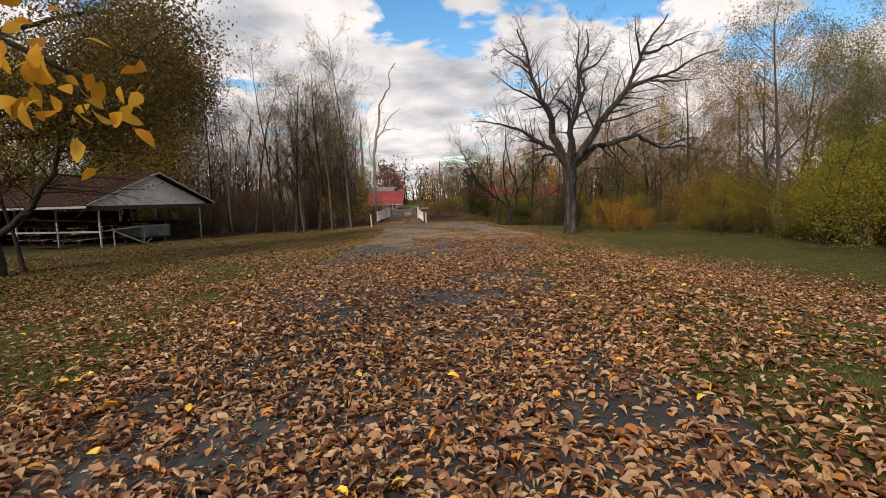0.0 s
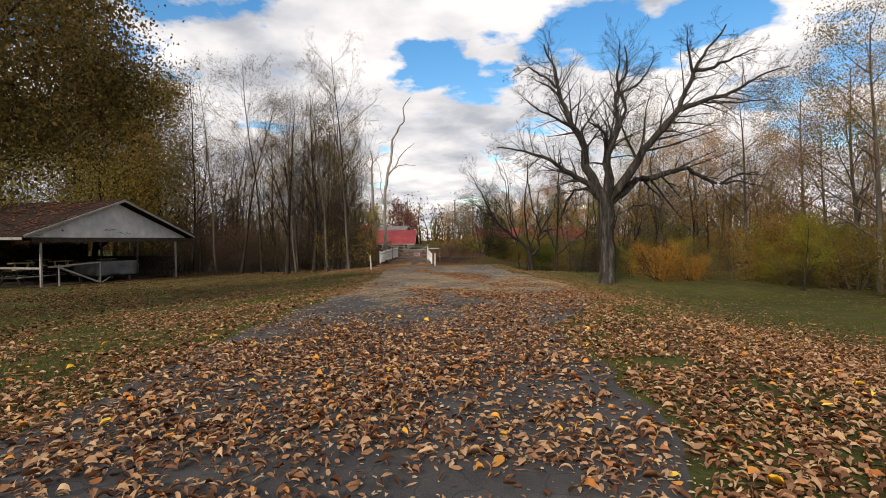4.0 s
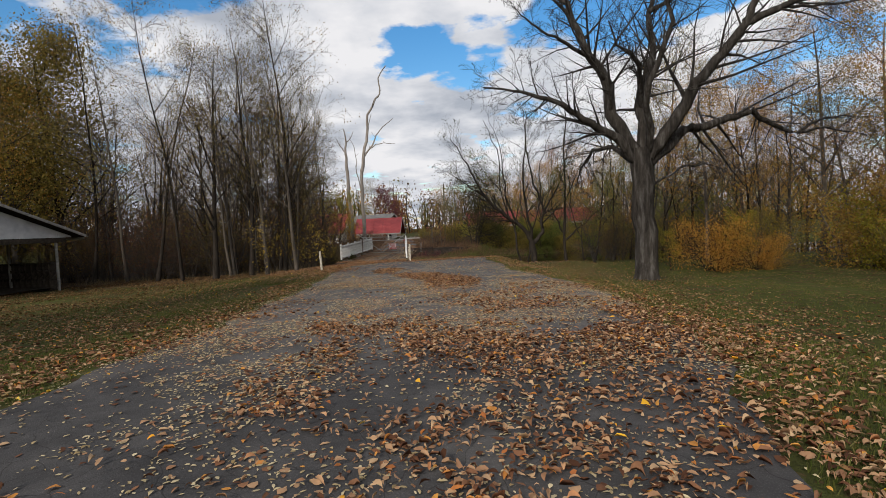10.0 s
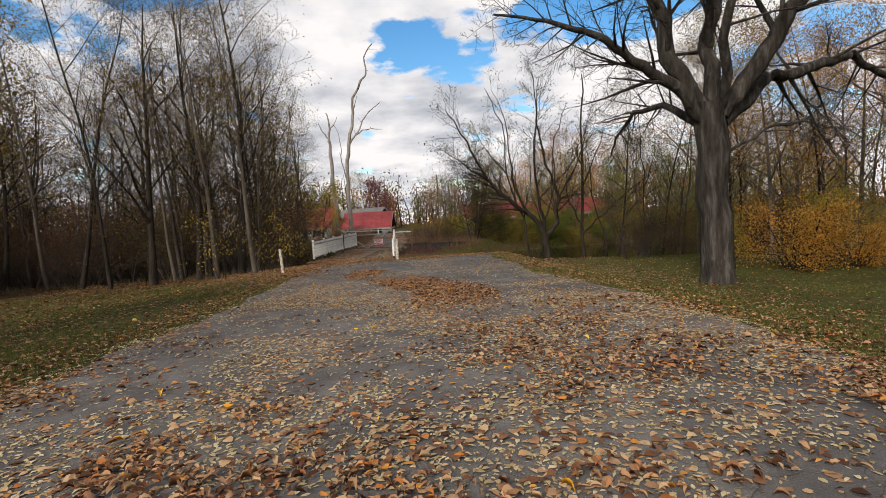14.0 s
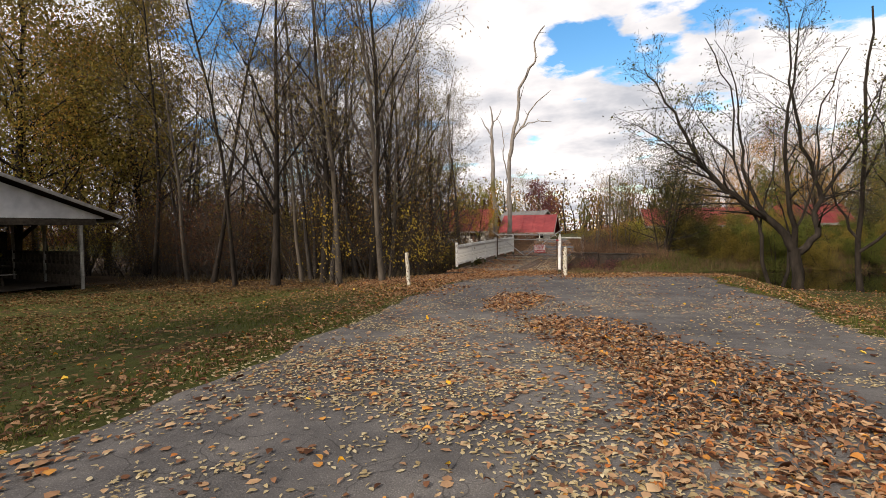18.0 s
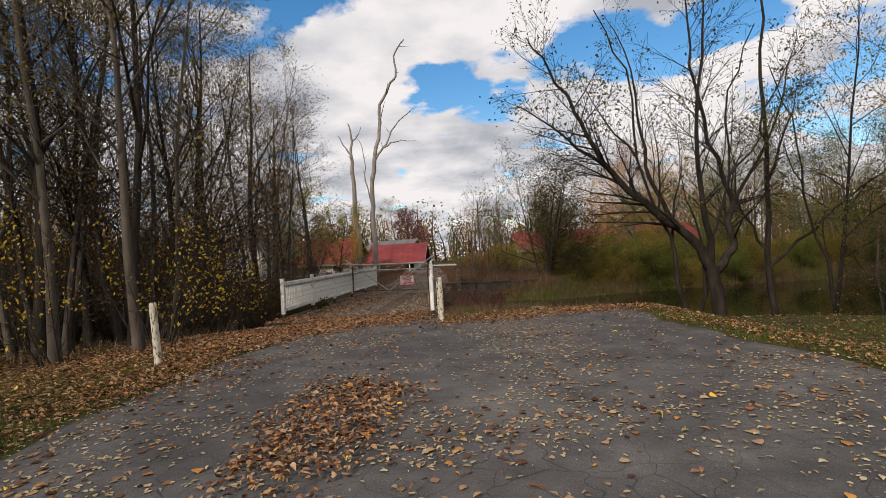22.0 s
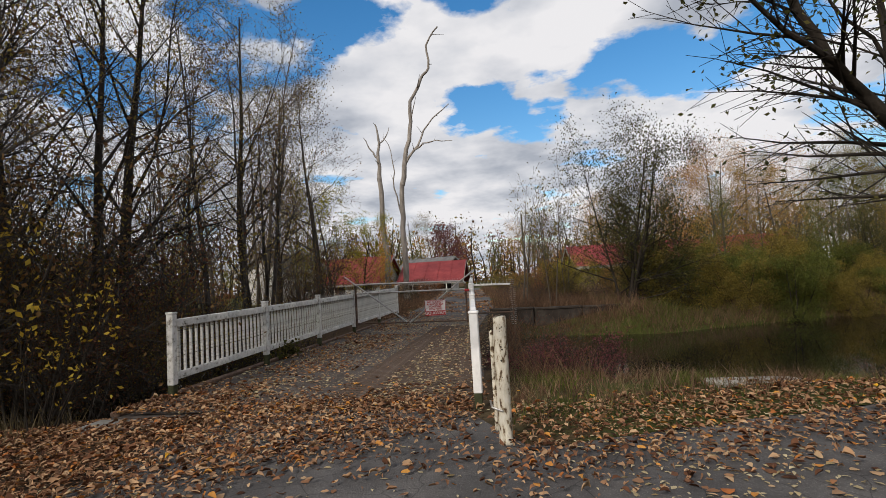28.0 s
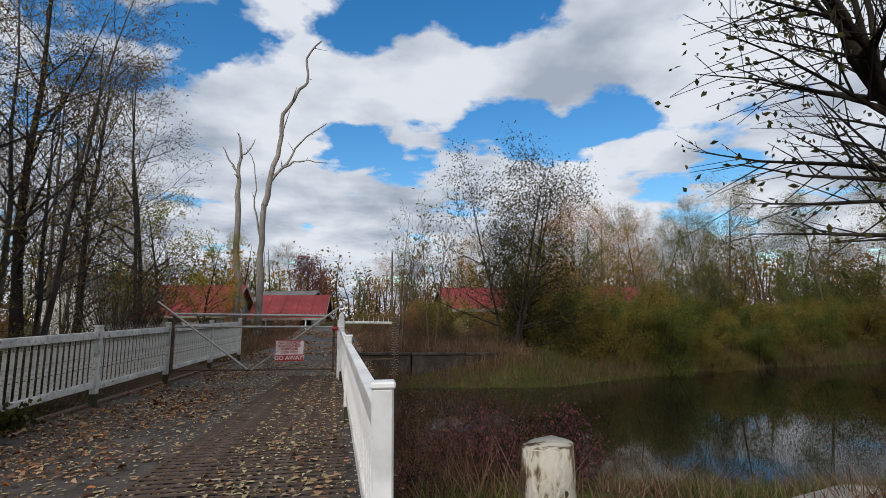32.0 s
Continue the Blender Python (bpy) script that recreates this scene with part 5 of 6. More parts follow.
    bmesh.ops.create_grid(bm, x_segments=12, y_segments=8, size=0.5, matrix=pose(deep / 2 + 0.3, 0, 0.06) @ Matrix.Diagonal((deep - 0.4, 2 * half - 1.7, 1, 1)))
    for v in bm.verts:
        v.co.z += 0.03 * noise.noise(v.co * 0.9)
    part("earth_floor", bm, M_SHADE_FLOOR, ob, "dark earth floor added to deepen the shade under the roof")
    # boards added along this side to shut out light from the interior
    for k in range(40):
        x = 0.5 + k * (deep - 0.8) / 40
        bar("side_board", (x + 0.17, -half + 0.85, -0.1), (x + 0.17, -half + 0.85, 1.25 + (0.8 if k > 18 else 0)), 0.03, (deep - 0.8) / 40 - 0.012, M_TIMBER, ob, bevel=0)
    # rail and braces in the gable opening
    bar("rail", (0.1, half - 1.2, 1.0), (0.1, 1.2, 1.12), 0.04, 0.07, M_TIMBER_GREY, ob)
    bar("brace", (0.08, 3.4, 0.95), (0.08, 1.25, 0.05), 0.03, 0.09, M_TIMBER_GREY, ob)
    bar("brace", (0.06, 1.15, 0.05), (0.06, 0.65, 0.3), 0.03, 0.07, M_TIMBER_GREY, ob)
    bar("rail_post", (0.12, 1.2, -0.05), (0.12, 1.2, 1.12), 0.06, 0.06, M_TIMBER_GREY, ob)
    bar("rail_post", (0.12, 3.4, -0.05), (0.12, 3.4, 1.1), 0.06, 0.06, M_TIMBER_GREY, ob)
    # paint scrawl on the gable
    r = random.Random(4)
    for k in range(16):
        y = 0.9 - k * 0.11
        z = eave + 0.42 - (0.18 if k > 7 else 0) + r.uniform(-0.03, 0.03)
        bar("scrawl", (0.09, y, z), (0.09, y + r.uniform(0.05, 0.12), z + r.uniform(-0.08, 0.08)), 0.012, r.uniform(0.015, 0.04), M_DARK, ob, bevel=0, label="dark spray-paint scrawl")
    # tarpaulin-covered trailer
    tr = thing("covered_trailer", base @ pose(0.4, 0.0, 0), "low trailer covered with a sagging grey tarpaulin", "trailer")
    bm = bmesh.new()
    bmesh.ops.create_cube(bm, size=1, matrix=pose(0.9, -0.2, 0.72) @ Matrix.Diagonal((1.7, 2.5, 0.75, 1)))
    bmesh.ops.subdivide_edges(bm, edges=bm.edges[:], cuts=7, use_grid_fill=True)
    for v in bm.verts:
        v.co += Vector((noise.noise(v.co * 2.1), noise.noise(v.co * 1.7 + Vector((5, 0, 0))), noise.noise(v.co * 2.4 + Vector((0, 7, 0))))) * 0.07
        if v.co.z < 0.5:
            v.co.z += 0.1 * noise.noise((v.co.y * 2, v.co.x * 2, 3))
    part("tarpaulin", bm, M_TARP, tr, smooth=True)
    bar("trailer_bed", (0.9, -1.3, 0.32), (0.9, 0.9, 0.32), 1.5, 0.1, M_TIMBER, tr)
    for y in (-1.15, 0.8):
        for x in (0.25, 1.5):
            bar("leg", (x, y, -0.02), (x, y, 0.3), 0.09, 0.09, M_TIMBER_GREY, tr)
    # stored picnic tables, on end and upside down
    for k, (x, y, z, rz) in enumerate([(3.0, 3.0, 0.0, 8), (3.3, 0.7, 0.0, -5), (6.2, 2.4, 0, 4), (6.6, -0.6, 0, -7), (9.0, 1.0, 0, 12), (3.4, -2.2, 0, 3)]):
        tb = thing("picnic_table", base @ pose(x, y, z, 0, 0, rz), "stacked timber picnic table with a yellowed top", "table", "stored picnic tables")
        for i in range(5):
            bar("board", (-0.36 + i * 0.18, -0.9, 0.76), (-0.36 + i * 0.18, 0.9, 0.76), 0.15, 0.04, M_TIMBER, tb)
        for s in (-1, 1):
            bar("bench", (s * 0.75, -0.9, 0.45), (s * 0.75, 0.9, 0.45), 0.24, 0.04, M_TIMBER_GREY, tb)
            for q in (-0.6, 0.6):
                bar("leg", (s * 0.6, q, 0), (s * 0.2, q, 0.74), 0.09, 0.04, M_TIMBER, tb)
        for q in (-0.6, 0.6):
            bar("stretcher", (-0.8, q, 0.41), (0.8, q, 0.41), 0.04, 0.09, M_TIMBER, tb)
        up = thing("bench_seat", base @ pose(x, y, z + 0.78, 0, 0, rz), "yellowed bench seat standing on a table", "bench", "stored bench seats")
        bar("seat", (0, -0.6, 0.36), (0, 0.6, 0.36), 0.3, 0.06, M_BENCH, up)
        bar("foot", (0, -0.42, 0.03), (0, 0.42, 0.03), 0.24, 0.06, M_BENCH, up)
        for q in (-0.3, 0.3):
            bar("leg", (0, q, 0.05), (0, q * 1.2, 0.34), 0.06, 0.09, M_BENCH, up)


build_pavilion()

# ---- bridge, railings, gate ----

RAIL_X = -2.0


def railing(name, ends, z0, z1, label, spikes_from, mats, posts, wide=0.089):
    """A picket railing through the given ground points: posts, rails and balusters, and bird spikes on later bays."""
    p0 = Vector((*ends[0], 0))
    ob = thing(name, Matrix.Translation((p0.x, p0.y, 0)), label, "railing")
    bal = None
    sp = None
    for k, (a, b) in enumerate(zip(ends, ends[1:])):
        a, b = Vector((*a, 0)) - p0, Vector((*b, 0)) - p0
        d = (b - a).normalized()
        rise0, rise1 = z1 + 0.012 * (a.length), z1 + 0.012 * b.length
        a2, b2 = a + d * 0.07, b - d * 0.07
        for nm, z, h in (("top_rail", rise0 - 0.1, 0.1), ("bottom_rail", z0 + 0.1, 0.09)):
            bar(nm, a2 + Vector((0, 0, z)), b2 + Vector((0, 0, z + (rise1 - rise0))), 0.05 if nm == "bottom_rail" else 0.07, h, mats[0], ob, 0.006)
        n = max(2, int((b - a).length / 0.125))
        hb = rise0 - z0 - 0.28
        for i in range(n):
            c = a2.lerp(b2, (i + 0.5) / n)
            m = Matrix.Translation(c + Vector((0, 0, z0 + 0.135 + hb / 2 + (rise1 - rise0) * i / n))) @ Matrix.Rotation(math.atan2(-d.x, d.y), 4, "Z")
            if bal is None:
                bal = bar("baluster", (0, 0, 0), (0, 0, 1), 0.036, 0.022, mats[0], ob, 0.003)
                me = bal.data
                me.transform(Matrix(((1, 0, 0, 0), (0, 0, 1, 0), (0, 1, 0, 0), (0, 0, 0, 1))))
                bal.matrix_local = m @ Matrix.Diagonal((1, 1, hb, 1))
            else:
                share(bal, m @ Matrix.Diagonal((1, 1, hb, 1)), ob)
        if k >= spikes_from:
            for i in range(40):
                c = a2.lerp(b2, (i + 0.5) / 40) + Vector((0.02 * (-1) ** i, 0, rise0 - 0.02 + (rise1 - rise0) * i / 40))
                m = Matrix.Translation(c) @ Euler((0, 0.25 * (-1) ** i, 0)).to_matrix().to_4x4()
                if sp is None:
                    sp = rod("spike", (0, 0, -0.05), (0, 0, 0.05), 0.005, M_STEEL, ob, 4, 0.001, "thin metal bird spike")
                    sp.matrix_local = m
                else:
                    share(sp, m, ob)
    for k, (x, y) in enumerate(ends):
        if k not in posts:
            continue
        c = Vector((x, y, 0)) - p0
        zt = z1 + 0.012 * c.length + 0.02
        post = bar("post", c + Vector((0, 0, z0)), c + Vector((0, 0, zt)), wide, wide, mats[1], ob, 0.008)
        cap = bmesh.new()
        bmesh.ops.create_cube(cap, size=1, matrix=Matrix.Diagonal((wide + 0.014, wide + 0.014, 0.025, 1)))
        bmesh.ops.bevel(cap, geom=cap.edges[:], offset=0.006, segments=1, affect="EDGES")
        o = part("post_cap", cap, mats[1], ob)
        o.matrix_local = Matrix.Translation(c + Vector((0, 0, zt + 0.012)))
        bar("post_base", c + Vector((0, 0, z0 - 0.55)), c + Vector((0, 0, z0 + 0.002)), wide * 0.9, wide * 0.9, M_GREEN_STAIN, ob, 0.006, "damp green-stained post base")
    return ob


railing("bridge_railing", [(RAIL_X + 0.08, 0), (RAIL_X + 0.03, 2.45), (RAIL_X, 4.9), (RAIL_X, 7.35), (RAIL_X, 9.9), (RAIL_X, 12.5)], 0.22, 1.08, "weathered white picket railing along the bridge", 2, (M_WHITE_WORN, M_WHITE_WORN), {0, 1, 2, 3, 4, 5})
railing("bridge_railing", [(1.95, -0.87), (1.62, 3.2), (1.3, 7.2)], 0.22, 0.96, "clean white picket railing on the pond side of the bridge", 9, (M_WHITE, M_WHITE), {0, 1, 2}, 0.085)


def build_bridge():
    ob = thing("bridge_deck", Matrix(), "dark bridge deck of steel plates and grating under leaves", "bridge")
    y0, y1 = -0.75, 13.2
    z = 0.05
    bm = bmesh.new()
    outline = [(-2.12, y0), (2.03, y0), (1.4, 7.2), (1.4, y1), (-2.12, y1)]
    lo = [bm.verts.new((x, y, z - 0.21)) for x, y in outline]
    hi = [bm.verts.new((x, y, z - 0.01)) for x, y in outline]
    bm.faces.new(lo[::-1])
    bm.faces.new(hi)
    for k in range(5):
        bm.faces.new((lo[k], lo[(k + 1) % 5], hi[(k + 1) % 5], hi[k]))
    bmesh.ops.bevel(bm, geom=bm.edges[:], offset=0.015, segments=1, affect="EDGES")
    part("slab", bm, M_PLATE, ob)
    for x in (-1.6, -0.2, 1.3):
        bar("beam", (x, y0 + 0.2, z - 0.4), (x, y1 - 0.2, z - 0.4), 0.2, 0.38, M_RUST, ob)
    bar("kerb_beam", (-2.06, y0, z + 0.012), (-2.06, y1, z + 0.012), 0.12, 0.05, M_RUST, ob)
    # steel plates on the west half
    r = random.Random(9)
    for i in range(6):
        a = y0 + 0.05 + i * 2.3
        bar("plate", (-0.62, a, z + 0.003), (-0.62, a + 2.27, z + 0.003 + r.uniform(0, 0.006)), 2.5, 0.012, M_PLATE, ob, 0.003)
    # grating on the pond side, cut off along the railing
    for i in range(17):
        x = 0.22 + i * 0.1
        ye = min(y1 - 5.2, (1.86 - x) / 0.0806 - 0.87)
        if ye > y0 + 0.5:
            bar("grating_bar", (x, y0 + 0.1, z + 0.016), (x, ye, z + 0.016), 0.012, 0.03, M_RUST, ob, 0)
    first = None
    for i in range(86):
        y = y0 + 0.12 + i * 0.098
        w = 1.88 - 0.0806 * (y + 0.87) - 0.2
        m = Matrix.Translation((0.2 + w / 2, y, z + 0.036)) @ Matrix.Diagonal((w, 1, 1, 1))
        if first is None:
            bm = bmesh.new()
            bmesh.ops.create_cube(bm, size=1, matrix=Matrix.Diagonal((1, 0.014, 0.014, 1)))
            first = part("grating_rod", bm, M_GRATE, ob)
            first.matrix_local = m
        else:
            share(first, m, ob)
    for y, yy in ((y0 - 0.05, -0.12), (y1 + 0.05, 0.12)):
        bm = bmesh.new()
        bmesh.ops.create_cube(bm, size=1, matrix=pose(-0.05 if yy < 0 else -0.4, y + yy, -0.56) @ Matrix.Diagonal((4.4 if yy < 0 else 3.8, 0.4, 1.15, 1)))
        bmesh.ops.bevel(bm, geom=bm.edges[:], offset=0.03, segments=2, affect="EDGES")
        part("abutment", bm, M_CONCRETE, ob)


build_bridge()


def build_concrete_edge():
    ob = thing("concrete_edge", Matrix(), "weathered concrete edge strip above the pond", "kerb")
    pts = [(4.3, -0.15), (5.4, 0.42), (6.5, 0.95), (7.6, 1.25)]
    for a, b in zip(pts, pts[1:]):
        bar("slab", (a[0], a[1], h1(*a) - 0.02), (b[0] - 0.01, b[1] - 0.01, h1(*b) - 0.02), 0.28, 0.16, M_CONCRETE, ob, 0.02)


build_concrete_edge()


def build_pond_wall():
    ob = thing("pond_wall", Matrix(), "low stained concrete retaining wall across the pond", "wall")
    pts = [(1.5, 12.75), (3.1, 12.5), (4.8, 12.65), (6.3, 12.9)]
    for k, (a, b) in enumerate(zip(pts, pts[1:])):
        bar("wall_section", (a[0], a[1], -0.52), (b[0] - 0.015, b[1], -0.52), 0.3, 1.3 - 0.06 * k, M_CONCRETE_DARK, ob, 0.025)
        bar("coping", (a[0], a[1], 0.16 - 0.03 * k), (b[0] - 0.015, b[1], 0.16 - 0.03 * k), 0.36, 0.08, M_CONCRETE_DARK, ob, 0.015)


build_pond_wall()


def build_gate():
    y = 7.3
    ob = thing("metal_gate", Matrix.Translation((0, y, 0)), "closed tubular steel field gate across the bridge", "gate")
    rod("top_bar", (-1.9, 0, 1.36), (1.08, 0, 1.3), 0.024, M_STEEL, ob)
    rod("middle_bar", (-1.9, 0, 1.12), (1.12, 0, 1.08), 0.022, M_STEEL, ob)
    rod("bottom_bar", (-1.9, 0, 0.3), (1.12, 0, 0.25), 0.018, M_RUST, ob)
    rod("end_bar", (-1.9, 0, 0.2), (-1.9, 0, 1.38), 0.03, M_RUST, ob)
    rod("end_bar", (1.13, 0, 0.2), (1.13, 0, 1.24), 0.024, M_RUST, ob)
    rod("corner_bend", (1.06, 0, 1.3), (1.13, 0, 1.22), 0.024, M_STEEL, ob)
    rod("brace", (-2.2, -0.03, 1.6), (-0.5, -0.03, 0.29), 0.02, M_STEEL, ob)
    rod("brace", (1.38, -0.03, 1.58), (-0.42, -0.03, 0.27), 0.02, M_STEEL, ob)
    spike = None
    for i in range(44):
        m = pose(-1.85 + i * 0.066, 0, 1.4 - 0.02 * (i / 22), 0, 14 * (-1) ** i, 0)
        if spike is None:
            spike = rod("spike", (0, 0, -0.035), (0, 0, 0.035), 0.004, M_STEEL, ob, 4, 0.001, "thin metal bird spike")
            spike.matrix_local = m
        else:
            share(spike, m, ob)
    rod("latch", (1.1, -0.04, 1.05), (1.22, -0.04, 1.05), 0.035, M_RED, ob, label="red latch reflector")
    # sign
    sg = thing("warning_sign", Matrix.Translation((0.29, y - 0.045, 0.63)), "white and red warning sign wired to the gate", "sign")
    bar("panel", (0, 0, -0.205), (0, 0, 0.205), 0.56, 0.006, M_SIGN, sg, 0.002)
    bar("red_band", (0, -0.006, -0.195), (0, -0.006, -0.075), 0.54, 0.004, M_RED, sg, 0)
    for s in (-1, 1):
        bar("border", (s * 0.272, -0.006, -0.2), (s * 0.272, -0.006, 0.2), 0.012, 0.004, M_RED, sg, 0)
    for z in (0.197, -0.197):
        bar("border", (-0.27, -0.0065, z), (0.27, -0.0065, z), 0.004, 0.012, M_RED, sg, 0)
    for text, z, size, mat in (("NO IT IS NOT", 0.132, 0.068, M_RED), ("ABANDONED!", 0.072, 0.068, M_RED), ("SOMEONE", 0.012, 0.068, M_RED), ("LIVES HERE", -0.05, 0.068, M_RED), ("GO AWAY!", -0.172, 0.112, M_SIGN)):
        cu = bpy.data.curves.new("lettering", "FONT")
        cu.body, cu.size, cu.align_x, cu.offset = text, size, "CENTER", 0.0026
        tmp = new("lettering", cu)
        bpy.context.view_layer.update()
        me = bpy.data.meshes.new_from_object(tmp.evaluated_get(bpy.context.evaluated_depsgraph_get()))
        bpy.data.objects.remove(tmp)
        me.materials.clear()
        me.materials.append(mat)
        o = new("lettering", me)
        o.parent = sg
        o.matrix_local = pose(0, -0.0105, z, 90, 0, 0)
    # hinge post and its spiked guard over the water
    gp = thing("gate_post", Matrix.Translation((1.27, y + 0.05, 0)), "white gate post with a turned finial", "post")
    bar("post", (0, 0, -0.1), (0, 0, 1.18), 0.14, 0.14, M_WHITE, gp)
    prof = [(0.07, 1.18), (0.075, 1.21), (0.05, 1.23), (0.055, 1.28), (0.04, 1.32), (0.02, 1.36), (0.0, 1.38)]
    for (r0, z0), (r1, z1) in zip(prof, prof[1:]):
        rod("finial", (0, 0, z0), (0, 0, z1), r0, M_WHITE, gp, 12, r1)
    wing = thing("climb_guard", Matrix.Translation((1.3, y + 0.05, 0)), "spiked metal guard arm beside the gate post", "guard")
    bar("arm", (0.05, 0, 1.17), (1.0, 0, 1.15), 0.05, 0.05, M_WHITE_WORN, wing)
    bar("arm", (0.05, 0, 0.42), (1.05, 0, 0.42), 0.03, 0.03, M_RUST, wing)
    bar("upright", (1.05, 0, -0.9), (1.05, 0, 1.28), 0.03, 0.03, M_RUST, wing)
    for i in range(9):
        rod("spike", (0.12 + i * 0.1, 0, 1.18), (0.12 + i * 0.1, 0, 1.29), 0.006, M_WHITE_WORN, wing, 5, 0.001)
    for i in range(24):
        for s in (-1, 1):
            rod("spike", (1.05, 0, 0.1 + i * 0.05), (1.05 + s * 0.09, 0, 0.12 + i * 0.05), 0.005, M_STEEL, wing, 4, 0.001)


build_gate()


def marker_post(x, y, tall, rad, lean, label, mat, knots):
    """A peeling round post with a chamfered top, a split sliver and nail holes."""
    ob = thing("wooden_post", pose(x, y, h1(x, y), *lean), label, "post")
    bm = bmesh.new()
    rings, n = 14, 18
    prev = None
    for k in range(rings + 1):
        f = k / rings
        z = -0.35 + (tall + 0.35) * f
        rr = rad * (1.05 - 0.06 * f) * (0.94 if k == rings else 1)
        ring = []
        for i in range(n):
            a = 2 * math.pi * i / n
            w = 1 + 0.06 * noise.noise((math.cos(a) * 1.5, math.sin(a) * 1.5, z * 3)) + 0.02 * noise.noise((math.cos(a) * 6, math.sin(a) * 6, z * 9))
            ring.append(bm.verts.new((rr * w * math.cos(a), rr * w * math.sin(a), z + ((0.005 * math.cos(a) + 0.006 * noise.noise((math.cos(a) * 3, math.sin(a) * 3, 7))) if k >= rings - 1 else 0) - (0.03 * (f < 1) * (k == rings - 1) - 0.06 * (k == rings - 1)))))
        if prev:
            for i in range(n):
                bm.faces.new((prev[i], prev[(i + 1) % n], ring[(i + 1) % n], ring[i]))
        prev = ring
    bm.faces.new(prev)
    part("shaft", bm, mat, ob, smooth=True)
    for a, z, s in knots:
        k = rod("knot_hole", (math.cos(a) * rad * 0.93, math.sin(a) * rad * 0.93, z), (math.cos(a) * (rad * 1.012), math.sin(a) * (rad * 1.012), z), s, M_TIMBER, ob, 8)
    return ob


p = marker_post(2.222, -1.95, 0.935, 0.05, (0, 0.3, 0), "peeling cream-painted wooden post with knots and a latch hook", M_POST_WOOD, [(4.78, 0.855, 0.007), (4.98, 0.865, 0.006), (4.62, 0.835, 0.005), (4.75, 0.72, 0.006), (4.9, 0.7, 0.007), (4.7, 0.62, 0.008), (4.7, 0.5, 0.004)])
bar("split_rail", (-0.062, 0.0, 0.1), (-0.066, 0.0, 0.84), 0.03, 0.03, M_POST_WOOD, p, 0.012)
rod("hook", (-0.09, -0.02, 0.28), (-0.01, -0.06, 0.26), 0.008, M_STEEL, p, 8)
rod("hook", (-0.09, -0.02, 0.28), (-0.1, -0.02, 0.33), 0.008, M_STEEL, p, 8)
marker_post(-1.74, -5.24, 0.92, 0.05, (0, -3.5, 0), "white-painted round wooden post beside the drive", M_POST_WOOD, [(4.5, 0.7, 0.01), (4.9, 0.4, 0.012)])

# ---- houses beyond the bridge ----


def house(name, m, length, depth, wall_h, roof_h, wall, roof, label, windows, gable_mat=None, overhang=0.6, porch=0):
    """A gabled house: local x along the ridge, its front towards -y."""
    ob = thing(name, m, label, "house")
    L, D = length / 2, depth / 2
    bm = bmesh.new()
    v = [bm.verts.new(p) for p in ((-L, -D, -0.5), (L, -D, -0.5), (L, D, -0.5), (-L, D, -0.5), (-L, -D, wall_h), (L, -D, wall_h), (L, D, wall_h), (-L, D, wall_h), (-L, 0, wall_h + roof_h * 0.96), (L, 0, wall_h + roof_h * 0.96))]
    for f in ((0, 1, 5, 4), (2, 3, 7, 6), (1, 2, 6, 9, 5), (3, 0, 4, 8, 7)):
        bm.faces.new([v[k] for k in f])
    part("wall", bm, wall, ob)
    s = roof_h / D
    for side in (-1, 1):
        bm = bmesh.new()
        y0 = side * (D + overhang)
        z0 = wall_h - overhang * s
        pts = [(-L - overhang, y0, z0), (L + overhang, y0, z0), (L + overhang, 0, wall_h + roof_h), (-L - overhang, 0, wall_h + roof_h)]
        lo = [bm.verts.new(p) for p in pts]
        hi = [bm.verts.new((x, y, z + 0.12)) for x, y, z in pts]
        bm.faces.new(lo[::-1])
        bm.faces.new(hi)
        for k in range(4):
            bm.faces.new((lo[k], lo[(k + 1) % 4], hi[(k + 1) % 4], hi[k]))
        bmesh.ops.recalc_face_normals(bm, faces=bm.faces[:])
        rf = part("roof", bm, roof, ob)
        if roof is M_RED_ROOF:
            n = int(length / 0.9)
            for k in range(n + 1):
                x = -L - overhang + 0.1 + k * (length + 2 * overhang - 0.2) / n
                bar("roof_seam", (x, y0, z0 + 0.135), (x, 0, wall_h + roof_h + 0.135), 0.05, 0.05, M_RED_ROOF, rf, 0)
        bar("fascia", (-L - overhang, y0 + side * 0.015, z0 + 0.02), (L + overhang, y0 + side * 0.015, z0 + 0.02), 0.03, 0.2, M_TIMBER_GREY, ob, 0)
    for side in (-1, 1):
        for q in (-1, 1):
            bar("barge_board", (side * (L + overhang + 0.02), q * (D + overhang), wall_h - overhang * s), (side * (L + overhang + 0.02), 0, wall_h + roof_h), 0.03, 0.2, M_TIMBER_GREY, ob, 0)
    for x, w, z, h in windows:
        wn = bar("window", (x, -D - 0.02, z), (x, -D - 0.02, z + h), w, 0.05, M_DARK, ob, 0)
        for q in (-1, 1):
            fr = bar("window_frame", (x + q * (w / 2 + 0.04), -D - 0.035, z - 0.08), (x + q * (w / 2 + 0.04), -D - 0.035, z + h + 0.08), 0.08, 0.07, M_WHITE, ob, 0)
        bar("window_sill", (x - w / 2 - 0.1, -D - 0.06, z - 0.06), (x + w / 2 + 0.1, -D - 0.06, z - 0.06), 0.08, 0.06, M_WHITE, ob, 0)
    for k in range(porch):
        x = -L + (k + 0.5) * length / porch
        bar("porch_post", (x, -D - overhang + 0.15, -0.4), (x, -D - overhang + 0.15, wall_h - overhang * s), 0.12, 0.12, M_WHITE, ob, 0)
    return ob


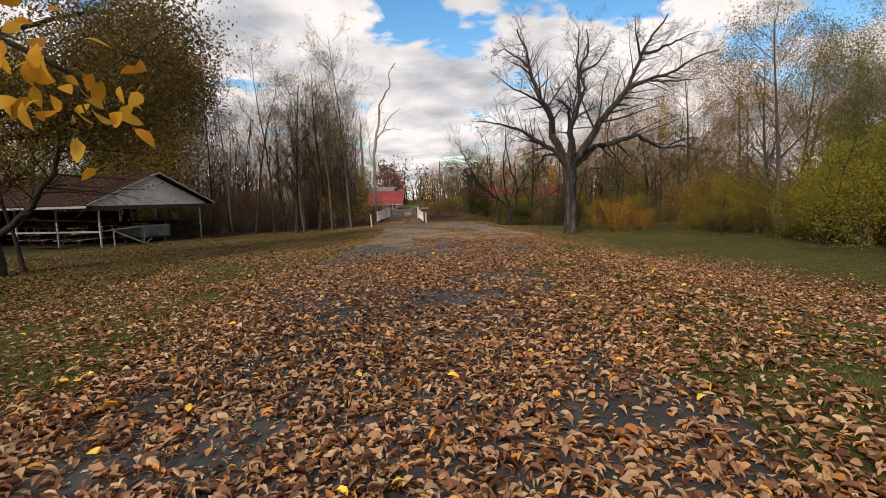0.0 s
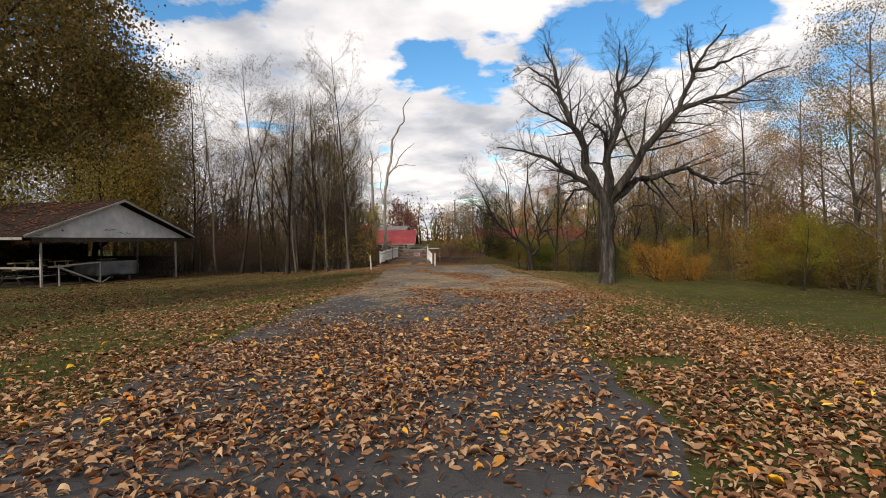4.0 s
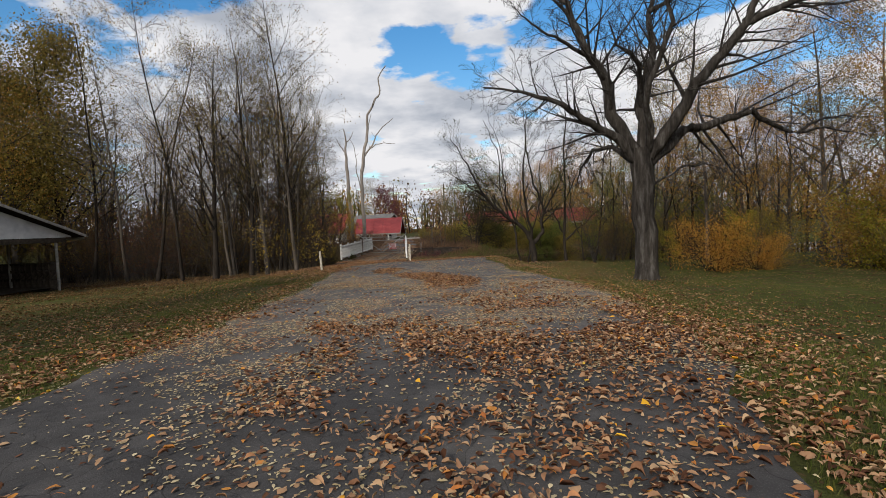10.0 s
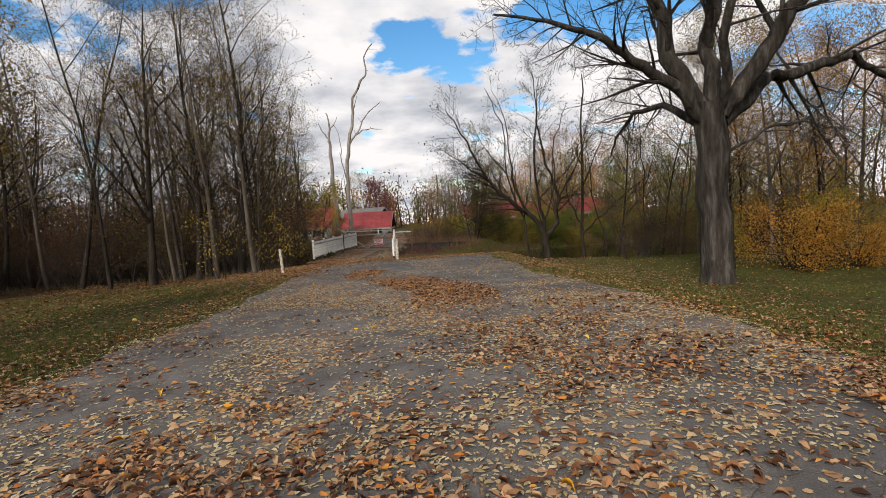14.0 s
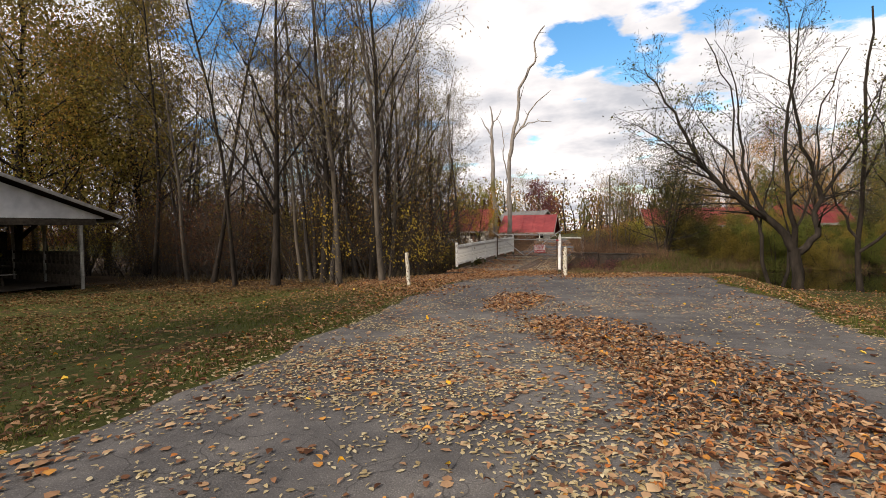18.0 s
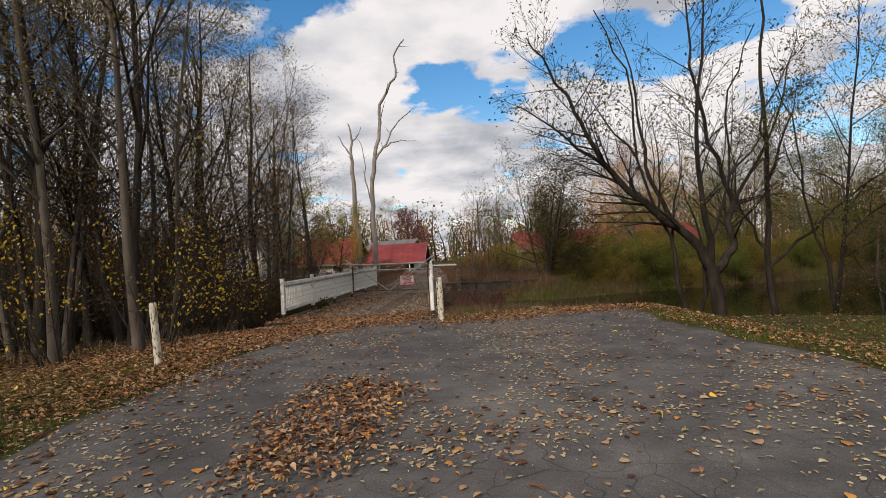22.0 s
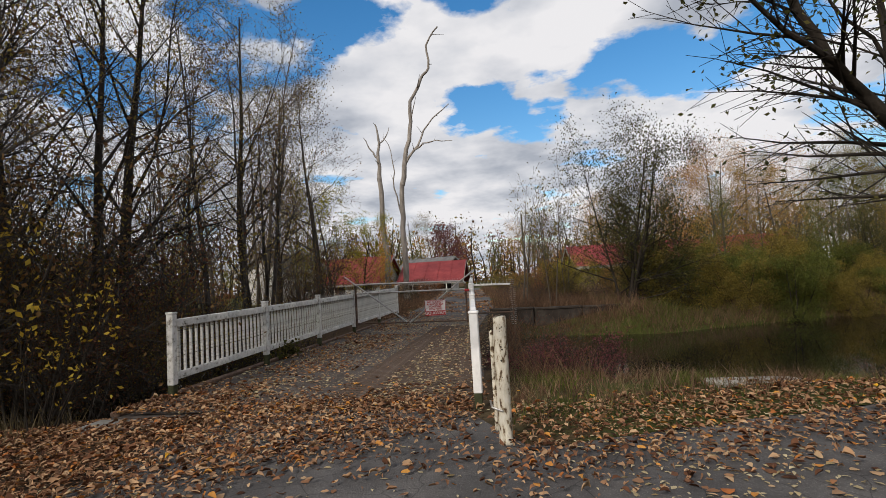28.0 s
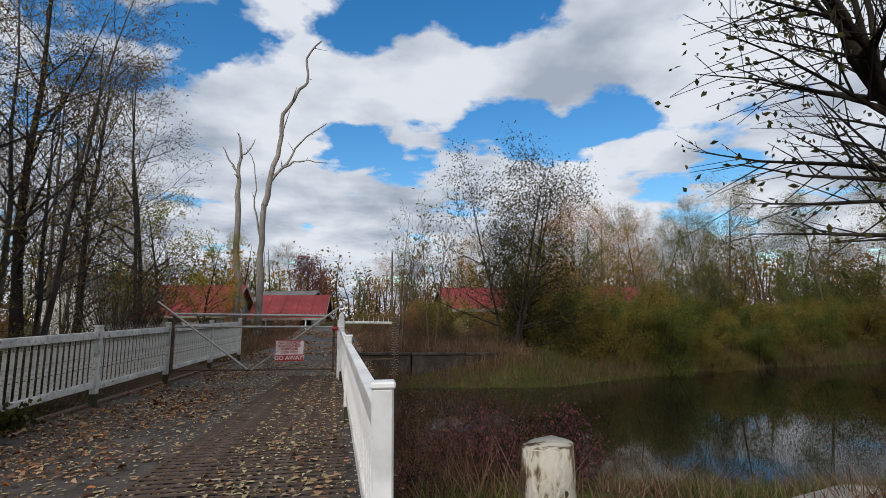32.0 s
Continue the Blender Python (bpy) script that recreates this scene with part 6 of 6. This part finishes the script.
house("farm_house", pose(-15.4, 48, 0.0, 0, 0, -4), 8.6, 7.5, 1.9, 2.6, M_HOUSE, M_RED_ROOF, "low white house with a red metal roof", [(-3, 1.2, 0.6, 1.1), (0, 1.2, 0.6, 1.1), (3, 1.2, 0.6, 1.1)])
house("farm_house", pose(-6.4, 51, 0.0, 0, 0, 0), 4.6, 7, 1.9, 1.75, M_HOUSE, M_RED_ROOF, "low house with a red roof and an open porch", [(-2, 1.4, 0.6, 1.1), (1.5, 1.4, 0.6, 1.1)], overhang=1.4, porch=5)
house("grey_house", pose(-8.6, 61, 0.2, 0, 0, -24), 7, 6, 2.7, 1.7, M_HOUSE_TAN, M_GREY_ROOF, "tan house with a grey shingle roof", [(0, 1.0, 1.0, 1.2)])
house("white_cottage", pose(-21.4, 44, 0.1, 0, 0, 72), 7, 5.4, 3.3, 1.7, M_HOUSE, M_GREY_ROOF, "small white gabled cottage behind the wood", [(0, 1.0, 1.0, 1.0)])
house("long_barn", pose(12.0, 34.5, 0.1, 0, 0, 3), 9.2, 6, 1.9, 1.4, M_HOUSE_TAN, M_RED_ROOF, "long low outbuilding with a faded red roof and dark gable", [(-3, 1.2, 0.5, 0.9), (0, 1.2, 0.5, 0.9), (3, 1.2, 0.5, 0.9)])
house("red_shed", pose(21.0, 35.5, 0.2, 0, 0, -3), 4.4, 5, 1.9, 1.4, M_HOUSE_TAN, M_RED_ROOF, "small shed with a red metal roof behind bushes", [(0, 1.0, 0.5, 0.9)])
rod("utility_pole", (4.2, 58, 0), (4.2, 58, 9.5), 0.13, M_BARK_TAN, None, 9, 0.1)
tagged(bpy.data.objects["utility_pole"], "grey timber utility pole beyond the houses", "pole")

# ---- fallen leaves, grass, reeds ----


def dens_big(x, y):
    """How thickly large leaves lie, per square metre."""
    on = (x > road_left(y)) & (x < road_right(y)) & (y < -0.5)
    patch = vnoise(x, y, 1.6) * 0.6 + vnoise(x + 40, y, 0.55) * 0.4
    d = np.where(on, 270 * smooth(0.25 - 0.2 * smooth(-32, -37, y), 0.55 - 0.2 * smooth(-32, -37, y), patch) * smooth(-22, -38, y) + 170 * smooth(0.48, 0.74, patch) * smooth(-12, -20, y) + 26 * smooth(0.45, 0.8, patch), 0.0)
    d = d + np.where(on, 90 * smooth(-30, -39, y), 0)
    d = d * np.where(on, 0.35 + 0.65 * smooth(0.16, 0.26, vnoise(x + 7, y + 3, 0.55)), 1.0)
    # drifts on the drive
    cx = np.interp(y, [-13.8, -12.8, -11, -6.2], [4.3, 4.1, 3.2, 1.6])
    d = d + 420 * smooth(0.9, 0.3, np.abs(x - cx) - 0.3 * vnoise(x, y, 0.8)) * smooth(-16.5, -13.5, y) * smooth(-9.6, -10.8, y)
    d = d + 460 * smooth(0.95, 0.35, np.hypot((x - 1.75) * 1.2, (y + 8.4) * 0.5) + 0.4 * (vnoise(x, y, 0.6) - 0.5))
    d = d + 300 * smooth(0.36, 0.62, patch) * smooth(3.2, 0.8, np.hypot((x - 4.6) * 0.55, (y + 20.8)))
    # verges
    west = x <= road_left(y)
    d = d + np.where(west & (y < -0.3), 90 * smooth(0.9, 0.0, road_left(y) - x - 0.9 * vnoise(x, y, 1.1)) + (40 + 100 * smooth(-17, -27, y)) * smooth(0.25, 0.6, patch), 0)
    d = d + 150 * smooth(-9.5, -6, y) * smooth(0.7, -0.8, x) * (x > -1.2) * (y < -0.5) * smooth(0.35, 0.6, patch)
    d = d + np.where(west, 280 * smooth(-8.5, -4.5, y) * smooth(0.8, -0.6, y) * smooth(-4.8, -2.8, x), 0)
    d = d + np.where(west, 170 * smooth(-5.5, -2.5, y) * smooth(1.5, -0.5, y) * smooth(-16, -12, x), 0)
    d = d + np.where(west, 190 * smooth(-5, -11, x) * smooth(-2, -5, y) * smooth(0.2, 0.5, patch), 0)
    east = x >= road_right(y)
    d = d + np.where(east, (240 * smooth(-22, -30, y) + 42) * smooth(0.05, 0.4, patch) + 120 * smooth(1.6, 0.2, x - road_right(y)) * smooth(0.3, 0.6, patch), 0)
    d = d + 320 * smooth(0.35, -0.25, x + 0.4 - 0.75 * np.maximum(y + 4, -0.6) + 0.5 * (vnoise(x, y, 0.7) - 0.5)) * (x > -1.6) * (x < 1.9) * smooth(-9, -6, y) * (y < -0.5)
    # strip between the turning area and the water
    d = d + 280 * smooth(1.1, 0.3, np.abs(y - (-1.9 + 0.33 * (x - 2.3))) - 0.25) * smooth(1.9, 2.4, x) * smooth(9, 7, x)
    d = d + 60 * ((x > -1.9) & (x < 1.9) & (y > -1.5) & (y < 12)) * smooth(0.3, 0.75, patch) * smooth(0.9, -1.2, x)
    d = d + 190 * ((x > -2.2) & (x < 2.0)) * smooth(-3.2, -1.6, y) * smooth(0.6, -0.6, y)
    ok = (y > near_shore(x) - 2.6) & ((x > 2.1) | (x < -2.2))
    return np.where(ok, 0, d * np.interp(y, [-34, -20], [1.6, 1.75])) * smooth(-46, -42.5, y) * smooth(14, 10, x - 0.4 * vnoise(x, y, 1.5)) * smooth(-18, -14, x)


def dens_small(x, y):
    """How thickly pale leaflets lie."""
    on = (x > road_left(y)) & (x < road_right(y)) & (y < -0.8)
    patch = vnoise(x + 13, y + 5, 1.3) * 0.55 + vnoise(x, y + 70, 0.4) * 0.45
    d = np.where(on, (520 * smooth(-27, -20, y) * smooth(-7, -14, y) + 110 + 80 * smooth(-11, -8, y)) * (0.12 + 0.88 * smooth(0.4, 0.62, patch)), 0)
    return d + 60 * smooth(1.0, 0.1, np.abs(x - road_left(y))) * (y < -4) + 40 * ((np.abs(x) < 1.9) & (y >= -0.8) & (y < 11)) * 4


def surface(x, y):
    on = (x > road_left(y)) & (x < road_right(y)) & (y < -0.8)
    deck = (x > -2.1) & (x < 2.0) & (y > -0.8) & (y < 13)
    return np.where(deck, 0.066 + 0.02 * (x > 0.65), height(x, y) + np.where(on, 0.014, 0.0))


def scatter(g, dens, x0, x1, y0, y1, top):
    n = int((x1 - x0) * (y1 - y0) * top)
    x, y = g.uniform(x0, x1, n), g.uniform(y0, y1, n)
    keep = g.uniform(0, top, n) < dens(x, y)
    return x[keep], y[keep]


def curled_leaves(name, g, x, y, size, mat, label, lift=0.012, wide=0.48):
    """Curled, folded dead leaves: a bent midrib of five points with a curling edge on each side, twelve triangles each."""
    n = len(x)
    z = surface(x, y)
    a, s = g.uniform(0, 2 * np.pi, n), size * np.interp(y, [-38, -28, -20, -14], [1.06, 0.92, 0.78, 0.68]) * g.uniform(0.5, 1.4, n)
    d = np.stack([np.cos(a), np.sin(a), g.normal(0, 0.12, n)], -1)
    side = np.stack([-np.sin(a), np.cos(a), g.normal(0, 0.2, n)], -1)
    up = np.stack([np.zeros(n), np.zeros(n), np.ones(n)], -1)
    w = wide * g.uniform(0.45, 1.1, n)
    fold, arch, el, er = g.normal(0.06, 0.09, n), g.normal(0.04, 0.09, n), g.normal(0.08, 0.14, n), g.normal(0.08, 0.14, n)
    base = np.stack([x, y, z + lift + np.abs(g.normal(0, 0.012, n))], -1)
    P = []
    bend = g.normal(0, 0.12, n)
    for t, ww in ((0.0, 0.0), (0.18, 0.33), (0.45, 0.5), (0.74, 0.34), (1.0, 0.0)):
        c = base + d * (s * (t - 0.5))[:, None] + side * (s * bend * np.sin(np.pi * t))[:, None] + up * (s * arch * np.sin(np.pi * t) * 1.4 + s * 0.08)[:, None]
        P.append(c)
        if ww:
            for sg, e in ((1, el), (-1, er)):
                P.append(c + side * (sg * s * w * ww * g.uniform(0.8, 1.15, n))[:, None] + up * (s * (fold + e * (0.3 + 0.9 * t)))[:, None])
    V = np.stack(P, 1)
    low = V[:, :, 2].min(1) - (z + 0.003)
    V[:, :, 2] -= np.minimum(low, 0)[:, None]
    # points: 0 base; a midrib point, a left and a right edge point at three stations; 10 tip
    T = [(0, 2, 1), (0, 1, 3), (7, 8, 10), (7, 10, 9)]
    for k in (1, 4):
        T += [(k, k + 1, k + 4), (k, k + 4, k + 3), (k, k + 3, k + 5), (k, k + 5, k + 2)]
    F = (np.arange(n) * 11)[:, None, None] + np.array(T)[None]
    tagged(new(name, array_mesh(name, V.reshape(-1, 3), F.reshape(-1, 3), mat)), label, "leaves", kind="stuff")


def leaflets(name, g, x, y, size, mat, label, lift=0.004, wide=0.3):
    """Small folded leaflets of six points, four triangles each."""
    n = len(x)
    a, s = g.uniform(0, 2 * np.pi, n), size * g.uniform(0.5, 1.5, n)
    z = surface(x, y) + lift * g.uniform(0.3, 1.2, n)
    c, w = np.stack([np.cos(a), np.sin(a), 0 * a], -1) * s[:, None] * 0.5, np.stack([-np.sin(a), np.cos(a), 0 * a], -1) * (s * g.uniform(0.14, wide, n))[:, None]
    p = np.stack([x, y, z], -1)
    up = np.stack([0 * x, 0 * x, s * g.uniform(0.0, 0.3, n)], -1)
    V = np.stack([p - c, p - c * 0.35 + w + up, p + c * 0.45 + w * 0.8 + up * 0.8, p + c + up * 0.3, p + c * 0.45 - w * 0.8 + up * 0.5, p - c * 0.35 - w + up * 0.7], 1)
    F = (np.arange(n) * 6)[:, None]
    F = np.concatenate([F + np.array([t]) for t in ((0, 5, 1), (1, 5, 4), (1, 4, 2), (2, 4, 3))], 0)
    tagged(new(name, array_mesh(name, V.reshape(-1, 3), F, mat)), label, "leaves", kind="stuff")


def build_litter():
    g = np.random.RandomState(31)
    x, y = scatter(g, dens_big, -5, 14, -46, 1.2, 1000)
    curled_leaves("fallen_leaves", g, x, y, 0.077, M_LITTER, "brown and russet curled leaves strewn over drive and lawn")
    x, y = scatter(g, dens_big, -18, -5, -46, 1.0, 300)
    keep = g.uniform(0, 1, len(x)) < 0.5
    curled_leaves("fallen_leaves", g, x[keep], y[keep], 0.1, M_LAWN_LEAF, "brown leaves on the grass by the pavilion")
    x, y = scatter(g, lambda a, b: np.where((np.abs(a) < 1.9), (14.0 + 210.0 * smooth(0.6, -0.9, a)) * smooth(0.3, 0.7, vnoise(a, b, 0.8)), 0.0), -1.95, 1.9, -0.6, 12.5, 300)
    curled_leaves("fallen_leaves", g, x, y, 0.08, M_LITTER, "dry leaves on the bridge deck")
    x, y = scatter(g, lambda a, b: 90.0 * smooth(0.3, 0.7, vnoise(a + 5, b, 0.7)), -1.9, 1.6, -0.6, 12.5, 90)
    x = np.minimum(x, 1.8 - 0.08 * (y + 0.87))
    leaflets("fallen_leaflets", g, x, y, 0.06, M_LITTER_PALE, "small tan leaves scattered on the bridge deck", 0.006, 0.3)
    x, y = scatter(g, lambda a, b: 70.0 * smooth(0.25, 0.6, vnoise(a, b, 1.4)), -6, 5, 13.3, 40, 70)
    curled_leaves("fallen_leaves", g, x, y, 0.13, M_LITTER, "brown leaves on the lane beyond the gate", 0.03)
    x, y = scatter(g, dens_small, -1.5, 8.5, -42, 11, 960)
    leaflets("fallen_leaflets", g, x, y, 0.038, M_LITTER_PALE, "small pale leaflets scattered over asphalt")

    def lawn_leaf(a, b):
        west = (a < road_left(b) + 0.1) & (b < -3)
        east = (a > road_right(b) - 0.1) & (b < -3)
        return np.where(west | east, (85.0 - 45.0 * (a > 4)) * smooth(0.15, 0.65, vnoise(a, b, 0.8)), 0.0)

    x, y = scatter(g, lawn_leaf, -12, 0.2, -40, -3, 130)
    leaflets("lawn_leaves", g, x, y, 0.07, M_LAWN_LEAF, "small faded leaves caught in the lawn grass", 0.035, 0.42)
    x, y = scatter(g, lawn_leaf, 4.6, 21, -42, -3, 130)
    leaflets("lawn_leaves", g, x, y, 0.07, M_LAWN_LEAF, "small faded leaves caught in the lawn grass", 0.035, 0.42)
    x, y = scatter(g, dens_small, -1.5, 8.5, -42, 11, 960)
    keep = g.uniform(0, 1, len(x)) < 0.3
    leaflets("fallen_leaflets", g, x[keep] + 0.3, y[keep] + 0.2, 0.055, M_LITTER, "small brown leaf scraps scattered over asphalt", 0.004, 0.5)
    x, y = scatter(g, lambda a, b: 0.7 + 1.2 * smooth(-25, -40, b), -5, 9, -43, 8, 2)
    on = (y < near_shore(x) - 3) | (np.abs(x) < 1.8)
    curled_leaves("fallen_leaves", g, x[on], y[on], 0.09, M_LITTER_YELLOW, "fresh yellow leaves dotted over the litter", 0.03)


def blades(name, g, x, y, z, tall, wide, mat, label, lean=0.35, category="grass"):
    n = len(x)
    a = g.uniform(0, 2 * np.pi, n)
    h = tall * g.uniform(0.45, 1.25, n)
    u = np.stack([np.cos(a), np.sin(a), np.zeros(n)], -1) * wide
    l = np.stack([g.normal(0, lean, n), g.normal(0, lean, n), np.zeros(n)], -1) * h[:, None]
    p = np.stack([x, y, z - 0.01], -1)
    up = np.stack([np.zeros(n), np.zeros(n), h], -1)
    V = np.stack([p - u, p + u, p + up + l], 1)
    F = (np.arange(n) * 3)[:, None] + np.array([[0, 1, 2]])
    tagged(new(name, array_mesh(name, V.reshape(-1, 3), F, mat)), label, category, kind="stuff")


def build_grass():
    g = np.random.RandomState(17)

    def lawn(x, y):
        west = (x < road_left(y) + 0.1) & (x > -13)
        east = (x > road_right(y) - 0.1)
        d = np.where(west | east, (300.0 + 500.0 * smooth(3.5, 1.0, np.minimum(np.abs(x - road_left(y)), np.abs(x - road_right(y))))) * smooth(0.2, 0.5, vnoise(x, y, 1.4)), 0.0)
        d = np.where(y > near_shore(x) - 2.5, 0, d)
        return np.where(west & (y > -4.5), d * 0.1, d * np.where(y < -27, 0.55, 1.0))

    x, y = scatter(g, lawn, -11, 0.3, -38, -3, 800)
    blades("grass", g, x, y, height(x, y), 0.07, 0.006, M_GRASS, "short green autumn lawn grass")
    x, y = scatter(g, lawn, 4.5, 17, -38, -1, 800)
    blades("grass", g, x, y, height(x, y), 0.07, 0.006, M_GRASS, "short green lawn under the walnut tree")

    def bank(x, y):
        e = np.minimum(np.abs(y - near_shore(x) + 0.9) + 0.5, np.abs(y - far_shore(x) - 0.8))
        return 150.0 * smooth(1.5, 0.3, e) * (x > 2.3) * smooth(0.2, 0.6, vnoise(x, y, 0.9))

    x, y = scatter(g, lambda a, b: 900.0 * smooth(0.35, 0.55, vnoise(a + 3, b + 8, 0.35)) * smooth(-1.7, -0.6, b - 0.33 * (a - 2.3)) * (b < near_shore(a) + 0.1) * smooth(0.1, 0.45, vnoise(a, b, 0.7)), 2.2, 14, -2, 4.4, 900)
    blades("bank_grass", g, x, y, height(x, y), 0.14, 0.005, M_GRASS, "long green grass on the bank by the post")
    x, y = scatter(g, lambda a, b: 420.0 * smooth(-1.7, -0.6, b - 0.33 * (a - 2.3)) * (b < near_shore(a) + 0.2) * smooth(0.3, 0.6, vnoise(a + 9, b, 0.6)), 2.15, 14, -2, 4.4, 420)
    blades("dry_weeds", g, x, y, height(x, y), 0.2, 0.003, M_REED, "dry brown weeds on the pond bank", 0.5)
    x, y = scatter(g, lambda a, b: 260.0 * (b > 0.5) * smooth(0.2, 0.5, vnoise(a, b, 0.6)) * (height(a, b) > WATER_Z), 2.1, 3.4, 0.5, 12, 260)
    blades("dry_weeds", g, x, y, height(x, y), 0.4, 0.006, M_WEED, "dead rusty weeds beside the bridge")
    x, y = scatter(g, bank, 2.3, 34, 0, 22, 260)
    keep = height(x, y) > WATER_Z + 0.02
    x, y = x[keep], y[keep]
    blades("reeds", g, x, y, height(x, y), 0.24, 0.004, M_REED, "dry reeds and long grass along the pond edge")
    x, y = scatter(g, lambda a, b: 300.0 * smooth(-1.9, -0.7, b - 0.33 * (a - 2.3)) * (b < near_shore(a) + 0.3) * smooth(0.4, 0.6, vnoise(a + 21, b, 0.5)), 2.15, 14, -2, 4.4, 300)
    blades("dead_weeds", g, x, y, height(x, y), 0.2, 0.006, M_WEED, "dead brown weeds matted on the pond bank", 0.7)
    x, y = scatter(g, lambda a, b: 1.0 * (b > 0.6 + 0.2 * (a > 4)) * (b < near_shore(a) + 0.2), 2.4, 12, 0, 4.4, 3)
    blades("tall_stalks", g, x, y, height(x, y), 0.75, 0.004, M_REED, "single tall dry stalks above the bank", 0.22)
    x, y = scatter(g, lambda a, b: 330.0 * smooth(-0.9, 0.0, b - far_shore(a)) * smooth(2.6, 0.8, b - far_shore(a)) * smooth(0.1, 0.45, vnoise(a + 4, b, 0.8)) * (height(a, b) > WATER_Z), 2.4, 32, 10, 23, 330)
    blades("bank_weeds", g, x, y, height(x, y), 0.3, 0.008, M_WEED, "matted brown weeds on the far pond bank", 0.45)
    x, y = scatter(g, lambda a, b: 200.0 * smooth(-0.9, 0.2, b - far_shore(a)) * smooth(2.8, 1.2, b - far_shore(a)) * smooth(0.35, 0.6, vnoise(a + 14, b, 1.1)) * (height(a, b) > WATER_Z), 6, 32, 10, 23, 200)
    blades("bank_grass", g, x, y, height(x, y), 0.45, 0.009, M_GRASS, "long grass hanging over the far pond bank", 0.5)
    x, y = scatter(g, lambda a, b: 150.0 * (b > far_shore(a) + 0.3) * (a > 2.2) * smooth(0.65, 0.3, vnoise(a, b, 2.2)), 2.2, 36, 12, 25, 150)
    blades("dead_weeds", g, x, y, height(x, y), 0.6, 0.009, M_WEED, "dead brown weeds in the rough meadow", 0.4)
    x, y = scatter(g, lambda a, b: 150.0 * (b > far_shore(a) - 0.4) * smooth(5, 9, a) * smooth(0.25, 0.55, vnoise(a, b, 1.6)), 2.2, 34, 12, 24, 150)
    blades("meadow_grass", g, x, y, height(x, y), 0.34, 0.01, M_GRASS, "rough green meadow grass beyond the pond")
    x, y = scatter(g, lambda a, b: 110.0 * (np.abs(a - np.interp(b, [13, 24, 46], [-0.2, -0.9, -3.0])) > 1.9) * smooth(0.15, 0.5, vnoise(a, b, 1.3)), -12, 6, 13, 42, 110)
    blades("dry_grass", g, x, y, height(x, y), 0.4, 0.01, M_WEED, "dry brown grass beside the lane beyond the gate")
    x, y = scatter(g, lambda a, b: 60.0 * (b < 0.8) * smooth(0.3, 0.6, vnoise(a, b, 1.0)), -16, -2.6, -3.0, 1.5, 60)
    blades("dry_grass", g, x, y, height(x, y), 0.3, 0.006, M_REED, "dry grass at the edge of the wood")


def build_ivy():
    """A small clump of ivy rooted under the railing."""
    r = random.Random(8)
    ob = thing("ivy", Matrix.Translation((-1.93, 3.1, 0.05)), "small dark green ivy clump under the railing", "plant")
    tips, br = [], []
    for i in range(26):
        a, l = r.uniform(0, 6.28), r.uniform(0.15, 0.5)
        q = Vector((math.cos(a) * l * 0.5, math.sin(a) * l, r.uniform(0.03, 0.34)))
        br.append(([Vector((0, 0, 0)), q * 0.5 + Vector((0, 0, 0.06)), q], [0.005, 0.004, 0.002]))
        tips += [(q, None), (q * 0.7 + Vector((0, 0, 0.03)), None)]
    v, f = tube_arrays(br)
    o = new("stem", array_mesh("stem", v, f, M_BARK_DARK))
    o.parent, o["kind"] = ob, "stuff"
    v, f = leaf_arrays(r, tips, 5, 0.06, 0.05, 0.9)
    o = new("foliage", array_mesh("foliage", v, f, M_LEAF_DEEP))
    o.parent, o["kind"] = ob, "stuff"


build_ivy()
build_litter()
build_grass()
